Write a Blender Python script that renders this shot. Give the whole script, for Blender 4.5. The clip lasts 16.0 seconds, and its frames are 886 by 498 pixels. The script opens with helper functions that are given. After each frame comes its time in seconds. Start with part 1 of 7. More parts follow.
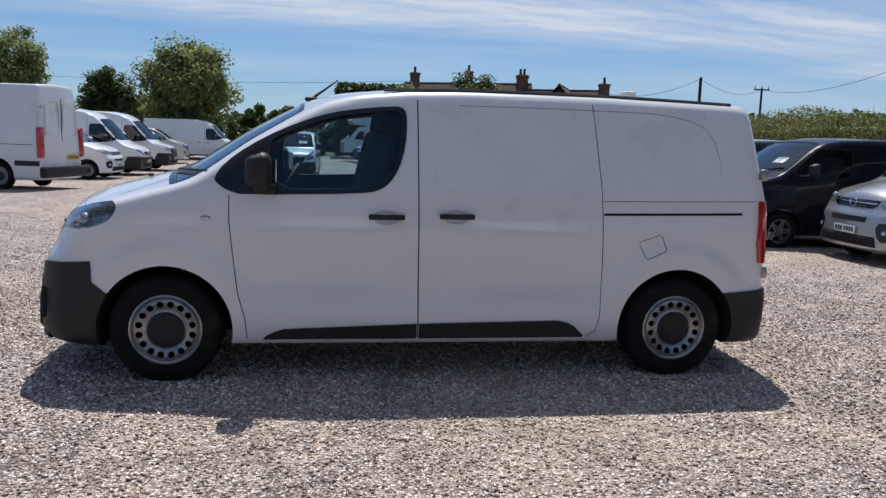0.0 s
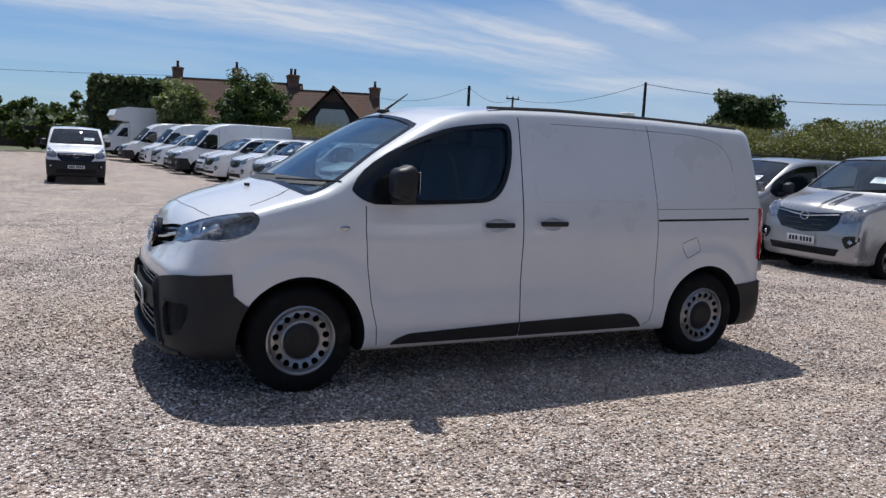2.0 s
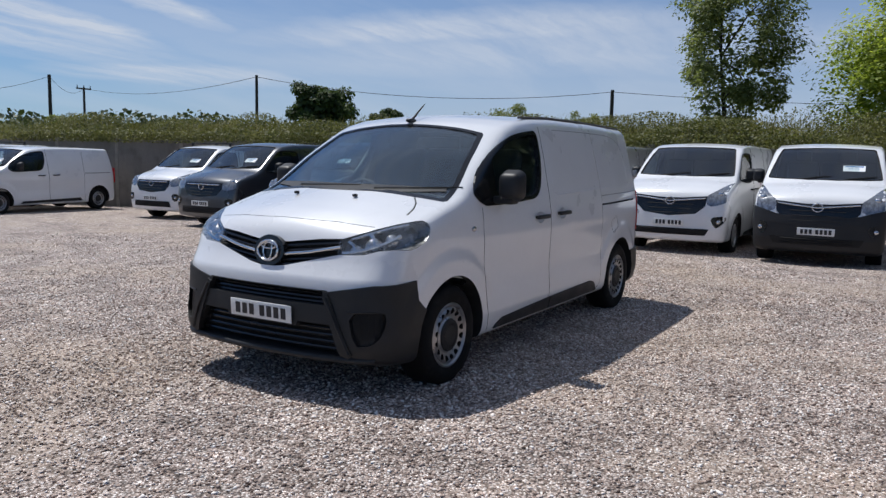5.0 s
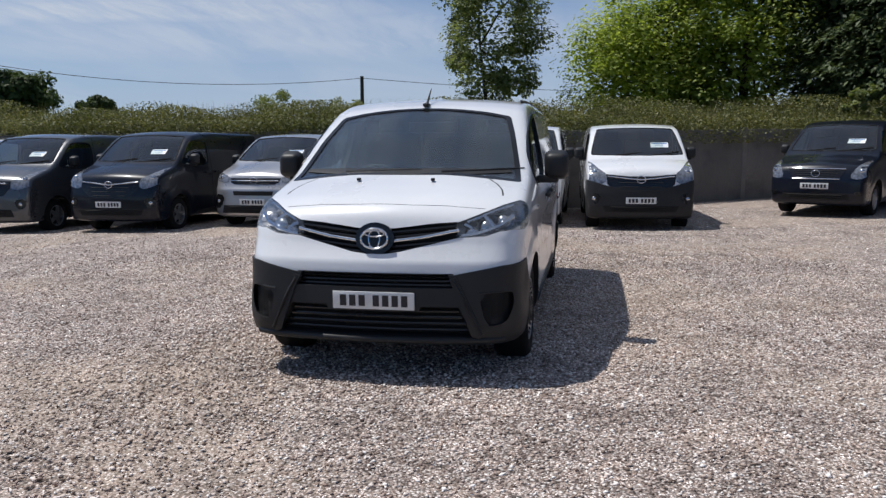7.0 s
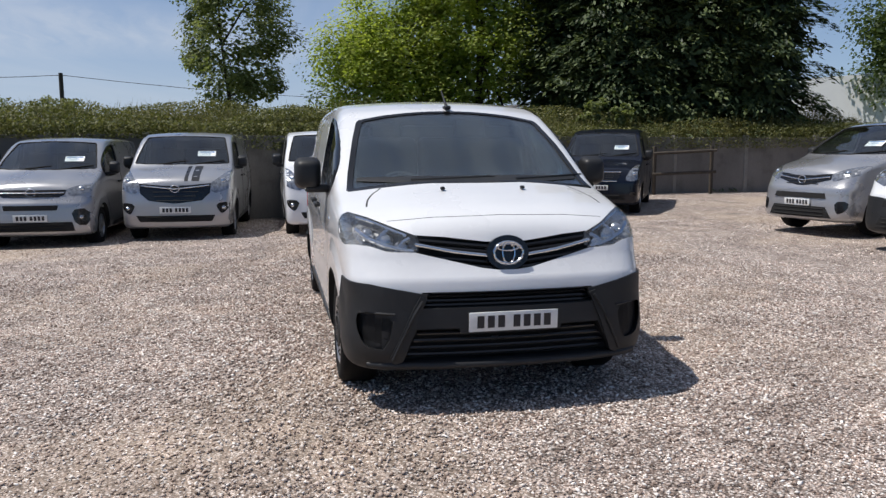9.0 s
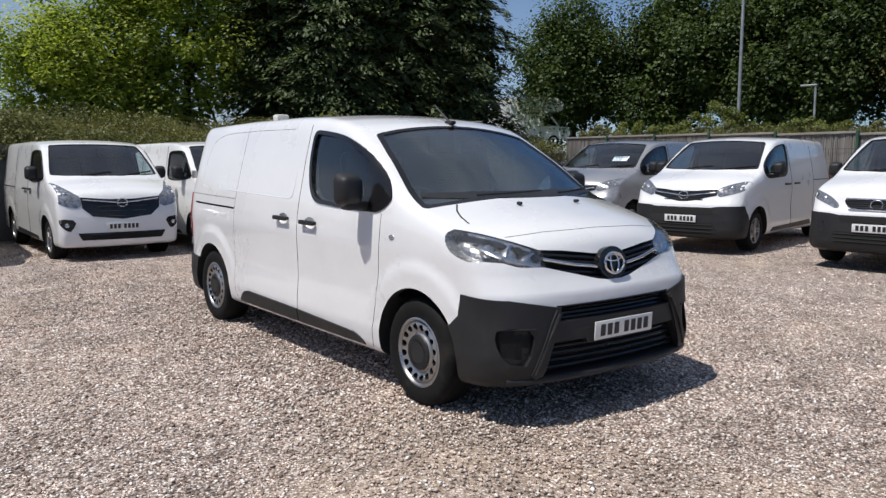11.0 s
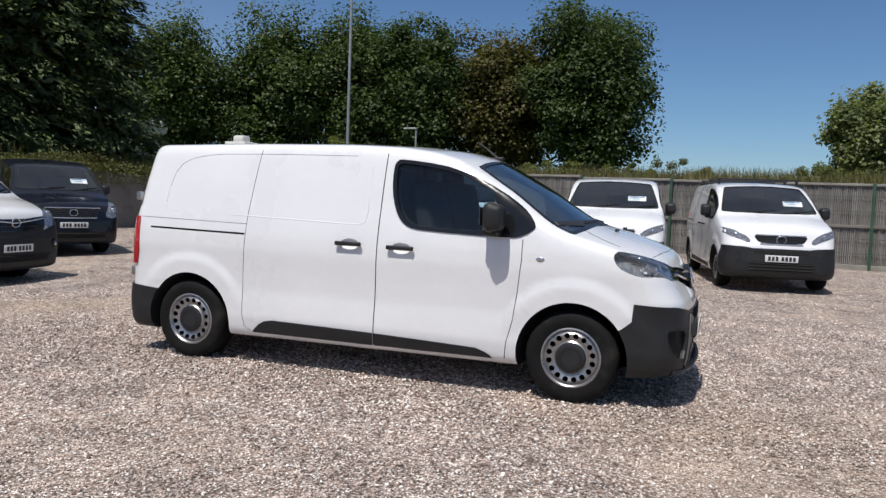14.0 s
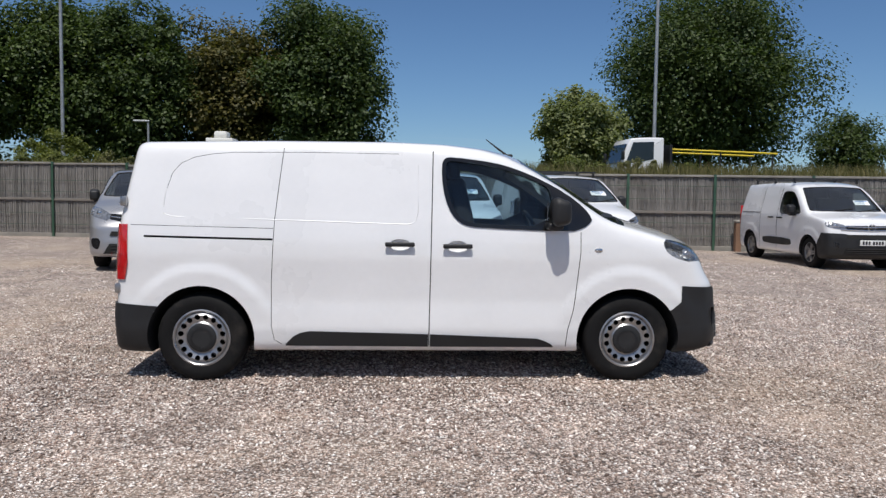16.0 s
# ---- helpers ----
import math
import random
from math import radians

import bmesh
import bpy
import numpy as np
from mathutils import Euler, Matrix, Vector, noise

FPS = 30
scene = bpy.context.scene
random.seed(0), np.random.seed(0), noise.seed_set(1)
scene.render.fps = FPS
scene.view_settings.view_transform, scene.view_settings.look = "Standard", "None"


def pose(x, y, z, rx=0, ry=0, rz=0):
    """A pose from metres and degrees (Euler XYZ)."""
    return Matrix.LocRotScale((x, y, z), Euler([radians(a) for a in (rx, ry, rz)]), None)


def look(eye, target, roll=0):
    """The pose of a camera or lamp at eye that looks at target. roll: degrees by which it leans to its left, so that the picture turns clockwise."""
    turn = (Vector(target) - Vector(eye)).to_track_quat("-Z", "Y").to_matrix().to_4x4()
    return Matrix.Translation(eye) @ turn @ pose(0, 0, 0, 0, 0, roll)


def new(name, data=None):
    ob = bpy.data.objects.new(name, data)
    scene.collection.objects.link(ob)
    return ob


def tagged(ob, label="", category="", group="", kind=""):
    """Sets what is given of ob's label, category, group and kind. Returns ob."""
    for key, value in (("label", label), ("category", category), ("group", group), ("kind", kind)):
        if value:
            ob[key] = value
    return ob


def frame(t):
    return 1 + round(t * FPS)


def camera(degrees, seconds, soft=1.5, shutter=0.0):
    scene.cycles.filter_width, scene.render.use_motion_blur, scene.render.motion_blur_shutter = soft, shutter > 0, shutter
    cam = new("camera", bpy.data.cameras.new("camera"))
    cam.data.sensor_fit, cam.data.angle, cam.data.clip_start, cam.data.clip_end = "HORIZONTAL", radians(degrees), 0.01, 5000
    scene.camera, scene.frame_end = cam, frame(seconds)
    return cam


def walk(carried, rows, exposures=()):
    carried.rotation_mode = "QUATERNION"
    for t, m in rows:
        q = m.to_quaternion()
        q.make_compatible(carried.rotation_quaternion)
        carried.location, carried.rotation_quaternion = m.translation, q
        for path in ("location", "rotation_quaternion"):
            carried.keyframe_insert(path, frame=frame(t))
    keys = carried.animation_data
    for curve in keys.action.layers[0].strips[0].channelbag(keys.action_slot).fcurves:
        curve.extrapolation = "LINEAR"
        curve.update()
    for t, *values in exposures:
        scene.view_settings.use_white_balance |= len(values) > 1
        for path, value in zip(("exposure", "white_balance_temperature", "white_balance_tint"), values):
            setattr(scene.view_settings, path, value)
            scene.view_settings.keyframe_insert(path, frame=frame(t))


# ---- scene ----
cam = camera(58.9, 16.0, 1.4)
PATH = [
    (0, (-0.669, -5.772, 1.537), (-0.376, -3.814, 1.258), 1.8),
    (0.5, (-1.197, -5.569, 1.52), (-0.761, -3.637, 1.243), 2.1),
    (1, (-1.779, -5.571, 1.532), (-1.189, -3.679, 1.261), 2.5),
    (1.5, (-2.375, -5.47, 1.523), (-1.627, -3.634, 1.263), 2.9),
    (2, (-3.021, -5.453, 1.531), (-2.119, -3.687, 1.279), 3.0),
    (2.5, (-3.603, -5.248, 1.501), (-2.545, -3.568, 1.254), 2.9),
    (3, (-4.237, -5.033, 1.513), (-3.03, -3.457, 1.27), 2.7),
    (3.5, (-4.746, -4.698, 1.509), (-3.399, -3.24, 1.267), 2.3),
    (4, (-5.291, -4.347, 1.518), (-3.814, -3.021, 1.277), 1.9),
    (4.2, (-5.449, -4.209, 1.558), (-3.923, -2.939, 1.317), 1.7),
    (6.3, (-6.85, -2.219, 1.436), (-4.965, -1.599, 1.182), 0.3),
    (6.5, (-6.93, -2.0, 1.467), (-5.024, -1.451, 1.205), 0.1),
    (7, (-7.067, -1.323, 1.476), (-5.12, -0.952, 1.21), -0.3),
    (7.5, (-7.149, -0.648, 1.496), (-5.176, -0.453, 1.233), -0.7),
    (8, (-7.031, 0.021, 1.504), (-5.047, 0.031, 1.251), -1.0),
    (8.5, (-6.915, 0.687, 1.516), (-4.94, 0.49, 1.272), -0.9),
    (9, (-6.634, 1.297, 1.484), (-4.695, 0.877, 1.229), -0.2),
    (9.2, (-6.529, 1.555, 1.5), (-4.612, 1.046, 1.243), 0.1),
    (11.3, (-5.313, 4.102, 1.508), (-3.793, 2.819, 1.299), 0.4),
    (11.5, (-5.195, 4.395, 1.473), (-3.708, 3.071, 1.276), 0.7),
    (12, (-4.825, 4.899, 1.478), (-3.455, 3.454, 1.285), 1.4),
    (12.5, (-4.341, 5.416, 1.477), (-3.124, 3.837, 1.309), 2.1),
    (13, (-3.86, 5.836, 1.469), (-2.82, 4.134, 1.322), 2.0),
    (13.5, (-3.231, 6.176, 1.46), (-2.386, 4.367, 1.337), 1.9),
    (14, (-2.621, 6.474, 1.451), (-1.951, 4.595, 1.317), 2.1),
    (14.5, (-1.953, 6.643, 1.465), (-1.451, 4.712, 1.324), 1.8),
    (15, (-1.317, 6.799, 1.454), (-0.991, 4.831, 1.318), 1.2),
    (15.5, (-0.612, 6.853, 1.447), (-0.487, 4.861, 1.314), 0.9),
    (16, (0.074, 6.901, 1.414), (-0.015, 4.907, 1.283), 0.7),
]
walk(cam, [(t, look(eye, target, roll)) for t, eye, target, roll in PATH],
     [(0.0, 0.06, 6230, 10), (4.0, -0.07, 6120, 10), (7.0, -0.08, 6250, 10), (9.0, 0.04, 6420, 10), (12.5, 0.02, 6500, 10), (16.0, -0.06, 6420, 10)])

# ---- light ----
SUN_TO = Vector((0.13, 0.99, 2.02)).normalized()
world = bpy.data.worlds.new("sky")
scene.world = world
world.use_nodes = True
wn, wl = world.node_tree.nodes, world.node_tree.links
wn.clear()
sky = wn.new("ShaderNodeTexSky")
sky.sky_type, sky.sun_disc = "NISHITA", False
sky.sun_elevation, sky.sun_rotation = radians(63.7), radians(7.5)
sky.air_density, sky.dust_density, sky.ozone_density = 1.0, 0.1, 6.0
sky.altitude = 900
bg, wout = wn.new("ShaderNodeBackground"), wn.new("ShaderNodeOutputWorld")
bg.inputs["Strength"].default_value = 0.08
# thin wind-drawn cloud, as a flat layer seen in perspective
tc, sep = wn.new("ShaderNodeTexCoord"), wn.new("ShaderNodeSeparateXYZ")
wl.new(tc.outputs["Generated"], sep.inputs[0])


def wmath(op, a, b=None):
    n = wn.new("ShaderNodeMath")
    n.operation = op
    for i, v in enumerate((a, b)):
        if v is None:
            continue
        if isinstance(v, (int, float)):
            n.inputs[i].default_value = v
        else:
            wl.new(v, n.inputs[i])
    return n.outputs[0]


up = wmath("ADD", wmath("MAXIMUM", sep.outputs["Z"], 0.0), 0.12)
comb = wn.new("ShaderNodeCombineXYZ")
wl.new(wmath("DIVIDE", sep.outputs["X"], up), comb.inputs["X"])
wl.new(wmath("DIVIDE", sep.outputs["Y"], up), comb.inputs["Y"])
mapn = wn.new("ShaderNodeMapping")
mapn.inputs["Rotation"].default_value = (0, 0, radians(38))
mapn.inputs["Scale"].default_value = (0.36, 1.0, 1.0)
mapn.inputs["Location"].default_value = (2.35, 0.3, 0.0)
wl.new(comb.outputs[0], mapn.inputs[0])
cn = wn.new("ShaderNodeTexNoise")
cn.inputs["Scale"].default_value, cn.inputs["Detail"].default_value = 1.0, 9.0
cn.inputs["Roughness"].default_value, cn.inputs["Distortion"].default_value = 0.58, 0.7
wl.new(mapn.outputs[0], cn.inputs["Vector"])
# more cloud towards the north and east than the south
lean = wmath("ADD", wmath("MULTIPLY", sep.outputs["X"], 0.085), wmath("MULTIPLY", sep.outputs["Y"], 0.10))
ramp = wn.new("ShaderNodeValToRGB")
ramp.color_ramp.elements[0].position, ramp.color_ramp.elements[1].position = 0.56, 0.80
wl.new(wmath("ADD", cn.outputs["Fac"], lean), ramp.inputs[0])
mix = wn.new("ShaderNodeMix")
mix.data_type = "RGBA"
mix.inputs["B"].default_value = (7.9, 8.3, 9.0, 1)
# a milky veil low over the horizon
veil = wmath("POWER", wmath("SUBTRACT", 1.0, wmath("MINIMUM", wmath("MULTIPLY", wmath("MAXIMUM", sep.outputs["Z"], 0.0), 2.6), 1.0)), 2.2)
low = wn.new("ShaderNodeMix")
low.data_type = "RGBA"
low.inputs["B"].default_value = (4.1, 5.4, 7.4, 1)
# thicker towards the north and east
side = wmath("ADD", 0.30, wmath("ADD", wmath("MULTIPLY", sep.outputs["Y"], 0.22), wmath("MULTIPLY", sep.outputs["X"], 0.14)))
wl.new(wmath("MULTIPLY", veil, wmath("MAXIMUM", side, 0.08)), low.inputs["Factor"])
deep = wn.new("ShaderNodeMix")
deep.data_type, deep.blend_type = "RGBA", "MULTIPLY"
deep.inputs["Factor"].default_value = 1.0
deep.inputs["B"].default_value = (0.83, 0.955, 1.05, 1)
wl.new(sky.outputs[0], deep.inputs["A"])
wl.new(deep.outputs["Result"], low.inputs["A"])
# long drawn-out banks of cirrus in the same layer, frayed by noise
fray = wn.new("ShaderNodeTexNoise")
fray.inputs["Scale"].default_value, fray.inputs["Detail"].default_value, fray.inputs["Roughness"].default_value = 2.2, 8.0, 0.62
wl.new(comb.outputs[0], fray.inputs["Vector"])
pull = wn.new("ShaderNodeMix")
pull.data_type, pull.blend_type = "VECTOR", "MIX"
pull.inputs["Factor"].default_value = 0.30
wl.new(comb.outputs[0], pull.inputs[4])
vadd = wn.new("ShaderNodeVectorMath")
vadd.operation = "ADD"
wl.new(comb.outputs[0], vadd.inputs[0])
vsub = wn.new("ShaderNodeVectorMath")
vsub.operation = "SUBTRACT"
wl.new(fray.outputs["Color"], vsub.inputs[0])
vsub.inputs[1].default_value = (0.5, 0.5, 0.5)
wl.new(vsub.outputs[0], vadd.inputs[1])
wl.new(vadd.outputs[0], pull.inputs[5])
strand = wn.new("ShaderNodeTexNoise")
strand.inputs["Scale"].default_value, strand.inputs["Detail"].default_value, strand.inputs["Roughness"].default_value = 3.0, 7.0, 0.6
sm = wn.new("ShaderNodeMapping")
sm.inputs["Scale"].default_value, sm.inputs["Rotation"].default_value = (0.45, 2.2, 1.0), (0, 0, radians(-8))
wl.new(pull.outputs[1], sm.inputs[0])
wl.new(sm.outputs[0], strand.inputs["Vector"])
banks = None
for cx, cy, hl, hw, turn, amount in ((0.45, 3.52, 2.4, 0.42, 1, 1.0), (2.02, 3.16, 0.62, 0.15, 10, 0.95), (3.05, 3.68, 0.62, 0.30, -38, 0.8), (2.12, 2.66, 0.45, 0.10, 12, 0.8), (3.12, 1.75, 1.0, 0.26, -72, 0.75), (3.7, 1.3, 1.6, 0.5, -75, 0.45), (-3.4, 2.6, 1.2, 0.3, 30, 0.4)):
    el = wn.new("ShaderNodeMapping")
    el.vector_type = "TEXTURE"
    el.inputs["Location"].default_value, el.inputs["Rotation"].default_value, el.inputs["Scale"].default_value = (cx, cy, 0), (0, 0, radians(turn)), (hl, hw, 1)
    wl.new(pull.outputs[1], el.inputs[0])
    ln = wn.new("ShaderNodeVectorMath")
    ln.operation = "LENGTH"
    wl.new(el.outputs[0], ln.inputs[0])
    one = wmath("MULTIPLY", wmath("MINIMUM", wmath("MAXIMUM", wmath("MULTIPLY", wmath("SUBTRACT", 1.25, ln.outputs["Value"]), 1.3), 0.0), 1.0), amount)
    banks = one if banks is None else wmath("MAXIMUM", banks, one)
grain = wmath("MINIMUM", wmath("MAXIMUM", wmath("MULTIPLY", wmath("SUBTRACT", strand.outputs["Fac"], 0.30), 3.2), 0.0), 1.0)
cirrus = wmath("MULTIPLY", banks, wmath("ADD", 0.25, wmath("MULTIPLY", grain, 0.75)))
# unseen veil of cloud added overhead to brighten shaded sides, clear of the horizon
over = wmath("MULTIPLY", wmath("MINIMUM", wmath("MAXIMUM", wmath("MULTIPLY", wmath("SUBTRACT", sep.outputs["Z"], 0.40), 2.5), 0.0), 1.0), wmath("ADD", 0.16, wmath("MULTIPLY", grain, 0.30)))
wl.new(wmath("MINIMUM", wmath("ADD", wmath("ADD", wmath("MULTIPLY", ramp.outputs["Color"], 0.26), wmath("MULTIPLY", cirrus, 0.92)), over), 0.9), mix.inputs["Factor"])
# pale haze low in the east
east = wmath("MINIMUM", wmath("MAXIMUM", wmath("MULTIPLY", wmath("SUBTRACT", sep.outputs["X"], 0.45), 2.2), 0.0), 1.0)
pale = wn.new("ShaderNodeMix")
pale.data_type = "RGBA"
pale.inputs["B"].default_value = (6.3, 6.9, 8.3, 1)
wl.new(wmath("MULTIPLY", wmath("POWER", veil, 0.6), wmath("MULTIPLY", east, 0.62)), pale.inputs["Factor"])
wl.new(low.outputs["Result"], pale.inputs["A"])
wl.new(pale.outputs["Result"], mix.inputs["A"])
wl.new(mix.outputs["Result"], bg.inputs["Color"])
wl.new(bg.outputs[0], wout.inputs[0])
sun = new("sun", bpy.data.lights.new("sun", "SUN"))
sun.data.energy, sun.data.angle, sun.data.color = 4.4, radians(0.53), (1.0, 0.95, 0.88)
sun.matrix_world = look(SUN_TO * 100, (0, 0, 0))


# ---- materials ----
def nodes_of(name):
    m = bpy.data.materials.new(name)
    m.use_nodes = True
    nt = m.node_tree
    return m, nt.nodes, nt.links, nt.nodes["Principled BSDF"]


def noise_at(N, L, scale, detail=4.0, coord="Object", stretch=None, rough=0.55):
    t = N.new("ShaderNodeTexCoord")
    n = N.new("ShaderNodeTexNoise")
    n.inputs["Scale"].default_value, n.inputs["Detail"].default_value = scale, detail
    n.inputs["Roughness"].default_value = rough
    src = t.outputs[coord]
    if stretch:
        mp = N.new("ShaderNodeMapping")
        mp.inputs["Scale"].default_value = stretch
        L.new(src, mp.inputs[0])
        src = mp.outputs[0]
    L.new(src, n.inputs["Vector"])
    return n


def ramp_of(N, L, src, stops):
    r = N.new("ShaderNodeValToRGB")
    e = r.color_ramp.elements
    while len(e) < len(stops):
        e.new(0.5)
    for el, (p, c) in zip(e, stops):
        el.position, el.color = p, (*c, 1)
    L.new(src, r.inputs[0])
    return r.outputs["Color"]


def blend(N, L, fac, a, b, kind="MIX"):
    m = N.new("ShaderNodeMix")
    m.data_type, m.blend_type = "RGBA", kind
    for key, v in (("Factor", fac), ("A", a), ("B", b)):
        sock = m.inputs[key] if key == "Factor" else [s for s in m.inputs if s.name == key and s.type == "RGBA"][0]
        if isinstance(v, (int, float)):
            sock.default_value = v
        elif isinstance(v, tuple):
            sock.default_value = (*v, 1)
        else:
            L.new(v, sock)
    return [s for s in m.outputs if s.type == "RGBA"][0]


def surf(name, col, rough=0.5, metal=0.0, vary=0.12, scale=3.0, fine=60.0, bump=0.0, coat=0.0, spec=0.5, stretch=None, rvary=0.1, dirt=None, dscale=1.2, damt=0.5):
    """A plain surface with two scales of variation, optional stains and fine relief."""
    m, N, L, p = nodes_of(name)
    a = noise_at(N, L, scale, 5, stretch=stretch)
    b = noise_at(N, L, fine, 3, stretch=stretch)
    lo, hi = tuple(c * (1 - vary) for c in col), tuple(min(1, c * (1 + vary)) for c in col)
    c1 = ramp_of(N, L, a.outputs["Fac"], ((0.3, lo), (0.7, hi)))
    c2 = ramp_of(N, L, b.outputs["Fac"], ((0.3, (1 - vary * 0.6,) * 3), (0.7, (1, 1, 1))))
    c = blend(N, L, 1.0, c1, c2, "MULTIPLY")
    if dirt:
        d = noise_at(N, L, dscale, 8, rough=0.65)
        f = ramp_of(N, L, d.outputs["Fac"], ((0.5, (0, 0, 0)), (0.75, (damt,) * 3)))
        c = blend(N, L, f, c, dirt)
    L.new(c, p.inputs["Base Color"])
    r = ramp_of(N, L, a.outputs["Fac"], ((0.3, (max(0.02, rough - rvary),) * 3), (0.7, (min(1, rough + rvary),) * 3)))
    L.new(r, p.inputs["Roughness"])
    p.inputs["Metallic"].default_value = metal
    p.inputs["Specular IOR Level"].default_value = spec
    p.inputs["Coat Weight"].default_value = coat
    p.inputs["Coat Roughness"].default_value = 0.04
    if bump:
        bn = N.new("ShaderNodeBump")
        bn.inputs["Strength"].default_value, bn.inputs["Distance"].default_value = 0.6, bump
        L.new(b.outputs["Fac"], bn.inputs["Height"])
        L.new(bn.outputs[0], p.inputs["Normal"])
    return m


def paint(name, col, flake=0.0):
    deep = max(col) < 0.05
    return surf(name, col, rough=0.32, metal=flake, vary=0.03, scale=1.5, fine=25, coat=0.55 if deep else 1.0, spec=0.15 if deep else 0.5, rvary=0.08, dirt=tuple(c * 0.72 + min(0.05, c * 0.8) for c in col), dscale=2.4, damt=0.012)


def glass(name, tint, ior=1.5, dust=0.02):
    """A thin pane: tinted, mirror-like at a slant, with a trace of dust."""
    m, N, L, p = nodes_of(name)
    lw, tr, gl, df = N.new("ShaderNodeLayerWeight"), N.new("ShaderNodeBsdfTransparent"), N.new("ShaderNodeBsdfGlossy"), N.new("ShaderNodeBsdfDiffuse")
    lw.inputs["Blend"].default_value = 0.5
    pw, fr = N.new("ShaderNodeMath"), N.new("ShaderNodeMath")
    pw.operation, fr.operation = "POWER", "MULTIPLY_ADD"
    pw.inputs[1].default_value = 3.2
    fr.inputs[1].default_value, fr.inputs[2].default_value = 0.85, ((ior - 1) / (ior + 1)) ** 2
    L.new(lw.outputs["Facing"], pw.inputs[0])
    L.new(pw.outputs[0], fr.inputs[0])
    tr.inputs["Color"].default_value = (*tint, 1)
    gl.inputs["Roughness"].default_value = 0.012
    df.inputs["Color"].default_value = (0.5, 0.5, 0.48, 1)
    d = noise_at(N, L, 3.0, 6)
    a, b = N.new("ShaderNodeMixShader"), N.new("ShaderNodeMixShader")
    L.new(ramp_of(N, L, d.outputs["Fac"], ((0.3, (dust * 0.4,) * 3), (0.75, (dust * 1.8,) * 3))), a.inputs[0])
    L.new(tr.outputs[0], a.inputs[1])
    L.new(df.outputs[0], a.inputs[2])
    L.new(fr.outputs[0], b.inputs[0])
    L.new(a.outputs[0], b.inputs[1])
    L.new(gl.outputs[0], b.inputs[2])
    L.new(b.outputs[0], N["Material Output"].inputs["Surface"])
    return m


WHITE = paint("white_paint", (0.775, 0.78, 0.79))
SILVER = paint("silver_paint", (0.40, 0.40, 0.415), 0.55)
GREY = paint("grey_paint", (0.075, 0.078, 0.085), 0.5)
DARK = paint("dark_blue_paint", (0.006, 0.008, 0.016), 0.0)
CREAM = paint("greyish_white_paint", (0.55, 0.54, 0.53))
PLASTIC = surf("black_plastic", (0.016, 0.0165, 0.018), rough=0.5, vary=0.15, scale=4, fine=220, bump=0.0006, dirt=(0.034, 0.033, 0.031), dscale=3, damt=0.35, spec=0.4)
GLOSSBLACK = surf("gloss_black", (0.012, 0.012, 0.013), rough=0.18, vary=0.1)
LINER = surf("wheel_arch_liner", (0.012, 0.012, 0.012), rough=0.9, vary=0.2, fine=90, bump=0.002)
GAP_CREASE = surf("panel_gap_and_crease_shade", (0.02, 0.02, 0.02), rough=0.9)
TYRE = surf("tyre_rubber", (0.008, 0.008, 0.0085), rough=0.8, vary=0.2, scale=6, fine=120, bump=0.0008, dirt=(0.055, 0.048, 0.041), dscale=5, damt=0.5, spec=0.2)
STEEL = surf("wheel_steel", (0.40, 0.40, 0.405), rough=0.34, metal=0.85, vary=0.15, scale=9, fine=90, dirt=(0.16, 0.10, 0.07), dscale=9, damt=0.45)
CHROME = surf("chrome", (0.75, 0.76, 0.78), rough=0.1, metal=1.0, vary=0.05)
LAMPIN = surf("lamp_reflector", (0.62, 0.63, 0.65), rough=0.14, metal=0.9, vary=0.3, scale=14, fine=30)
LAMPDARK = surf("lamp_housing", (0.34, 0.345, 0.355), rough=0.28, metal=0.5, vary=0.4, scale=16, fine=40)
RED = surf("red_lens", (0.48, 0.012, 0.014), rough=0.12, vary=0.2, scale=30, coat=1.0)
CLEAR = glass("clear_lens", (0.95, 0.955, 0.96), 1.45, 0.02)
TINT = glass("window_glass", (0.60, 0.74, 0.80), 1.62, 0.007)
SCREEN = glass("screen_glass", (0.80, 0.89, 0.88), 2.0, 0.010)
DARKGLASS = surf("dark_window_glass", (0.008, 0.011, 0.015), rough=0.04, vary=0.4, scale=2, rvary=0.02, spec=0.7)
TRIM = surf("cabin_trim", (0.022, 0.022, 0.025), rough=0.7, vary=0.15, fine=90, bump=0.0008)
FABRIC = surf("seat_fabric", (0.02, 0.021, 0.024), rough=0.9, vary=0.25, fine=160, bump=0.001)
CARD = surf("paper_card", (0.80, 0.81, 0.82), rough=0.6, vary=0.02)
INK = surf("print_ink", (0.02, 0.02, 0.025), rough=0.5)
BLUEINK = surf("blue_print", (0.06, 0.18, 0.42), rough=0.5)
PLATE = surf("plate_face", (0.74, 0.75, 0.74), rough=0.3, vary=0.03, coat=0.3)
YPLATE = surf("yellow_plate_face", (0.72, 0.50, 0.04), rough=0.3, vary=0.03)
STRIPE = surf("black_stripe_vinyl", (0.02, 0.02, 0.022), rough=0.3)


# ---- mesh helpers ----
def mesh_of(name, verts, faces, mats=(), smooth=False):
    me = bpy.data.meshes.new(name)
    me.from_pydata([tuple(v) for v in verts], [], faces)
    for m in mats:
        me.materials.append(m)
    if smooth:
        me.shade_smooth()
    return me


def bm_mesh(name, bm, material, smooth=None):
    me = bpy.data.meshes.new(name)
    bm.to_mesh(me)
    bm.free()
    if material:
        me.materials.append(material)
    if smooth:
        me.shade_smooth()
        me.set_sharp_from_angle(angle=radians(smooth))
    return me


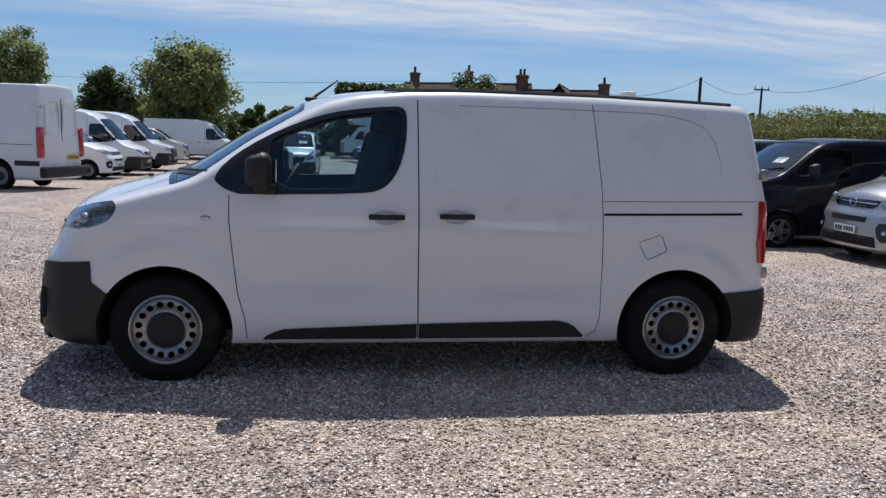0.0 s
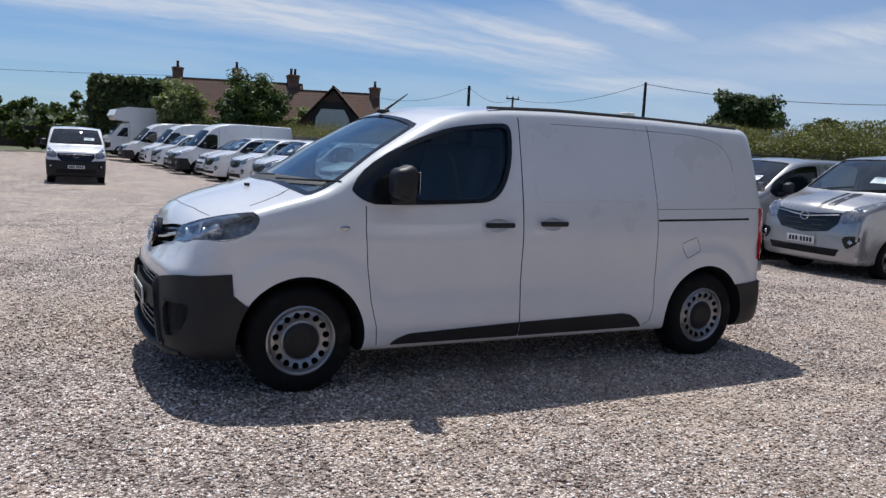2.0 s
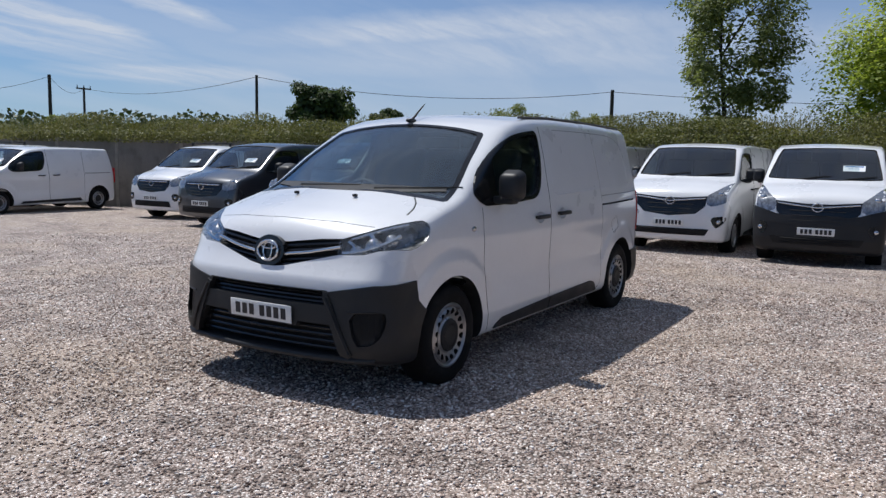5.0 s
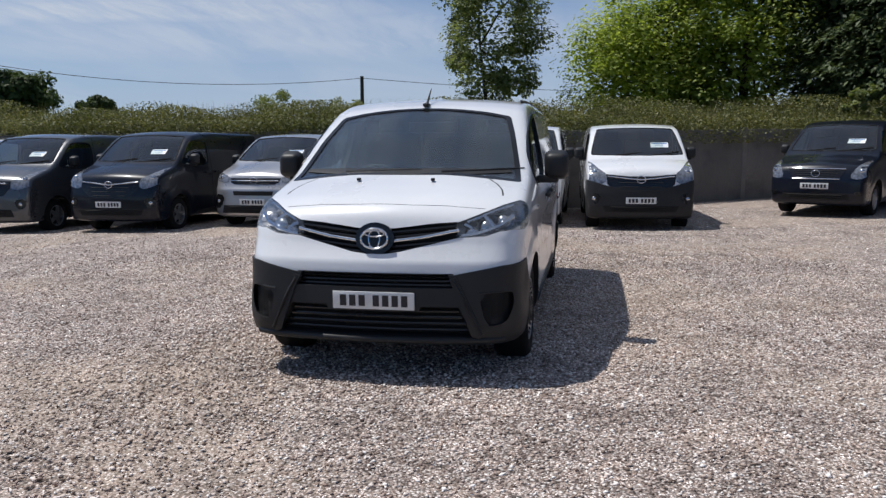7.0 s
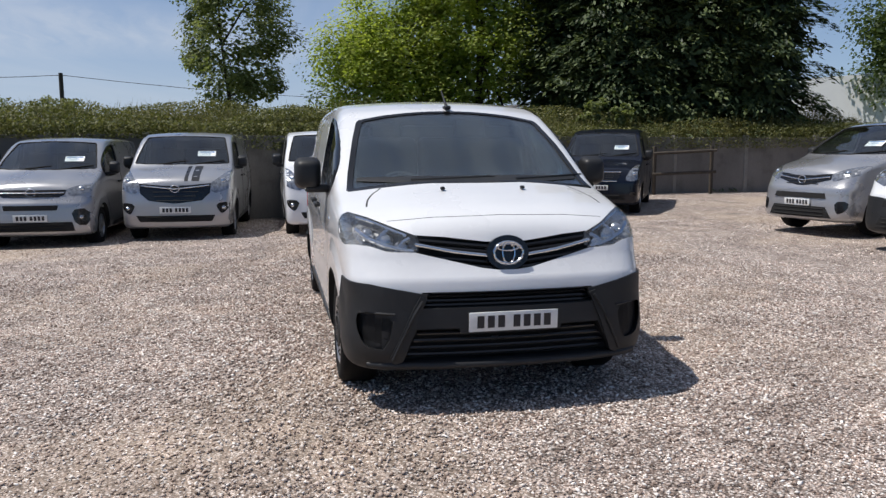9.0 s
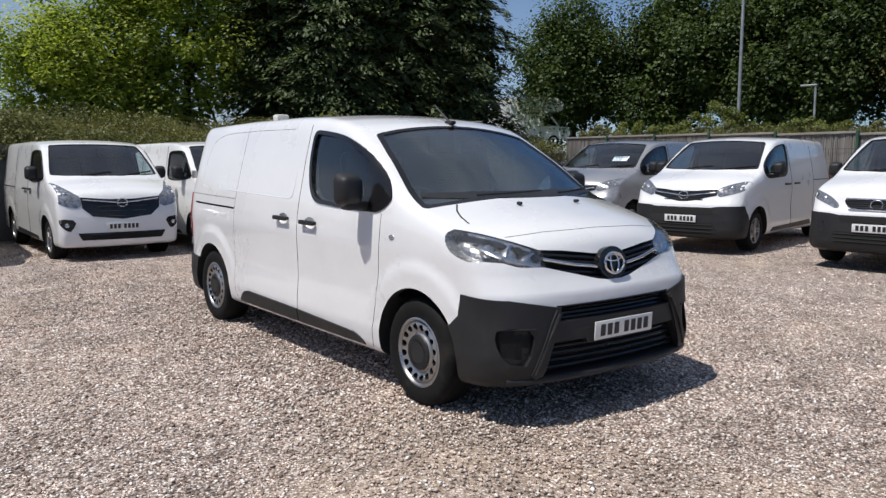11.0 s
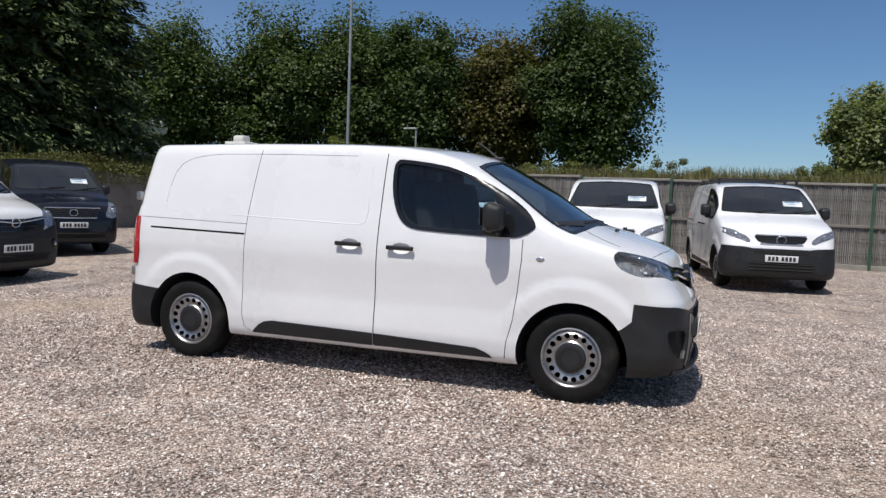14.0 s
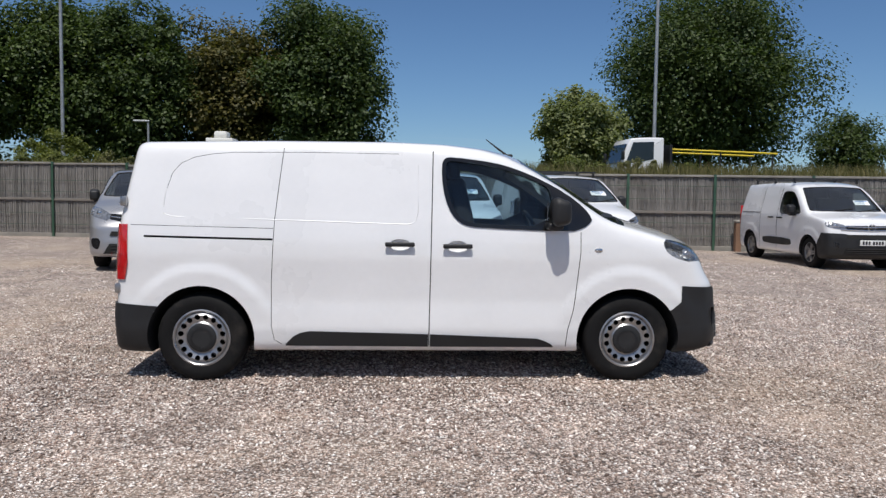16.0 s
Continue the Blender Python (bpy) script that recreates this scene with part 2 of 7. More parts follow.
def part(name, data, material=None, parent=None, label="", smooth=None):
    """Links a mesh or bmesh as one object under a thing or a part."""
    if isinstance(data, bmesh.types.BMesh):
        data = bm_mesh(name, data, material, smooth)
    ob = new(name, data)
    ob.parent = parent
    if label:
        ob["label"] = label
    return ob


def empty(name):
    ob = new(name)
    ob.empty_display_size = 0.3
    return ob


def box(bm, c, s, m=None, bevel=0.0, seg=2):
    """A bevelled box of full size s centred at c."""
    r = bmesh.ops.create_cube(bm, size=1.0)
    vs = r["verts"]
    bmesh.ops.scale(bm, vec=s, verts=vs)
    if bevel:
        es = list({e for v in vs for e in v.link_edges})
        g = bmesh.ops.bevel(bm, geom=es, offset=bevel, segments=seg, affect="EDGES", profile=0.5)
        vs = list({v for f in g["faces"] for v in f.verts} | {v for v in vs if v.is_valid})
    mt = Matrix.Translation(c) @ (m if m else Matrix.Identity(4))
    bmesh.ops.transform(bm, matrix=mt, verts=vs)
    return vs


def tube(bm, pts, r, n=8, closed=False):
    """A round bar along points; r is one radius or one for each point."""
    pts = [Vector(p) for p in pts]
    rs = r if isinstance(r, (list, tuple)) else [r] * len(pts)
    rings = []
    for i, p in enumerate(pts):
        d = (pts[min(i + 1, len(pts) - 1)] - pts[max(i - 1, 0)]).normalized()
        a = d.cross(Vector((0, 0, 1)) if abs(d.z) < 0.9 else Vector((1, 0, 0))).normalized()
        b = d.cross(a)
        rings.append([bm.verts.new(p + (a * math.cos(t) + b * math.sin(t)) * rs[i]) for t in (2 * math.pi * k / n for k in range(n))])
    for q, w in zip(rings, rings[1:]):
        for k in range(n):
            bm.faces.new((q[k], q[(k + 1) % n], w[(k + 1) % n], w[k]))
    bm.faces.new(rings[0][::-1])
    bm.faces.new(rings[-1])


def lathe(bm, prof, n=48, axis="y"):
    """Turns a closed or open outline of (radius, along) about the y axis."""
    rings = []
    for k in range(n):
        a = 2 * math.pi * k / n
        rings.append([bm.verts.new((r * math.cos(a), y, r * math.sin(a))) for r, y in prof])
    for k in range(n):
        q, w = rings[k], rings[(k + 1) % n]
        for i in range(len(prof) - 1):
            bm.faces.new((q[i], q[i + 1], w[i + 1], w[i]))


def prism(poly, axis, lo, hi, mat=None):
    """A closed prism of a 2D outline; axis 1: outline in x, z pushed along y; axis 0: outline in y, z pushed along x."""
    n = len(poly)
    put = (lambda a, b, d: (a, d, b)) if axis == 1 else (lambda a, b, d: (d, a, b)) if axis == 0 else (lambda a, b, d: (a, b, d))
    vs = [put(a, b, lo) for a, b in poly] + [put(a, b, hi) for a, b in poly]
    fs = [tuple(range(n))[::-1], tuple(range(n, 2 * n))] + [(i, (i + 1) % n, n + (i + 1) % n, n + i) for i in range(n)]
    me = mesh_of("prism", vs, fs, [mat] if mat else [])
    bm = bmesh.new()
    bm.from_mesh(me)
    bmesh.ops.recalc_face_normals(bm, faces=bm.faces)
    bm.to_mesh(me)
    bm.free()
    return me


def smooth_poly(poly, rounds=2):
    """Rounds the corners of an outline."""
    for _ in range(rounds):
        out = []
        for i, p in enumerate(poly):
            q = poly[(i + 1) % len(poly)]
            out += [(p[0] * 0.75 + q[0] * 0.25, p[1] * 0.75 + q[1] * 0.25), (p[0] * 0.25 + q[0] * 0.75, p[1] * 0.25 + q[1] * 0.75)]
        poly = out
    return poly


def cut(me, cutter, op="DIFFERENCE"):
    """The boolean of two meshes, as a new mesh; cut faces keep the cutter's material."""
    a, b = new("tmp_a", me), new("tmp_b", cutter)
    md = a.modifiers.new("b", "BOOLEAN")
    md.object, md.operation, md.solver, md.material_mode = b, op, "EXACT", "TRANSFER"
    for k in range(5):
        # where edges coincide and the cut fails, a hair's shift of the cutter mends it
        b.matrix_world = Matrix.Translation((0.0006 * k, 0.0004 * k, -0.0008 * k))
        dg = bpy.context.evaluated_depsgraph_get()
        dg.update()
        out = bpy.data.meshes.new_from_object(a.evaluated_get(dg))
        if op != "DIFFERENCE" or len(me.vertices) < 8000 or len(out.vertices) > 0.8 * len(me.vertices):
            break
    bpy.data.objects.remove(a)
    bpy.data.objects.remove(b)
    return out


def join_meshes(ms):
    bm = bmesh.new()
    mats = []
    for m in ms:
        start = len(bm.faces)
        bm.from_mesh(m)
        bm.faces.ensure_lookup_table()
        for f in bm.faces[start:]:
            mt = m.materials[f.material_index] if len(m.materials) else None
            if mt not in mats:
                mats.append(mt)
            f.material_index = mats.index(mt)
    out = bpy.data.meshes.new("joined")
    bm.to_mesh(out)
    bm.free()
    for mt in mats:
        out.materials.append(mt)
    return out


# ---- van bodies: one rounded solid from profile, plan and section ----
def smax(a, b, k):
    h = np.clip(0.5 + 0.5 * (a - b) / k, 0, 1)
    return b * (1 - h) + a * h + k * h * (1 - h)


def curve(pts, lo, hi, blur):
    """A smoothed table of a curve through points, for quick look-up."""
    xs = np.linspace(lo - 0.5, hi + 0.5, 900)
    p = np.array(sorted(pts))
    ys = np.interp(xs, p[:, 0], p[:, 1])
    n = max(1, int(blur / (xs[1] - xs[0])))
    ker = np.hanning(2 * n + 3)
    ys = np.convolve(np.pad(ys, n + 1, mode="edge"), ker / ker.sum(), mode="valid")
    return xs, ys


class Body:
    """Front towards -x, the ground at z = 0, x = 0 midway between the axles."""

    def __init__(self, top, front, rear, width, plan, bottom, wheels, arch=0.40, axle=0.32, crown=0.06, bow=0.22, nose=0.12, edge=0.15, flare=0.012, corner=0.34):
        self.T, self.Fx, self.R = curve(top, -4, 4, 0.10), curve(front, 0, 3, 0.035), curve(rear, 0, 3, 0.03)
        self.W, self.P = curve(width, 0, 3, 0.055), curve(plan, -4, 4, 0.15)
        self.slope = np.gradient(self.T[1], self.T[0])
        self.bottom, self.wheels, self.arch, self.axle = bottom, wheels, arch, axle
        self.crown, self.bow, self.nose, self.edge, self.flare, self.corner = crown, bow, nose, edge, flare, corner
        self.kept = {}
        self.lo, self.hi = min(f[1] for f in front), max(r[1] for r in rear)
        self.zmax = max(t[1] for t in top)

    def f(self, x, y, z):
        ay = np.abs(y)
        xs = x - self.bow * y * y
        t = np.interp(xs, *self.T)
        a = (z - t + self.crown * y * y) / np.sqrt(1 + np.interp(xs, self.T[0], self.slope) ** 2)
        w = np.interp(z, *self.W) * np.interp(x, *self.P)
        for wx in self.wheels:
            r = np.hypot(x - wx, z - self.axle)
            k = np.clip((self.arch + 0.20 - r) / 0.11, 0, 1)
            w = w + self.flare * k * k * (3 - 2 * k) * np.clip((z - 0.45) / 0.2, 0, 1)
        c = ay - w
        b = np.interp(z, *self.Fx) + self.nose * y * y - x
        d = x - np.interp(z, *self.R) + 0.05 * y * y
        v = smax(a, c, self.edge)
        v = smax(v, b, 0.12)
        v = smax(v, smax(b, c, self.corner), 0.05)
        v = smax(v, smax(d, c, 0.16), 0.07)
        return smax(v, self.bottom - z, 0.06)

    def grad(self, p, h=2e-3):
        g = np.stack([self.f(*(p + np.eye(3)[i] * h).T) - self.f(*(p - np.eye(3)[i] * h).T) for i in range(3)], -1)
        return g / np.maximum(np.linalg.norm(g, axis=1, keepdims=True), 1e-9)

    def solid(self, nx, ny, nz, off=0.0, extra=None, anchor=None, mat=None):
        """The closed surface f = off as a mesh of quads."""
        key = (nx, ny, nz, off)
        if extra is None and key in self.kept:
            me = self.kept[key].copy()
            me.materials.clear()
            if mat:
                me.materials.append(mat)
            return me
        fun = (lambda x, y, z: self.f(x, y, z) - off) if extra is None else (lambda x, y, z: np.maximum(self.f(x, y, z) - off, extra(x, y, z)))
        L, H, Z = self.lo - 0.15, self.hi + 0.15, self.zmax + 0.15
        idx, verts, faces = {}, [], []

        def vid(i, j, k):
            key = (i, j, k)
            if key not in idx:
                idx[key] = len(verts)
                verts.append((L + (H - L) * i / nx, -1.15 + 2.3 * j / ny, 0.02 + (Z - 0.02) * k / nz))
            return idx[key]
        for i in range(nx):
            for j in range(ny):
                faces.append((vid(i, j, nz), vid(i + 1, j, nz), vid(i + 1, j + 1, nz), vid(i, j + 1, nz)))
                faces.append((vid(i, j, 0), vid(i, j + 1, 0), vid(i + 1, j + 1, 0), vid(i + 1, j, 0)))
            for k in range(nz):
                faces.append((vid(i, 0, k), vid(i + 1, 0, k), vid(i + 1, 0, k + 1), vid(i, 0, k + 1)))
                faces.append((vid(i, ny, k), vid(i, ny, k + 1), vid(i + 1, ny, k + 1), vid(i + 1, ny, k)))
        for j in range(ny):
            for k in range(nz):
                faces.append((vid(0, j, k), vid(0, j, k + 1), vid(0, j + 1, k + 1), vid(0, j + 1, k)))
                faces.append((vid(nx, j, k), vid(nx, j + 1, k), vid(nx, j + 1, k + 1), vid(nx, j, k + 1)))
        p = np.array(verts)
        if anchor is None:
            a = np.stack([np.clip(p[:, 0], self.lo + 0.75, self.hi - 0.5), p[:, 1] * 0.45, np.clip(p[:, 2], 0.6, 0.9)], -1)
            rear = np.clip((p[:, 0] + 0.6) / 1.2, 0, 1)
            a[:, 2] = np.clip(p[:, 2], 0.6, 0.9 + rear * (self.zmax - 1.5))
        else:
            a = np.stack([np.clip(p[:, i], anchor[i][0], anchor[i][1]) for i in range(3)], -1)
        lo, hi = np.zeros(len(p)), np.full(len(p), 1.6)
        for _ in range(34):
            mid = (lo + hi) / 2
            q = a + (p - a) * mid[:, None]
            inside = fun(*q.T) < 0
            lo, hi = np.where(inside, mid, lo), np.where(inside, hi, mid)
        me = mesh_of("solid", a + (p - a) * lo[:, None], faces, [mat] if mat else [])
        if extra is None:
            self.kept[key] = me.copy()
        return me

    def side(self, x, z, out=0.0):
        """Half width of the body's side at x, z."""
        x, z = np.asarray(x, float), np.asarray(z, float)
        lo, hi = np.full(x.shape, 0.2), np.full(x.shape, 1.2)
        for _ in range(26):
            m = (lo + hi) / 2
            ins = self.f(x, m, z) < out
            lo, hi = np.where(ins, m, lo), np.where(ins, hi, m)
        return lo if lo.shape else float(lo)

    def face(self, y, z, out=0.0):
        """How far forward the body's front reaches at y, z."""
        y, z = np.asarray(y, float), np.asarray(z, float)
        lo, hi = np.full(y.shape, self.lo - 0.1), np.full(y.shape, self.lo + 2.3)
        for _ in range(28):
            m = (lo + hi) / 2
            ins = self.f(m, y, z) < out
            lo, hi = np.where(ins, lo, m), np.where(ins, m, hi)
        return hi if hi.shape else float(hi)

    def finish(self, me, off=0.0, tol=3e-3):
        """Exact shading where a mesh lies on the body's surface; flat elsewhere."""
        n = len(me.vertices)
        co = np.empty(n * 3)
        me.vertices.foreach_get("co", co)
        co = co.reshape(-1, 3)
        on = np.abs(self.f(*co.T) - off) < tol
        g = self.grad(co)
        me.shade_smooth()
        fn = np.empty(len(me.polygons) * 3)
        me.polygons.foreach_get("normal", fn)
        fn = fn.reshape(-1, 3)
        li = np.empty(len(me.loops), dtype=np.int32)
        me.loops.foreach_get("vertex_index", li)
        tot = np.empty(len(me.polygons), dtype=np.int32)
        me.polygons.foreach_get("loop_total", tot)
        pf = np.repeat(fn, tot, axis=0)
        use = on[li] & ((g[li] * pf).sum(1) > 0.7)
        me.normals_split_custom_set(np.where(use[:, None], g[li], pf).tolist())
        return me

    def groove(self, pts, width=0.006, depth=0.012, axis=1, sign=-1, mat=None):
        """A slot cutter that follows the skin along a line of (x, z) on a side or (y, z) on the front."""
        pts = [Vector(p) for p in pts]
        fine = []
        for p, q in zip(pts, pts[1:]):
            n = max(1, int((q - p).length / 0.05))
            fine += [p + (q - p) * i / n for i in range(n)]
        fine.append(pts[-1])
        vs = []
        for i, p in enumerate(fine):
            d = (fine[min(i + 1, len(fine) - 1)] - fine[max(i - 1, 0)]).normalized()
            nrm = Vector((-d.y, d.x)) * width / 2
            for s, o in ((1, -depth), (-1, -depth), (-1, 0.03), (1, 0.03)):
                u = p + nrm * s
                vs.append((u.x, u.y, o))
        vs = np.array(vs)
        if axis == 1:
            vs = np.stack([vs[:, 0], sign * (self.side(vs[:, 0], vs[:, 1]) + vs[:, 2]), vs[:, 1]], -1)
        else:
            vs = np.stack([self.face(vs[:, 0], vs[:, 1]) - vs[:, 2], vs[:, 0], vs[:, 1]], -1)
        fs = [(0, 1, 2, 3), tuple(len(vs) - 4 + k for k in (3, 2, 1, 0))]
        for i in range(len(fine) - 1):
            for k in range(4):
                fs.append((4 * i + k, 4 * i + (k + 1) % 4, 4 * i + 4 + (k + 1) % 4, 4 * i + 4 + k))
        me = mesh_of("groove", vs, fs, [mat or GAP_CREASE])
        bm = bmesh.new()
        bm.from_mesh(me)
        bmesh.ops.recalc_face_normals(bm, faces=bm.faces)
        bm.to_mesh(me)
        bm.free()
        return me

    def skin(self, poly, axis, off=0.004, sign=-1, mat=None, step=0.045, thick=0.03, rim=True):
        """A piece of skin of an outline in (x, z) on one side or (y, z) on the front, lifted by off, with a turned-in rim."""
        bm = bmesh.new()
        dense = []
        for i, p in enumerate(poly):
            q = poly[(i + 1) % len(poly)]
            n = max(1, int(math.hypot(q[0] - p[0], q[1] - p[1]) / step))
            dense += [(p[0] + (q[0] - p[0]) * k / n, p[1] + (q[1] - p[1]) * k / n) for k in range(n)]
        ring = [bm.verts.new((a, b, 0)) for a, b in dense]
        bm.faces.new(ring)
        xs, ys = [p[0] for p in dense], [p[1] for p in dense]
        for lo, hi, co in ((min(xs), max(xs), 0), (min(ys), max(ys), 1)):
            v = lo + step
            while v < hi - step * 0.3:
                bmesh.ops.bisect_plane(bm, geom=bm.verts[:] + bm.edges[:] + bm.faces[:], plane_co=(v, 0, 0) if co == 0 else (0, v, 0), plane_no=(1, 0, 0) if co == 0 else (0, 1, 0))
                v += step
        bmesh.ops.triangulate(bm, faces=[f for f in bm.faces if len(f.verts) > 4])
        edge = [e for e in bm.edges if len(e.link_faces) == 1]
        rimv = []
        if rim:
            r = bmesh.ops.extrude_edge_only(bm, edges=edge)
            rimv = [v for v in r["geom"] if isinstance(v, bmesh.types.BMVert)]
        rims = set(rimv)
        ab = np.array([(v.co.x, v.co.y, off - thick if v in rims else off) for v in bm.verts])
        h = self.side(ab[:, 0], ab[:, 1]) if axis == 1 else self.face(ab[:, 0], ab[:, 1])
        for v, (a, b, o), d in zip(bm.verts, ab, h):
            v.co = (a, sign * (d + o), b) if axis == 1 else (d - o, a, b)
        bmesh.ops.recalc_face_normals(bm, faces=bm.faces)
        me = bpy.data.meshes.new("skin")
        bm.to_mesh(me)
        bm.free()
        me.materials.append(mat)
        me.shade_smooth()
        me.set_sharp_from_angle(angle=radians(40))
        return me


K0 = Body(
    top=[(-2.70, 0.70), (-2.43, 0.95), (-2.35, 1.03), (-2.26, 1.087), (-2.13, 1.145), (-1.95, 1.20), (-1.72, 1.262), (-1.62, 1.30), (-1.53, 1.352), (-1.27, 1.525), (-0.95, 1.70), (-0.8, 1.772), (-0.6, 1.824), (-0.3, 1.857), (0.1, 1.871), (1.0, 1.868), (2.0, 1.845), (2.5, 1.83)],
    front=[(0.2, -2.34), (0.26, -2.455), (0.34, -2.48), (0.5, -2.475), (0.64, -2.462), (0.70, -2.458), (0.755, -2.45), (0.80, -2.42), (0.86, -2.39), (0.97, -2.36), (1.2, -2.32), (2, -2.22)],
    rear=[(0.2, 2.32), (0.5, 2.335), (1.2, 2.305), (1.75, 2.20), (2.0, 2.16)],
    width=[(0.2, 0.91), (0.28, 0.95), (0.40, 0.967), (0.50, 0.962), (0.62, 0.953), (0.78, 0.958), (0.95, 0.967), (1.08, 0.958), (1.2, 0.94), (1.5, 0.88), (1.8, 0.81), (2.0, 0.77)],
    plan=[(-2.7, 0.93), (-2.3, 0.965), (-1.9, 0.985), (-1.4, 1.0), (1.6, 1.0), (2.4, 0.975)],
    bottom=0.222, wheels=(-1.6375, 1.6375), axle=0.326, edge=0.11, flare=0.019)
TRAFIC = Body(
    top=[(-2.8, 0.70), (-2.5, 0.98), (-2.4, 1.07), (-2.25, 1.15), (-2.0, 1.235), (-1.75, 1.30), (-1.62, 1.37), (-1.2, 1.68), (-0.98, 1.82), (-0.8, 1.885), (-0.5, 1.93), (0.0, 1.945), (2.5, 1.925)],
    front=[(0.2, -2.36), (0.28, -2.46), (0.45, -2.49), (0.7, -2.48), (0.9, -2.45), (1.1, -2.41), (1.3, -2.36), (2, -2.2)],
    rear=[(0.2, 2.50), (0.5, 2.52), (1.2, 2.49), (1.8, 2.41), (2.1, 2.36)],
    width=[(0.2, 0.92), (0.3, 0.955), (0.8, 0.975), (1.1, 0.968), (1.25, 0.945), (1.5, 0.91), (1.85, 0.85), (2.05, 0.82)],
    plan=[(-2.7, 0.93), (-2.3, 0.97), (-1.9, 0.99), (-1.4, 1.0), (1.8, 1.0), (2.6, 0.98)],
    bottom=0.24, wheels=(-1.549, 1.549), edge=0.075, corner=0.17, bow=0.12, nose=0.13)
ILOAD = Body(
    top=[(-2.8, 0.68), (-2.5, 0.93), (-2.4, 1.01), (-2.2, 1.08), (-1.9, 1.15), (-1.7, 1.22), (-1.55, 1.32), (-1.15, 1.62), (-0.95, 1.76), (-0.75, 1.84), (-0.4, 1.90), (0.2, 1.92), (2.5, 1.90)],
    front=[(0.2, -2.44), (0.28, -2.52), (0.45, -2.55), (0.7, -2.54), (0.9, -2.49), (1.1, -2.44), (2, -2.2)],
    rear=[(0.2, 2.52), (0.5, 2.54), (1.2, 2.50), (1.8, 2.40), (2.1, 2.34)],
    width=[(0.2, 0.90), (0.3, 0.94), (0.8, 0.958), (1.1, 0.95), (1.25, 0.92), (1.5, 0.87), (1.85, 0.80), (2.05, 0.78)],
    plan=[(-2.7, 0.92), (-2.3, 0.96), (-1.9, 0.985), (-1.4, 1.0), (1.8, 1.0), (2.6, 0.98)],
    bottom=0.22, wheels=(-1.6, 1.6), edge=0.075, corner=0.18, bow=0.14)
SMALL = Body(
    top=[(-2.5, 0.70), (-2.2, 0.93), (-2.1, 1.0), (-1.95, 1.05), (-1.6, 1.11), (-1.4, 1.15), (-1.25, 1.23), (-0.85, 1.55), (-0.65, 1.68), (-0.45, 1.75), (-0.1, 1.80), (0.4, 1.815), (2.3, 1.78)],
    front=[(0.2, -2.08), (0.28, -2.18), (0.45, -2.21), (0.65, -2.20), (0.85, -2.16), (1.0, -2.12), (2, -1.9)],
    rear=[(0.2, 2.10), (0.5, 2.14), (1.2, 2.10), (1.7, 1.99), (2.0, 1.92)],
    width=[(0.2, 0.87), (0.3, 0.91), (0.8, 0.925), (1.05, 0.915), (1.2, 0.885), (1.5, 0.82), (1.8, 0.74), (2.0, 0.72)],
    plan=[(-2.4, 0.93), (-2.0, 0.965), (-1.6, 0.99), (-1.2, 1.0), (1.5, 1.0), (2.3, 0.97)],
    bottom=0.22, wheels=(-1.39, 1.39), arch=0.37, axle=0.31, edge=0.08, corner=0.17, bow=0.14)
TALL = Body(
    top=[(-3.2, 0.70), (-2.95, 0.98), (-2.8, 1.10), (-2.6, 1.18), (-2.3, 1.27), (-2.15, 1.36), (-1.7, 1.85), (-1.45, 2.12), (-1.2, 2.32), (-0.9, 2.46), (-0.4, 2.55), (0.3, 2.57), (3.0, 2.55)],
    front=[(0.2, -2.84), (0.28, -2.92), (0.5, -2.95), (0.8, -2.93), (1.05, -2.88), (1.3, -2.8), (2.5, -2.6)],
    rear=[(0.2, 3.02), (0.5, 3.04), (1.2, 3.02), (2.2, 2.94), (2.7, 2.88)],
    width=[(0.2, 0.95), (0.3, 0.99), (0.8, 1.01), (1.2, 1.0), (1.5, 0.97), (2.2, 0.90), (2.6, 0.86)],
    plan=[(-3.1, 0.93), (-2.7, 0.97), (-2.2, 0.99), (-1.7, 1.0), (2.4, 1.0), (3.1, 0.985)],
    bottom=0.26, wheels=(-1.85, 1.75), arch=0.42, axle=0.34, edge=0.08, corner=0.18, bow=0.13)


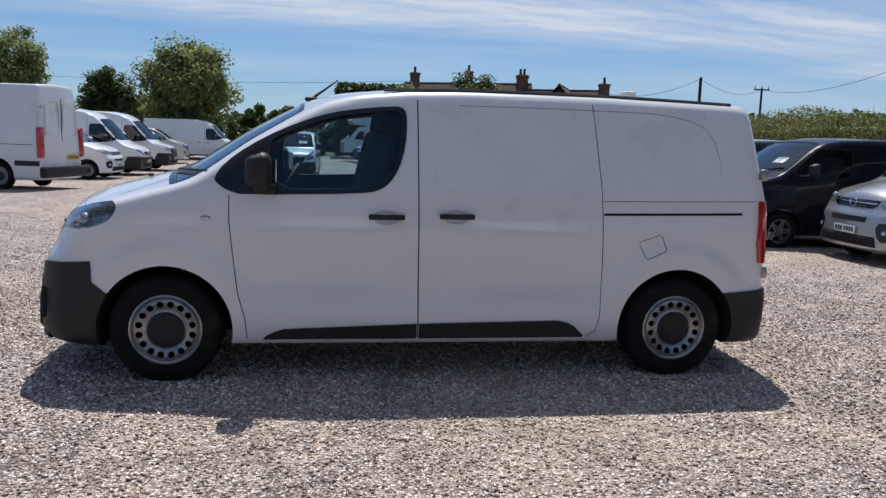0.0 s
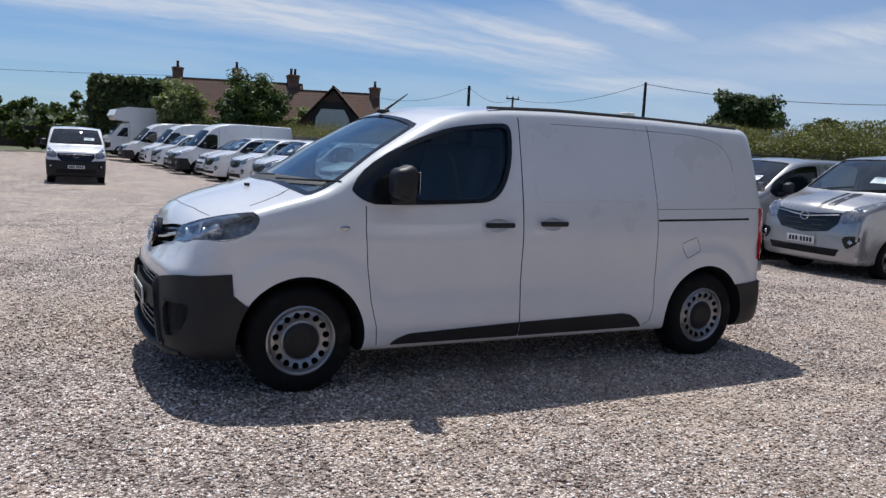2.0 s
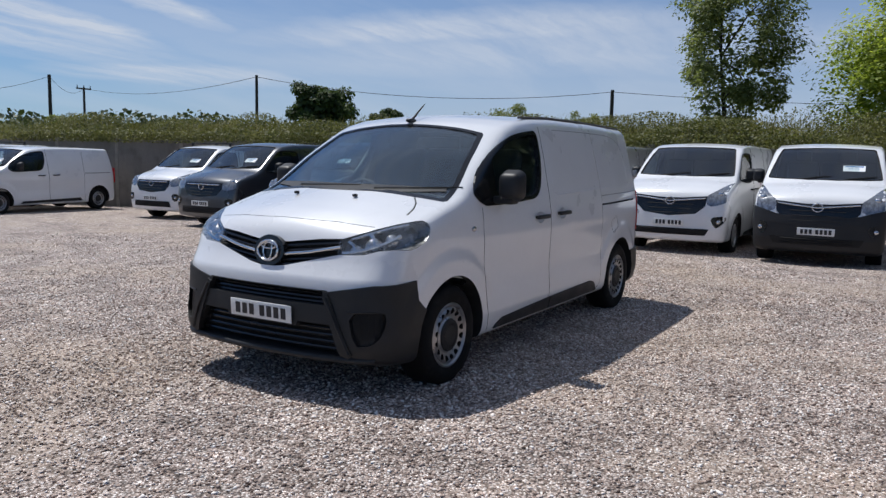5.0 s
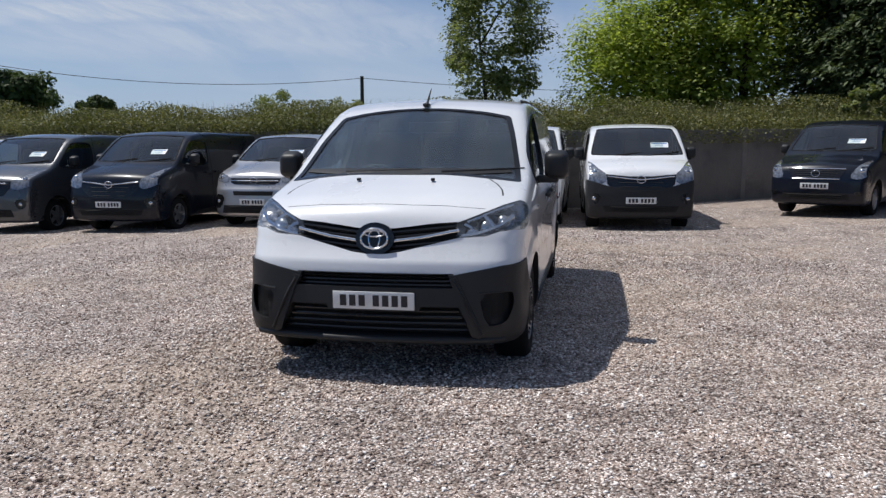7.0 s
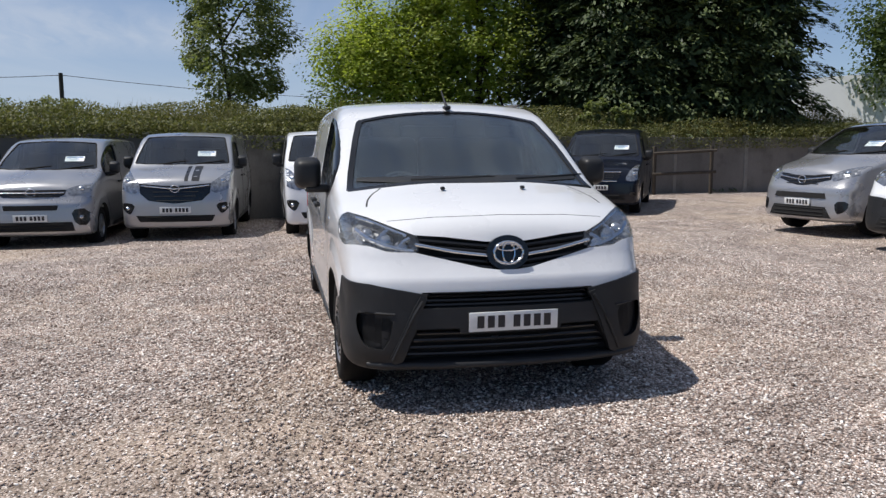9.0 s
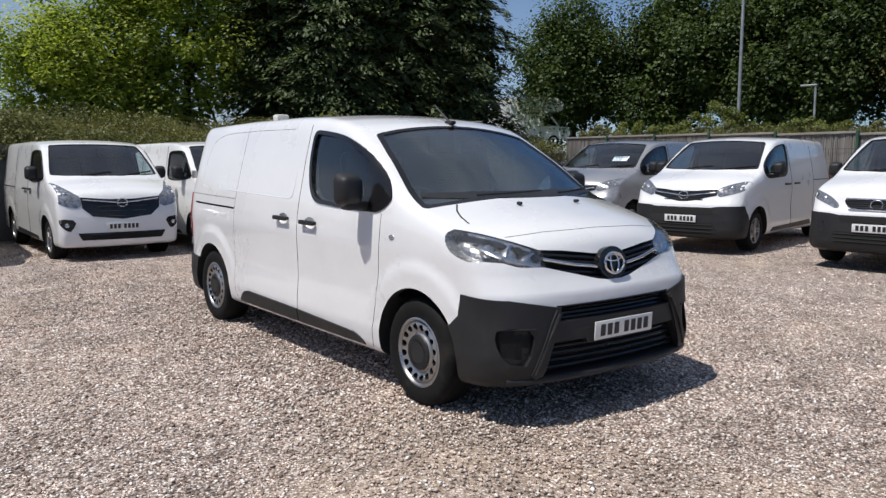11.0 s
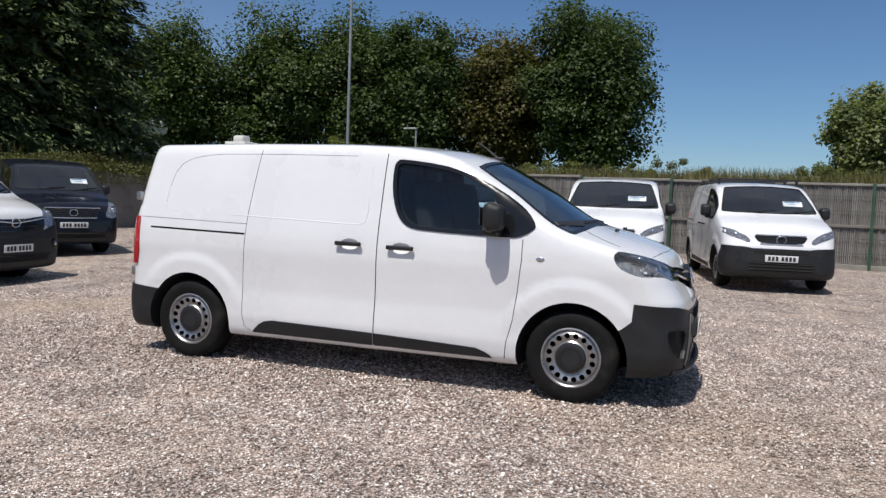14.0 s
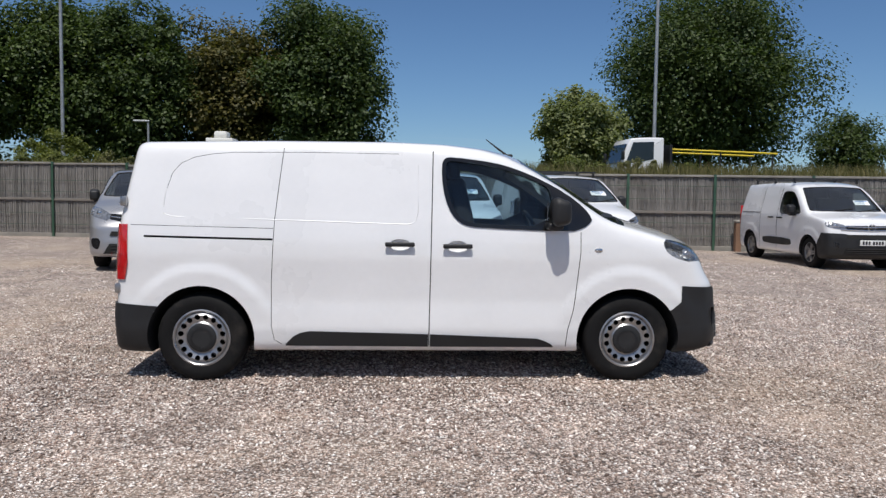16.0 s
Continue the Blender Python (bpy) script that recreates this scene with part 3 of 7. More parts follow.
# ---- wheels ----
def make_wheel(radius=0.33, width=0.215, alloy=False, seg=64):
    """A wheel about the y axis, its outer face towards -y: tyre, rim and hub cap meshes."""
    r, w, q = radius, width / 2, radius * 0.622
    bm = bmesh.new()
    prof = [(q, w), (q + 0.015, w + 0.004), (q + 0.05, w + 0.012), (r - 0.035, w + 0.010), (r - 0.012, w - 0.010), (r - 0.001, w - 0.035), (r, 0.0)]
    prof = prof + [(a, -b) for a, b in prof[-2::-1]]
    lathe(bm, prof, 56)
    # tread blocks: shallow transverse cuts
    for v in bm.verts:
        rr = math.hypot(v.co.x, v.co.z)
        if rr > r - 0.013:
            k = int(round(math.atan2(v.co.z, v.co.x) / (2 * math.pi) * 56))
            if k % 2:
                v.co.x *= (rr - 0.004) / rr
                v.co.z *= (rr - 0.004) / rr
    bmesh.ops.recalc_face_normals(bm, faces=bm.faces)
    tyre = bm_mesh("tyre", bm, TYRE, 50)
    bm = bmesh.new()
    f = -w
    if alloy:
        prof = [(q + 0.004, f + 0.0), (q - 0.012, f - 0.002), (q - 0.02, f + 0.02), (q - 0.024, f + 0.12)]
        lathe(bm, prof, 40)
        for k in range(5):
            for s in (-0.10, 0.10):
                a = 2 * math.pi * k / 5
                c, t = math.cos(a), math.sin(a)
                m = Matrix(((c, 0, -t, 0), (0, 1, 0, 0), (t, 0, c, 0), (0, 0, 0, 1)))
                box(bm, (0, 0, 0), (q - 0.02, 0.03, 0.028), m @ Matrix.Translation(((q - 0.02) / 2 + 0.01, f + 0.02, s * 0.25)) @ Matrix.Rotation(s * 1.2, 4, "Y"), bevel=0.006)
        lathe(bm, [(0.0, f - 0.004), (0.06, f), (0.065, f + 0.04)], 24)
        bmesh.ops.recalc_face_normals(bm, faces=bm.faces)
        rim = bm_mesh("rim", bm, STEEL, 35)
        return tyre, rim, None
    prof = [(q + 0.006, f - 0.002), (q - 0.004, f - 0.006), (q - 0.012, f + 0.0), (q - 0.018, f + 0.012), (q - 0.022, f + 0.014), (q - 0.026, f + 0.004),
            (q * 0.80, f - 0.006), (q * 0.66, f + 0.006), (q * 0.58, f + 0.012), (q * 0.52, f + 0.002), (0.02, f + 0.002), (0.02, f + 0.03), (q * 0.6, f + 0.03), (q - 0.03, f + 0.03), (q - 0.004, f + 0.03), (q + 0.006, f - 0.002)]
    lathe(bm, prof, seg)
    bmesh.ops.remove_doubles(bm, verts=bm.verts, dist=1e-5)
    bmesh.ops.recalc_face_normals(bm, faces=bm.faces)
    rim = bm_mesh("rim", bm, STEEL)
    holes = bmesh.new()
    n = 16
    for k in range(n):
        a = 2 * math.pi * (k + 0.5) / n
        bmesh.ops.create_cone(holes, cap_ends=True, segments=max(8, seg // 5), radius1=q * 0.098, radius2=q * 0.098, depth=0.12,
                              matrix=Matrix.Translation((math.cos(a) * q * 0.755, f, math.sin(a) * q * 0.755)) @ Matrix.Rotation(math.pi / 2, 4, "X"))
    rim = cut(rim, bm_mesh("holes", holes, LINER))
    rim.shade_smooth()
    rim.set_sharp_from_angle(angle=radians(35))
    bm = bmesh.new()
    prof = [(0.0, f - 0.010), (q * 0.30, f - 0.012), (q * 0.42, f - 0.012), (q * 0.50, f - 0.006), (q * 0.53, f + 0.004)]
    lathe(bm, prof, 40)
    for k in range(24):
        a = 2 * math.pi * k / 24
        box(bm, (0, 0, 0), (0.02, 0.006, 0.006), Matrix.Rotation(-a, 4, "Y") @ Matrix.Translation((q * 0.36, f - 0.013, 0)))
    bmesh.ops.recalc_face_normals(bm, faces=bm.faces)
    cap = bm_mesh("hub_cap", bm, PLASTIC, 35)
    return tyre, rim, cap


DISC = bmesh.new()
bmesh.ops.create_cone(DISC, cap_ends=True, segments=32, radius1=0.205, radius2=0.205, depth=0.03, matrix=Matrix.Rotation(math.pi / 2, 4, "X"))
DISC = bm_mesh("brake_backing", DISC, LINER)


def add_wheels(van, body, meshes, inset=0.035):
    tyre, rim, cap = meshes
    for wx in body.wheels:
        for s in (-1, 1):
            y = (body.side(wx, 0.95) - inset - 0.115) * s
            m = Matrix.Translation((wx, y, body.axle)) @ (Matrix.Rotation(math.pi, 4, "Z") if s > 0 else Matrix.Identity(4))
            w = part("wheel", tyre, parent=van, label="black tyre on a pressed steel rim" if cap else "black tyre on a spoked alloy rim")
            w.matrix_basis = m
            part("rim", rim, parent=w)
            part("brake_backing", DISC, parent=w)
            if cap:
                part("hub_cap", cap, parent=w, label="black plastic hub cap")


# ---- van parts shared by all ----
def mirrored(poly):
    return [(-a, b) for a, b in poly[::-1]]


def plate_mesh(face_mat, w=0.52, h=0.111, rows=((-0.19, 7, 0.042),)):
    """A number plate facing -x, with plain bars for its characters."""
    bm = bmesh.new()
    box(bm, (0, 0, 0), (0.008, w, h), bevel=0.003)
    me = bm_mesh("number_plate", bm, face_mat, 40)
    bm = bmesh.new()
    box(bm, (-0.0055, 0, 0), (0.002, 0.040, 0.070))
    return me, bm_mesh("plate_bar", bm, INK)


PL_W, PL_Y = plate_mesh(PLATE), plate_mesh(YPLATE)


def add_plate(van, x, y, z, tilt=0.0, yellow=False, rear=False):
    me, bars = PL_Y if yellow else PL_W
    p = part("number_plate", me, parent=van, label="yellow number plate" if yellow else "white number plate")
    p.matrix_basis = pose(x, y, z, 0, -tilt, 180 if rear else 0)
    for y0 in (-0.197, -0.137, -0.077, -0.017, 0.073, 0.133, 0.193):
        part("plate_bar", bars, parent=p).matrix_basis = Matrix.Translation((0, y0, 0))
    return p


def mirror_mesh(s, big=1.0):
    bm = bmesh.new()
    box(bm, (0.0, s * 0.13 * big, 0.02), (0.15, 0.185 * big, 0.22 * big), bevel=0.055, seg=4)
    for v in bm.verts:
        # narrower at the front, as a shell
        if v.co.x < 0:
            v.co.z *= 0.86
            v.co.y = s * (abs(v.co.y) * 0.92 + 0.01)
    box(bm, (0.035, s * 0.04, -0.088), (0.12, 0.21, 0.055), bevel=0.018)
    return bm_mesh("door_mirror", bm, PLASTIC, 50)


def mirror_glass(s, big=1.0):
    bm = bmesh.new()
    box(bm, (0.0742, s * 0.13 * big, 0.02), (0.004, 0.105 * big, 0.135 * big), bevel=0.001)
    return bm_mesh("mirror_glass", bm, CHROME)


def handle_mesh(s):
    bm = bmesh.new()
    box(bm, (0, s * 0.030, 0.0), (0.225, 0.022, 0.034), bevel=0.010, seg=3)
    box(bm, (-0.085, s * 0.012, 0), (0.03, 0.03, 0.026), bevel=0.006)
    box(bm, (0.085, s * 0.012, 0), (0.035, 0.03, 0.028), bevel=0.006)
    return bm_mesh("door_handle", bm, PLASTIC, 45)


def on_front(body, y, z, out=0.0):
    return Vector((body.face(y, z) - out, y, z))


def bar_on_front(body, pts, r, out=0.012, flat=1.0):
    bm = bmesh.new()
    fine = []
    for p, q in zip(pts, pts[1:]):
        n = max(2, int(math.hypot(q[0] - p[0], q[1] - p[1]) / 0.05))
        fine += [(p[0] + (q[0] - p[0]) * i / n, p[1] + (q[1] - p[1]) * i / n) for i in range(n)]
    fine.append(pts[-1])
    tube(bm, [on_front(body, y, z, out) for y, z in fine], r, 8)
    return bm


def emblem_mesh(rx, rz, ring=0.018, inner=True):
    """A plain oval badge facing -x: a raised ring with a crossing arch, no lettering."""
    bm = bmesh.new()
    n = 32
    tube(bm, [(0, rx * math.cos(2 * math.pi * k / n), rz * math.sin(2 * math.pi * k / n)) for k in range(n + 1)], ring, 6)
    if inner:
        tube(bm, [(0, rx * 0.42 * math.cos(2 * math.pi * k / n), rz * 0.95 * math.sin(2 * math.pi * k / n)) for k in range(n + 1)], ring * 0.7, 6)
        tube(bm, [(0, rx * 0.72 * math.cos(2 * math.pi * k / n), rz * 0.5 + rz * 0.3 * math.sin(2 * math.pi * k / n)) for k in range(n + 1)], ring * 0.7, 6)
    return bm_mesh("badge", bm, CHROME, 60)


# ---- the van in the middle of the yard ----
def seat_mesh(w=0.5):
    bm = bmesh.new()
    box(bm, (0, 0, 0.10), (0.5, w, 0.18), bevel=0.06, seg=3)
    box(bm, (0.24, 0, 0.48), (0.15, w, 0.72), Matrix.Rotation(radians(14), 4, "Y"), bevel=0.055, seg=3)
    box(bm, (0.33, 0, 0.92), (0.09, 0.26, 0.2), Matrix.Rotation(radians(10), 4, "Y"), bevel=0.035, seg=3)
    return bm_mesh("seat", bm, FABRIC, 50)


SIDE_WIN = [(-1.345, 1.262), (-1.285, 1.352), (-1.15, 1.455), (-0.95, 1.565), (-0.74, 1.648), (-0.57, 1.692), (-0.26, 1.728), (-0.20, 1.718), (-0.178, 1.66), (-0.188, 1.48), (-0.23, 1.338), (-0.285, 1.252), (-0.354, 1.204), (-0.459, 1.186), (-1.17, 1.162), (-1.27, 1.19), (-1.33, 1.235)]
SIDE_PANE = [(-1.03, 1.20), (-1.03, 1.485), (-0.95, 1.530), (-0.74, 1.615), (-0.57, 1.660), (-0.27, 1.698), (-0.225, 1.69), (-0.21, 1.65), (-0.222, 1.48), (-0.262, 1.35), (-0.31, 1.275), (-0.37, 1.232), (-0.46, 1.214)]
LAMP_SIDE = [(-2.6, 0.95), (-2.33, 1.075), (-2.15, 1.118), (-1.98, 1.125), (-1.915, 1.10), (-1.905, 1.06), (-1.945, 0.995), (-2.03, 0.955), (-2.16, 0.925), (-2.6, 0.86)]
LAMP_FRONT = [(0.49, 0.985), (0.56, 1.01), (0.68, 1.055), (0.79, 1.095), (1.0, 1.135), (1.0, 0.93), (0.80, 0.945), (0.66, 0.90), (0.55, 0.865), (0.51, 0.89)]
GRILLE = [(-0.52, 0.995), (-0.36, 0.985), (-0.12, 0.955), (0.12, 0.955), (0.36, 0.985), (0.52, 0.995), (0.52, 0.90), (0.36, 0.862), (0.15, 0.812), (0.06, 0.80), (-0.06, 0.80), (-0.15, 0.812), (-0.36, 0.862), (-0.52, 0.90)]


def build_proace():
    B = K0
    van = tagged(empty("panel_van"), "white panel van with black bumpers, parked alone on gravel", "van")
    me = B.solid(150, 46, 56, mat=WHITE)
    # cab space behind the screens
    cab = B.solid(40, 24, 20, off=-0.055, extra=lambda x, y, z: np.maximum(np.maximum(x - 0.02, 0.62 - z), -1.62 - x),
                  anchor=((-1.2, -0.2), (-0.4, 0.4), (0.9, 1.1)), mat=TRIM)
    me = cut(me, cab)
    # side windows, both sides at once
    me = cut(me, prism(smooth_poly(SIDE_PANE, 1), 1, -1.3, 1.3, TRIM))
    # windscreen: an outline laid on the sloping screen
    scr = smooth_poly([(-0.80, 0.02), (-0.77, -0.03), (0.0, -0.05), (0.77, -0.03), (0.80, 0.02), (0.665, 0.80), (0.62, 0.85), (0.0, 0.875), (-0.62, 0.85), (-0.665, 0.80)], 1)
    tilt = Matrix.Translation((-1.605, 0, 1.295)) @ Matrix.Rotation(radians(56.5), 4, "Y")
    pr = prism(scr, 0, -0.20, 0.26, TRIM)
    pr.transform(tilt)
    me = cut(me, pr)
    # wheel wells
    for wx in B.wheels:
        c = bmesh.new()
        for s in (-1, 1):
            bmesh.ops.create_cone(c, cap_ends=True, segments=56, radius1=0.402, radius2=0.402, depth=0.75, matrix=Matrix.Translation((wx, s * 0.86, B.axle)) @ Matrix.Rotation(math.pi / 2, 4, "X"))
        me = cut(me, bm_mesh("well", c, LINER))
    # openings in the nose
    low = [(-0.50, 0.688), (0.50, 0.688), (0.545, 0.60), (0.66, 0.285), (-0.66, 0.285), (-0.545, 0.60)]
    me = cut(me, join_meshes([prism(GRILLE, 0, -2.9, -2.28, LINER), prism(low, 0, -2.9, -2.30, LINER)]))
    # lamp pockets and blanked fog recesses
    for s in (-1, 1):
        lf = LAMP_FRONT if s > 0 else mirrored(LAMP_FRONT)
        pk = cut(cut(B.solid(110, 50, 50, off=0.02, mat=LAMPDARK), prism(smooth_poly(LAMP_SIDE, 1), 1, 0.3 if s > 0 else -1.3, 1.3 if s > 0 else -0.3, LAMPDARK), "INTERSECT"), prism(smooth_poly(lf, 1), 0, -2.9, -1.7, LAMPDARK), "INTERSECT")
        me = cut(me, cut(pk, B.solid(90, 40, 40, off=-0.07, mat=LAMPDARK)))
    fogs = []
    for s in (-1, 1):
        f = [(0.655, 0.575), (0.85, 0.585), (0.865, 0.50), (0.83, 0.40), (0.78, 0.372), (0.70, 0.368)]
        f = f if s > 0 else mirrored(f)
        fogs.append(cut(cut(B.solid(110, 50, 50, off=0.03, mat=PLASTIC), prism(smooth_poly(f, 1), 0, -3.0, -2.0, PLASTIC), "INTERSECT"), B.solid(90, 40, 40, off=-0.013, mat=PLASTIC)))
    for c in fogs:
        me = cut(me, c)
    # panel gaps, and one crease whose shade is a dark slot
    g = []
    for s in (-1, 1):
        g.append(B.groove([(-1.254, 1.16), (-1.254, 1.01), (-1.231, 0.771), (-1.205, 0.562), (-1.162, 0.40), (-1.15, 0.27)], sign=s))
        g.append(B.groove([(-0.114, 1.77), (-0.105, 1.205), (-0.092, 0.364), (-0.092, 0.275)], width=0.008, sign=s))
        g.append(B.groove([(1.03, 1.78), (1.085, 1.24), (1.108, 0.72), (1.106, 0.42), (1.085, 0.315), (1.03, 0.285)], width=0.005, sign=s))
        # no gap: the pressed panel's crease shade, drawn as a thin dark line
        g.append(B.groove([(1.90, 1.46), (1.865, 1.58), (1.80, 1.655), (1.70, 1.70), (1.56, 1.727), (1.40, 1.74), (0.8, 1.748), (0.15, 1.745)], width=0.0035, depth=0.005, sign=s))
        g.append(B.groove([(1.095, 1.165), (2.16, 1.183)], width=0.004, sign=s))
        g.append(B.groove([(1.10, 1.082), (2.06, 1.098)], width=0.016, depth=0.02, sign=s))
        g.append(B.groove([(-1.66, 1.232), (-1.74, 1.20), (-1.84, 1.165), (-1.93, 1.135)], width=0.002, depth=0.006, sign=s))
    for c in g:
        me = cut(me, c)
    me = cut(me, B.groove([(1.349, 0.897), (1.36, 0.91), (1.48, 0.952), (1.50, 0.948), (1.535, 0.86), (1.525, 0.845), (1.415, 0.795), (1.40, 0.80), (1.353, 0.885)], width=0.004))
    me = cut(me, B.groove([(-0.66, 1.066), (-0.40, 1.088), (0.0, 1.098), (0.40, 1.088), (0.66, 1.066)], width=0.0025, depth=0.008, axis=0))
    cups = bmesh.new()
    for s in (-1, 1):
        for hx, hz in ((-0.304, 1.045), (0.136, 1.055)):
            bmesh.ops.create_uvsphere(cups, u_segments=36, v_segments=24, radius=1.0, matrix=Matrix.Translation((hx, s * (B.side(hx, hz) + 0.006), hz - 0.004)) @ Matrix.Diagonal((0.082, 0.034, 0.046, 1)))
    me = cut(me, bm_mesh("cups", cups, WHITE))
    part("body", B.finish(me), parent=van, label="white painted body shell with shut lines")
    # pressed panels of the load sides
    for s in (-1, 1):
        bead = bmesh.new()
        line = [(0.0, 1.66), (0.0, 1.30), (0.02, 1.225), (0.07, 1.205), (0.6, 1.218), (1.2, 1.232), (1.86, 1.247), (1.915, 1.27), (1.92, 1.33), (1.908, 1.44)]
        tube(bead, [(x, s * (B.side(x, z) - 0.004), z) for x, z in line], 0.0065, 6)
        part("pressed_bead", bead, WHITE, van, smooth=60)
    # glass
    for s in (-1, 1):
        pane = B.skin(smooth_poly(SIDE_PANE, 1), 1, -0.012, s, TINT, thick=0.0, rim=False)
        ob = part("side_window", pane, parent=van, label="tinted side window")
        ob.visible_shadow = False
        # black surround built from its outline, with the pane's opening left free
        ring = cut(cut(B.solid(118, 46, 56, off=0.008, mat=GLOSSBLACK), prism(smooth_poly(SIDE_WIN, 1), 1, 0.5 if s > 0 else -1.3, 1.3 if s > 0 else -0.5, GLOSSBLACK), "INTERSECT"),
                   prism(smooth_poly(SIDE_PANE, 1), 1, -1.4, 1.4, GLOSSBLACK))
        ring = cut(ring, B.solid(60, 30, 30, off=-0.02, mat=GLOSSBLACK))
        part("window_surround", B.finish(ring, 0.008, 6e-3), parent=van, label="gloss black window surround")
    glasssolid = cut(B.solid(90, 40, 40, off=-0.004, mat=SCREEN), pr, "INTERSECT")
    glasssolid = cut(glasssolid, B.solid(90, 40, 40, off=-0.009, mat=SCREEN))
    ws = part("windscreen", B.finish(glasssolid, -0.004, 2e-3), parent=van, label="tinted windscreen")
    ws.visible_shadow = False
    # black band round the screen
    big = smooth_poly([(-0.845, -0.02), (-0.81, -0.07), (0.0, -0.10), (0.81, -0.07), (0.845, -0.02), (0.70, 0.83), (0.655, 0.885), (0.0, 0.905), (-0.655, 0.885), (-0.70, 0.83)], 1)
    pb = prism(big, 0, -0.20, 0.26, GLOSSBLACK)
    pb.transform(tilt)
    band = cut(cut(cut(B.solid(90, 40, 40, off=0.002, mat=GLOSSBLACK), pb, "INTERSECT"), pr), B.solid(90, 40, 40, off=-0.006, mat=GLOSSBLACK))
    part("screen_band", B.finish(band, 0.002, 2e-3), parent=van, label="black band round the windscreen")
    # bumpers as wraps a little proud of the shell
    nose = B.solid(110, 50, 50, off=0.010, mat=PLASTIC)
    sidecut = prism([(-2.9, 0.10), (-1.6, 0.10), (-1.95, 0.55), (-1.985, 0.565), (-2.055, 0.625), (-2.062, 0.748), (-2.3, 0.735), (-2.9, 0.735)], 1, -1.3, 1.3, PLASTIC)
    bumper = cut(nose, sidecut, "INTERSECT")
    top = prism([(-1.2, 0.0), (1.2, 0.0), (1.2, 0.775), (0.90, 0.755), (0.60, 0.70), (0.50, 0.68), (0.40, 0.688), (-0.40, 0.688), (-0.50, 0.68), (-0.60, 0.70), (-0.90, 0.755), (-1.2, 0.775)], 0, -3.2, -1.0, PLASTIC)
    bumper = cut(bumper, top, "INTERSECT")
    holes = [prism([(-0.47, 0.684), (0.47, 0.684), (0.505, 0.60), (-0.505, 0.60)], 0, -3.0, -2.35, LINER),
             prism([(-0.535, 0.485), (-0.30, 0.485), (-0.29, 0.455), (0.29, 0.455), (0.30, 0.485), (0.535, 0.485), (0.63, 0.295), (-0.63, 0.295)], 0, -3.0, -2.35, LINER)]
    bumper = cut(bumper, join_meshes(holes))
    for c in fogs:
        bumper = cut(bumper, c)
    c = bmesh.new()
    for s in (-1, 1):
        bmesh.ops.create_cone(c, cap_ends=True, segments=56, radius1=0.40, radius2=0.40, depth=0.75, matrix=Matrix.Translation((B.wheels[0], s * 0.86, B.axle)) @ Matrix.Rotation(math.pi / 2, 4, "X"))
    bumper = cut(bumper, bm_mesh("well", c, LINER))
    part("front_bumper", B.finish(bumper, 0.010), parent=van, label="unpainted black plastic front bumper")
    for s in (-1, 1):
        rib = [(0.478, 0.655), (0.515, 0.668), (0.555, 0.60), (0.612, 0.48), (0.69, 0.315), (0.66, 0.285), (0.615, 0.305), (0.565, 0.44), (0.515, 0.575)]
        part("bumper_rib", B.skin(rib if s > 0 else mirrored(rib), 0, 0.022, mat=PLASTIC, step=0.04, thick=0.045), parent=van)
        bm = bmesh.new()
        tube(bm, [on_front(B, s * y, z, 0.027) for y, z in ((0.505, 0.645), (0.55, 0.575), (0.60, 0.47), (0.672, 0.315))], 0.009, 6)
        part("bumper_rib", bm, PLASTIC, van, smooth=50)
        bm = bmesh.new()
        tube(bm, [on_front(B, s * y, z, 0.010) for y, z in ((0.655, 0.57), (0.74, 0.575), (0.84, 0.578))], 0.008, 6)
        part("bumper_rib", bm, PLASTIC, van, smooth=50)
    lip = bmesh.new()
    tube(lip, [on_front(B, y, 0.275, 0.020 if abs(y) < 0.5 else 0.008) for y in np.linspace(-0.80, 0.80, 25)], 0.022, 8)
    part("bumper_lip", lip, PLASTIC, van, smooth=50)
    # slats behind the openings
    for zs, half in ((0.665, 0.48), (0.635, 0.49), (0.61, 0.50), (0.455, 0.53), (0.415, 0.55), (0.375, 0.575), (0.335, 0.60)):
        bm = bmesh.new()
        tube(bm, [(B.face(y, zs) + 0.03, y, zs) for y in np.linspace(-half, half, 13)], 0.011, 6)
        part("bumper_slat", bm, GLOSSBLACK, van, smooth=50)
    for z0, rad, mat in ((0.955, 0.013, GLOSSBLACK), (0.925, 0.011, GLOSSBLACK), (0.868, 0.011, GLOSSBLACK), (0.84, 0.011, GLOSSBLACK)):
        bm = bmesh.new()
        pts = [(y, z0 - 0.03 + 0.10 * max(0, abs(y) - 0.10)) for y in np.linspace(-0.50, 0.50, 21)]
        tube(bm, [(B.face(y, z) + 0.022, y, z) for y, z in pts], rad, 6)
        part("grille_slat", bm, mat, van, smooth=50)
    for s in (-1, 1):
        part("grille_bar", bar_on_front(B, [(s * 0.11, 0.878), (s * 0.30, 0.902), (s * 0.52, 0.945)], 0.012, 0.004), CHROME, van, "satin chrome grille bar", smooth=50)
    em = part("badge", emblem_mesh(0.085, 0.062, 0.0095), parent=van, label="oval chrome badge")
    em.matrix_basis = Matrix.Translation(on_front(B, 0, 0.895, 0.035)) @ Matrix.Rotation(radians(10), 4, "Y")
    bm = bmesh.new()
    n = 28
    vs = [bm.verts.new((0, 0.125 * math.cos(2 * math.pi * k / n), 0.10 * math.sin(2 * math.pi * k / n))) for k in range(n)]
    bm.faces.new(vs)
    r = bmesh.ops.extrude_face_region(bm, geom=bm.faces[:])
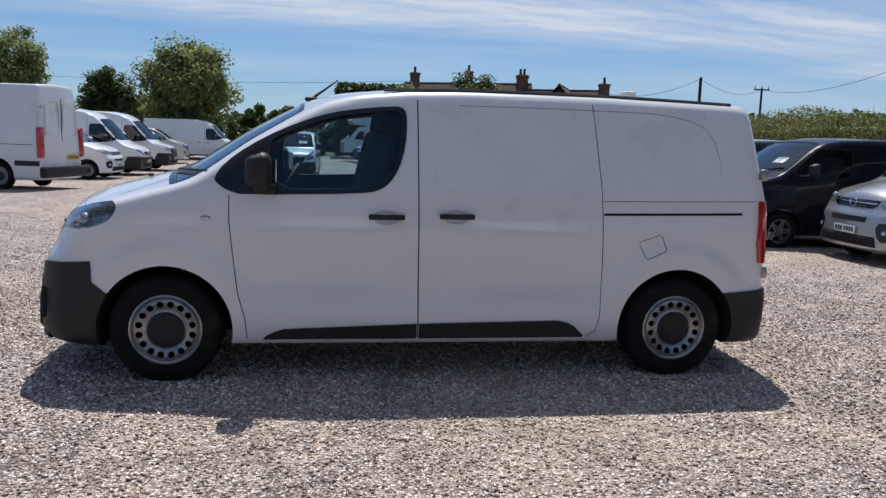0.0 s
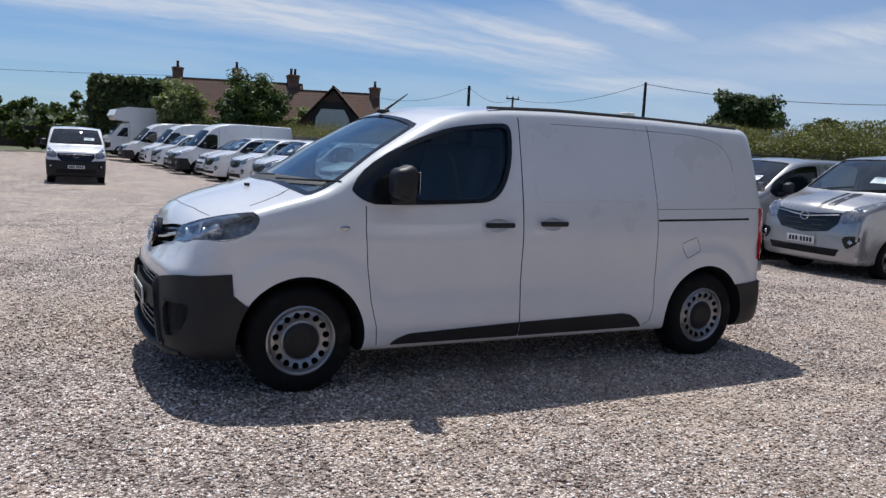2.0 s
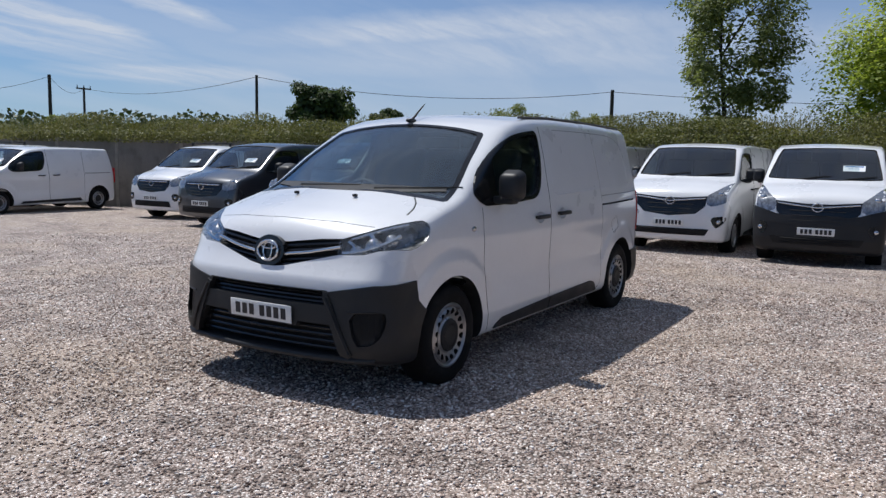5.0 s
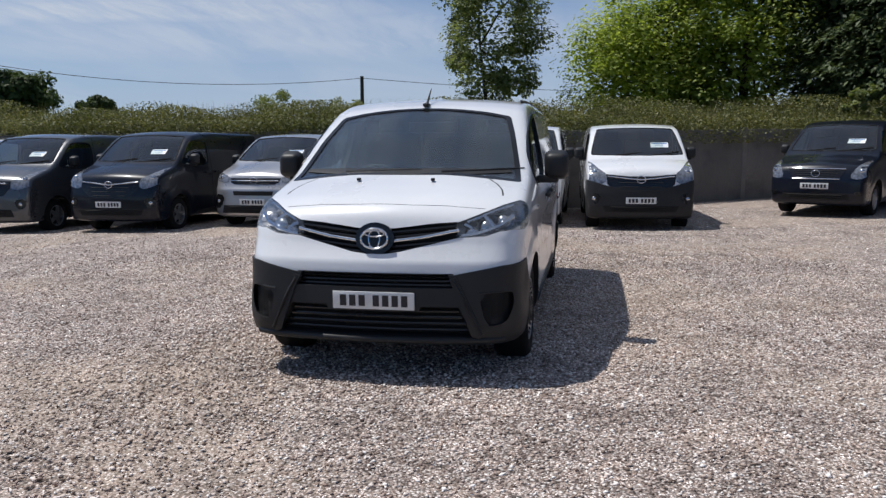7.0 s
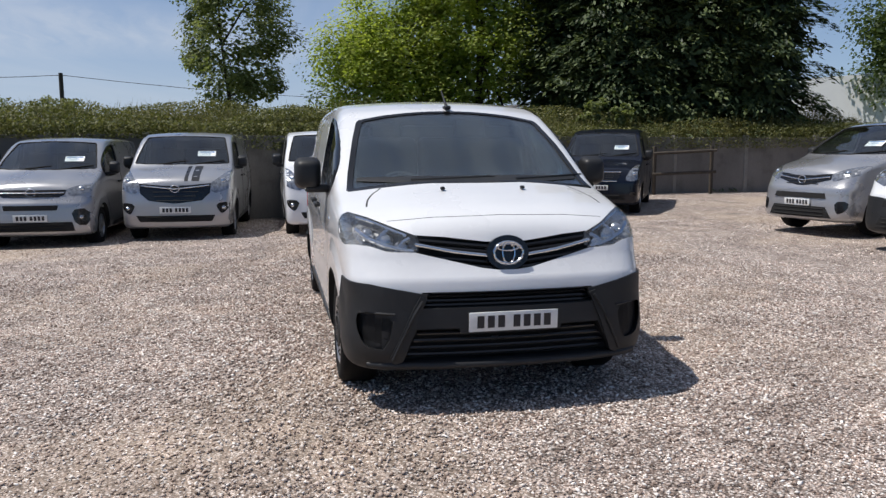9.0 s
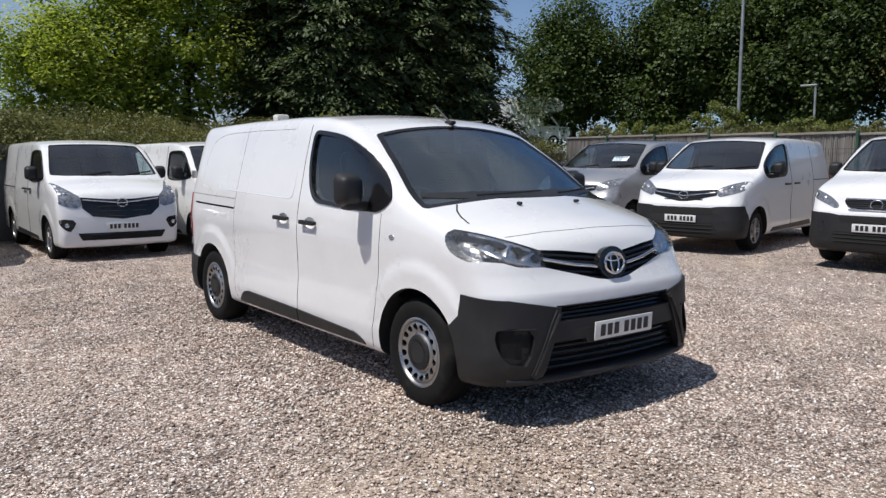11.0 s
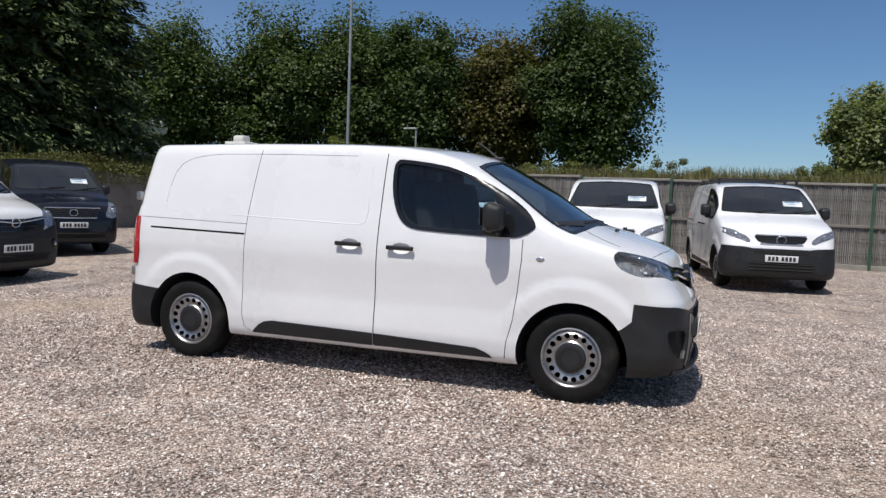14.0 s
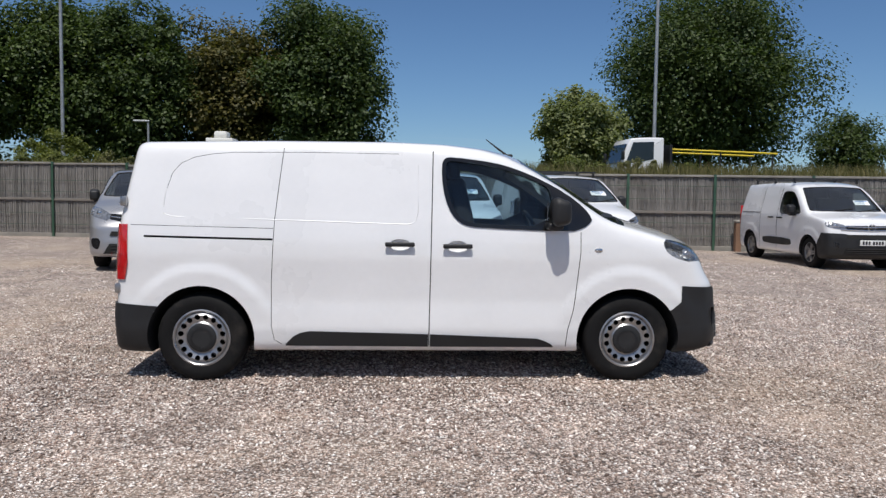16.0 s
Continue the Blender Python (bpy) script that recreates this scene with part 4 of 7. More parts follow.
    bmesh.ops.translate(bm, vec=(0.05, 0, 0), verts=[v for v in r["geom"] if isinstance(v, bmesh.types.BMVert)])
    bmesh.ops.recalc_face_normals(bm, faces=bm.faces)
    back = part("badge_mount", bm, GLOSSBLACK, van, smooth=40)
    back.matrix_basis = Matrix.Translation(on_front(B, 0, 0.895, 0.025)) @ Matrix.Rotation(radians(10), 4, "Y")
    add_plate(van, B.face(0, 0.52) - 0.020, -0.010, 0.52, 3)
    # lamps
    for s in (-1, 1):
        lf = LAMP_FRONT if s > 0 else mirrored(LAMP_FRONT)
        blk = cut(cut(B.solid(110, 50, 50, off=0.004, mat=CLEAR), prism(smooth_poly(LAMP_SIDE, 1), 1, 0.3 * s if s > 0 else -1.3, 1.3 if s > 0 else -0.3, CLEAR), "INTERSECT"), prism(smooth_poly(lf, 1), 0, -2.9, -1.7, CLEAR), "INTERSECT")
        lens = cut(blk, B.solid(90, 40, 40, off=-0.004, mat=CLEAR))
        hl = part("headlight", B.finish(lens, 0.004, 2e-3), parent=van, label="clear headlight with a dark housing")
        hl.visible_shadow = False
        bm = bmesh.new()
        for y, z, rr in ((0.60, 0.94, 0.050), (0.695, 0.985, 0.060), (0.785, 1.03, 0.045)):
            c = on_front(B, s * y, z, -0.002)
            n = B.grad(np.array([[c.x, c.y, c.z]]))[0]
            bmesh.ops.create_uvsphere(bm, u_segments=20, v_segments=12, radius=rr, matrix=Matrix.Translation(c - Vector(n) * (rr + 0.012)))
        part("reflector", bm, LAMPIN, hl, smooth=60)
        bm = bmesh.new()
        tube(bm, [on_front(B, s * y, z, -0.020) for y, z in ((0.53, 0.905), (0.60, 0.915), (0.68, 0.935), (0.77, 0.972), (0.835, 1.02))], 0.015, 6)
        tube(bm, [on_front(B, s * y, z, -0.020) for y, z in ((0.56, 0.99), (0.65, 1.025), (0.74, 1.060), (0.82, 1.082))], 0.010, 6)
        tube(bm, [on_front(B, s * y, z, -0.028) for y, z in ((0.545, 0.975), (0.585, 0.955), (0.61, 0.925))], 0.015, 6)
        tube(bm, [on_front(B, s * y, z, -0.028) for y, z in ((0.66, 1.02), (0.70, 0.99), (0.725, 0.955))], 0.015, 6)
        part("lamp_trim", bm, CHROME, hl, smooth=50)
    # rear bumper, tail lights, sill mouldings
    rb = cut(cut(B.solid(110, 40, 40, off=0.014, mat=PLASTIC), prism([(2.02, 0.2), (2.6, 0.2), (2.6, 0.60), (2.3, 0.59), (1.93, 0.567), (2.0, 0.4)], 1, -1.3, 1.3, PLASTIC), "INTERSECT"),
             bm_mesh("well", _well(B.wheels[1], B.axle, 0.402), LINER))
    part("rear_bumper", B.finish(rb, 0.014), parent=van, label="black plastic rear bumper")
    for s in (-1, 1):
        tl = cut(cut(B.solid(110, 40, 40, off=0.010, mat=RED), prism([(2.185, 1.185), (2.6, 1.185), (2.6, 0.77), (2.205, 0.77), (2.18, 0.9)], 1, -1.3, 1.3, RED), "INTERSECT"), prism([(0.74 * s, 0.7), (1.3 * s, 0.7), (1.3 * s, 1.3), (0.80 * s, 1.3)], 0, 1.9, 2.8, RED), "INTERSECT")
        part("tail_light", B.finish(tl, 0.010), parent=van, label="tall red tail light")
        bm = bmesh.new()
        box(bm, (2.275, s * 0.895, 0.955), (0.06, 0.03, 0.045), bevel=0.008)
        part("reverse_lens", bm, CLEAR, van)
        sill = B.skin([(-1.055, 0.268), (-1.035, 0.292), (-0.99, 0.315), (-0.93, 0.335), (-0.5, 0.352), (-0.1, 0.366), (-0.1, 0.268)], 1, 0.012, s, PLASTIC, step=0.08)
        part("sill_moulding", sill, parent=van, label="black plastic sill moulding")
        sill = B.skin([(-0.085, 0.268), (-0.085, 0.367), (0.4, 0.378), (0.82, 0.386), (0.89, 0.372), (0.94, 0.345), (1.0, 0.285), (1.0, 0.272)], 1, 0.012, s, PLASTIC, step=0.08)
        part("sill_moulding", sill, parent=van, label="black plastic sill moulding")
        for hx, hz in ((-0.304, 1.045), (0.136, 1.055)):
            h = part("door_handle", handle_mesh(s), parent=van, label="black plastic door handle")
            h.matrix_basis = Matrix.Translation((hx, s * B.side(hx, hz), hz))
        m = part("door_mirror", mirror_mesh(s), parent=van, label="black plastic door mirror")
        m.matrix_basis = Matrix.Translation((-1.07, s * 0.925, 1.295))
        part("mirror_glass", mirror_glass(s), parent=m).matrix_basis = Matrix.Translation((-0.012, -s * 0.004, 0)) @ Matrix.Rotation(radians(-14 * s), 4, "Z")
        bm = bmesh.new()
        bmesh.ops.create_uvsphere(bm, u_segments=18, v_segments=8, radius=1.0, matrix=Matrix.Translation((-1.392, s * (B.side(-1.392, 1.022) + 0.001), 1.022)) @ Matrix.Diagonal((0.033, 0.008, 0.018, 1)))
        part("wing_badge", bm, LAMPIN, van, "small oval side repeater", smooth=60)
        # rear door hinge and lamp bracket
        for hz in (1.36, 0.70):
            bm = bmesh.new()
            box(bm, (2.27 - 0.05 * (hz > 1), s * 0.865, hz), (0.05, 0.05, 0.075), bevel=0.012)
            part("door_hinge", bm, STEEL, van, smooth=40)
    bm = bmesh.new()
    tube(bm, [(x, -0.715, z) for x, z in ((-0.32, 1.828), (0.2, 1.847), (0.8, 1.847), (1.4, 1.838), (2.02, 1.820))], 0.011, 6)
    part("roof_rail", bm, surf("rubber_rail", (0.09, 0.085, 0.08), rough=0.8), van, "dull grey rail along one roof edge", smooth=50)
    bm = bmesh.new()
    tube(bm, [(-0.79, 0, 1.775), (-0.755, 0, 1.81), (-0.60, 0, 1.925)], [0.02, 0.010, 0.004], 8)
    box(bm, (-0.79, 0, 1.785), (0.09, 0.05, 0.03), bevel=0.012)
    part("aerial", bm, PLASTIC, van, "short black roof aerial", smooth=50)
    bm = bmesh.new()
    box(bm, (1.64, 0.20, 1.868), (0.22, 0.22, 0.03), bevel=0.008)
    box(bm, (1.64, 0.20, 1.908), (0.11, 0.13, 0.07), bevel=0.018)
    part("roof_vent", bm, surf("aged_plastic", (0.68, 0.67, 0.62), rough=0.5), van, "off-white plastic roof vent", smooth=40)
    for s, y0 in ((1, 0.42), (-1, -0.28)):
        bm = bmesh.new()
        tube(bm, [on_front(B, y0 - d, 1.282 + 0.035 * d, 0.008) for d in (0.0, 0.14, 0.28, 0.42, 0.56)], [0.010, 0.007, 0.007, 0.007, 0.005], 6)
        part("wiper", bm, PLASTIC, van, smooth=50)
    for y in (0.26, -0.26):
        bm = bmesh.new()
        box(bm, (-1.84, y, 1.236), (0.035, 0.025, 0.02), bevel=0.006)
        part("washer_jet", bm, PLASTIC, van)
    part("scuttle", B.skin(smooth_poly([(-0.77, 1.262), (0.77, 1.262), (0.74, 1.305), (-0.74, 1.305)], 1), 0, 0.003, mat=PLASTIC, thick=0.01), parent=van)
    # cab: floor tray, dash, wheel, seats, bulkhead
    bm = bmesh.new()
    box(bm, (-1.33, 0, 1.09), (0.50, 1.58, 0.20), Matrix.Rotation(radians(-10), 4, "Y"), bevel=0.06, seg=3)
    box(bm, (-1.30, 0.36, 1.19), (0.34, 0.36, 0.12), bevel=0.04, seg=3)
    part("dashboard", bm, TRIM, van, "dark grey dashboard", smooth=45)
    bm = bmesh.new()
    n = 28
    m = Matrix.Translation((-0.98, 0.38, 1.14)) @ Matrix.Rotation(radians(-62), 4, "Y")
    tube(bm, [m @ Vector((0.185 * math.cos(2 * math.pi * k / n), 0.185 * math.sin(2 * math.pi * k / n), 0)) for k in range(n + 1)], 0.015, 8)
    for a in (0.0, 2.2, 4.1):
        tube(bm, [m @ Vector((0.03 * math.cos(a), 0.03 * math.sin(a), -0.02)), m @ Vector((0.18 * math.cos(a), 0.18 * math.sin(a), 0))], 0.014, 6)
    part("steering_wheel", bm, TRIM, van, smooth=60)
    for y, w in ((0.40, 0.5), (-0.30, 0.88)):
        st = part("seat", seat_mesh(w), parent=van, label="dark grey fabric seat")
        st.matrix_basis = pose(-0.62, y, 0.74)
    bm = bmesh.new()
    box(bm, (-0.012, 0, 1.15), (0.03, 1.46, 1.05), bevel=0.01)
    part("bulkhead", bm, surf("grey_bulkhead", (0.12, 0.12, 0.125), rough=0.6, vary=0.1), van)
    bm = bmesh.new()
    box(bm, (-1.30, -0.42, 1.228), (0.20, 0.28, 0.004), Matrix.Rotation(radians(12), 4, "Y"))
    part("paper_sheet", bm, CARD, van, "white paper on the dashboard")
    add_wheels(van, B, make_wheel(0.341, 0.215), 0.022)
    return van


def _well(wx, z, r):
    c = bmesh.new()
    for s in (-1, 1):
        bmesh.ops.create_cone(c, cap_ends=True, segments=48, radius1=r, radius2=r, depth=0.75, matrix=Matrix.Translation((wx, s * 0.86, z)) @ Matrix.Rotation(math.pi / 2, 4, "X"))
    return c


build_proace()


# ---- vans parked round the yard ----
def fall(x, y):
    """Height of the yard: level round the middle, dipping to the north and east, rising a little to the south."""
    side = np.clip((y + 6.0) / 4.0, 0, 1)
    return -0.0155 * np.clip(y - 1.2, 0, 19) - 0.014 * np.clip(x - 2.8, 0, 9) * side + 0.018 * np.clip(-5.6 - y, 0, 3.4)


STYLES = {
    "toyota": dict(grille=GRILLE, lamp=[(0.50, 0.985), (0.58, 1.03), (0.70, 1.085), (0.83, 1.12), (0.905, 1.11), (0.91, 1.0), (0.82, 0.945), (0.66, 0.90), (0.55, 0.87)], bars=[[(-0.5, 0.945), (0, 0.885), (0.5, 0.945)]],
                   intake=[(-0.49, 0.685), (0.49, 0.685), (0.52, 0.60), (-0.52, 0.60)], low=[(-0.52, 0.47), (0.52, 0.47), (0.63, 0.29), (-0.63, 0.29)], fog=[(0.67, 0.56), (0.85, 0.57), (0.84, 0.44), (0.77, 0.37), (0.70, 0.38)], plate=0.53, bump=0.74),
    "oval": dict(grille=[(-0.53, 0.985), (0.53, 0.985), (0.50, 0.90), (0.42, 0.865), (-0.42, 0.865), (-0.50, 0.90)], lamp=[(0.52, 0.985), (0.62, 1.03), (0.80, 1.07), (0.905, 1.08), (0.91, 0.97), (0.82, 0.925), (0.58, 0.88)], bars=[[(-0.5, 0.935), (0.5, 0.935)]],
                 intake=[(-0.42, 0.735), (0.42, 0.735), (0.40, 0.655), (-0.40, 0.655)], low=[(-0.62, 0.46), (0.62, 0.46), (0.66, 0.31), (-0.66, 0.31)], fog=[(0.60, 0.66), (0.86, 0.68), (0.87, 0.40), (0.68, 0.40)], plate=0.53, bump=0.74),
    "lion": dict(grille=smooth_poly([(-0.40, 0.935), (0.40, 0.935), (0.42, 0.90), (0.33, 0.80), (-0.33, 0.80), (-0.42, 0.90)], 1), lamp=[(0.47, 0.83), (0.52, 0.90), (0.66, 0.985), (0.84, 1.04), (0.915, 1.04), (0.92, 0.96), (0.80, 0.91), (0.62, 0.845), (0.52, 0.80)], bars=[[(-0.40, 0.94), (0.40, 0.94)], [(-0.34, 0.795), (0.34, 0.795)]],
                 intake=[(-0.45, 0.69), (0.45, 0.69), (0.42, 0.63), (-0.42, 0.63)], low=[(-0.50, 0.50), (0.50, 0.50), (0.60, 0.34), (-0.60, 0.34)], fog=[(0.62, 0.64), (0.84, 0.66), (0.84, 0.46), (0.68, 0.44)], plate=0.56, bump=0.75),
    "griffin": dict(grille=[(-0.60, 1.02), (-0.2, 0.985), (0.2, 0.985), (0.60, 1.02), (0.58, 0.85), (0.44, 0.725), (0.0, 0.675), (-0.44, 0.725), (-0.58, 0.85)], lamp=[(0.58, 1.02), (0.70, 1.10), (0.84, 1.22), (0.91, 1.24), (0.935, 1.16), (0.94, 0.97), (0.85, 0.89), (0.61, 0.84)], bars=[[(-0.57, 0.985), (0, 0.925), (0.57, 0.985)]],
                    intake=None, low=[(-0.66, 0.47), (0.66, 0.47), (0.60, 0.36), (-0.60, 0.36)], fog=[(0.66, 0.67), (0.90, 0.70), (0.90, 0.60), (0.80, 0.50), (0.74, 0.50)], plate=0.565, bump=0.80),
    "diamond": dict(grille=[(-0.57, 1.03), (0.57, 1.03), (0.58, 0.90), (0.46, 0.76), (0.0, 0.715), (-0.46, 0.76), (-0.58, 0.90)], lamp=[(0.58, 1.02), (0.70, 1.10), (0.84, 1.22), (0.91, 1.24), (0.935, 1.16), (0.94, 0.97), (0.85, 0.89), (0.61, 0.86)], bars=[[(-0.5, 0.99), (0.5, 0.99)]],
                    intake=None, low=[(-0.60, 0.50), (0.60, 0.50), (0.64, 0.36), (-0.64, 0.36)], fog=[(0.66, 0.68), (0.87, 0.70), (0.86, 0.52), (0.72, 0.50)], plate=0.575, bump=0.80),
    "slant": dict(grille=[(-0.52, 0.93), (0.52, 0.93), (0.44, 0.745), (-0.44, 0.745)], lamp=[(0.60, 0.78), (0.70, 0.97), (0.82, 1.10), (0.90, 1.06), (0.915, 0.85), (0.86, 0.76), (0.70, 0.73)], bars=[[(-0.52, 0.935), (0.52, 0.935)], [(-0.44, 0.74), (0.44, 0.74)]],
                  intake=None, low=[(-0.60, 0.45), (0.60, 0.45), (0.62, 0.34), (-0.62, 0.34)], fog=[(0.70, 0.50), (0.84, 0.51), (0.84, 0.42), (0.72, 0.41)], plate=0.60, bump=0.70),
    "chevron": dict(grille=[(-0.50, 0.89), (0.50, 0.89), (0.50, 0.80), (-0.50, 0.80)], lamp=[(0.48, 0.885), (0.66, 0.94), (0.84, 0.97), (0.86, 0.88), (0.80, 0.84), (0.52, 0.80)], bars=[[(-0.75, 0.875), (0, 0.855), (0.75, 0.875)], [(-0.60, 0.81), (0, 0.79), (0.60, 0.81)]],
                    intake=[(-0.50, 0.70), (0.50, 0.70), (0.50, 0.64), (-0.50, 0.64)], low=[(-0.52, 0.44), (0.52, 0.44), (0.56, 0.32), (-0.56, 0.32)], fog=[(0.62, 0.55), (0.80, 0.56), (0.79, 0.42), (0.66, 0.41)], plate=0.55, bump=0.74),
}
KINDS = {
    "k0": (K0, [(-0.80, 1.335), (-0.77, 1.305), (0, 1.29), (0.77, 1.305), (0.80, 1.335), (0.675, 1.725), (0.63, 1.755), (0, 1.785), (-0.63, 1.755), (-0.675, 1.725)], SIDE_WIN, [(-0.11, 1.78), (-0.10, 1.2), (-0.09, 0.28)], [(-0.35, 1.05), (0.13, 1.055)], (-1.07, 1.30), 1.09),
    "trafic": (TRAFIC, [(-0.83, 1.37), (-0.80, 1.345), (0, 1.33), (0.80, 1.345), (0.83, 1.37), (0.715, 1.80), (0.67, 1.83), (0, 1.85), (-0.67, 1.83), (-0.715, 1.80)],
               [(-1.42, 1.33), (-1.36, 1.27), (-0.75, 1.22), (-0.38, 1.24), (-0.30, 1.32), (-0.28, 1.68), (-0.34, 1.74), (-0.85, 1.75), (-1.0, 1.69)], [(-0.20, 1.84), (-0.20, 1.2), (-0.22, 0.28)], [(-0.42, 1.10), (0.0, 1.10)], (-1.10, 1.36), 1.19),
    "iload": (ILOAD, [(-0.81, 1.30), (-0.78, 1.275), (0, 1.265), (0.78, 1.275), (0.81, 1.30), (0.69, 1.755), (0.65, 1.785), (0, 1.805), (-0.65, 1.785), (-0.69, 1.755)],
              [(-1.40, 1.25), (-1.30, 1.20), (-0.55, 1.17), (-0.32, 1.18), (-0.28, 1.66), (-0.34, 1.70), (-0.85, 1.70), (-1.0, 1.64)], [(-0.22, 1.80), (-0.22, 1.2), (-0.25, 0.28)], [(-0.45, 1.06), (0.0, 1.06)], (-1.12, 1.28), 1.05),
    "small": (SMALL, [(-0.77, 1.19), (-0.74, 1.165), (0, 1.155), (0.74, 1.165), (0.77, 1.19), (0.65, 1.63), (0.61, 1.66), (0, 1.685), (-0.61, 1.66), (-0.65, 1.63)],
              [(-1.02, 1.14), (-0.92, 1.10), (-0.40, 1.09), (-0.10, 1.10), (-0.04, 1.20), (-0.06, 1.52), (-0.12, 1.58), (-0.45, 1.58), (-0.66, 1.48)], [(0.02, 1.66), (0.03, 1.1), (0.02, 0.27)], [(-0.12, 1.0), (0.3, 1.0)], (-0.82, 1.17), 0.99),
    "tall": (TALL, [(-0.87, 1.42), (-0.83, 1.385), (0, 1.37), (0.83, 1.385), (0.87, 1.42), (0.76, 2.10), (0.72, 2.15), (0, 2.18), (-0.72, 2.15), (-0.76, 2.10)],
             [(-1.98, 1.42), (-1.86, 1.33), (-1.35, 1.28), (-1.02, 1.29), (-0.96, 1.40), (-0.96, 1.92), (-1.04, 1.98), (-1.45, 1.96), (-1.60, 1.86)], [(-0.88, 2.3), (-0.88, 1.3), (-0.90, 0.3)], [(-1.12, 1.12), (-0.6, 1.12)], (-1.62, 1.45), 1.12),
}
WHEEL_STEEL, WHEEL_ALLOY = make_wheel(0.328, 0.21, seg=36), make_wheel(0.328, 0.21, True)
CARD_ME = bmesh.new()
box(CARD_ME, (0, 0, 0), (0.004, 0.32, 0.15), bevel=0.001)
CARD_ME = bm_mesh("price_card", CARD_ME, CARD)
CARDBAR = bmesh.new()
box(CARDBAR, (-0.003, 0.0, 0.045), (0.001, 0.27, 0.03))
box(CARDBAR, (-0.003, 0.0, -0.01), (0.001, 0.16, 0.012))
CARDBAR = bm_mesh("card_bars", CARDBAR, BLUEINK)
made = {}


def bumper_wrap(B, z1, high):
    """A black bumper moulding round the whole nose, back to the wheel arches."""
    x0, zs = B.wheels[0] - B.arch, 0.92 if high else z1
    side = prism([(-3.6, 0.10), (x0 + 0.35, 0.10), (x0 + 0.03, 0.50), (x0 - 0.02, 0.58), (x0 - 0.09, zs - 0.05), (x0 - 0.12, zs), (-3.6, zs)], 1, -1.4, 1.4, PLASTIC)
    zc = 0.80 if high else z1 - 0.03
    top = prism([(-1.3, 0.0), (1.3, 0.0), (1.3, zs + 0.02), (0.90, zs), (0.58, zc + 0.02), (0.46, zc), (-0.46, zc), (-0.58, zc + 0.02), (-0.90, zs), (-1.3, zs + 0.02)], 0, -3.8, -0.5, PLASTIC)
    me = cut(cut(B.solid(92, 40, 42, off=0.011, mat=PLASTIC), side, "INTERSECT"), top, "INTERSECT")
    return B.finish(cut(me, bm_mesh("well", _well(B.wheels[0], B.axle, B.arch), LINER)), 0.011)


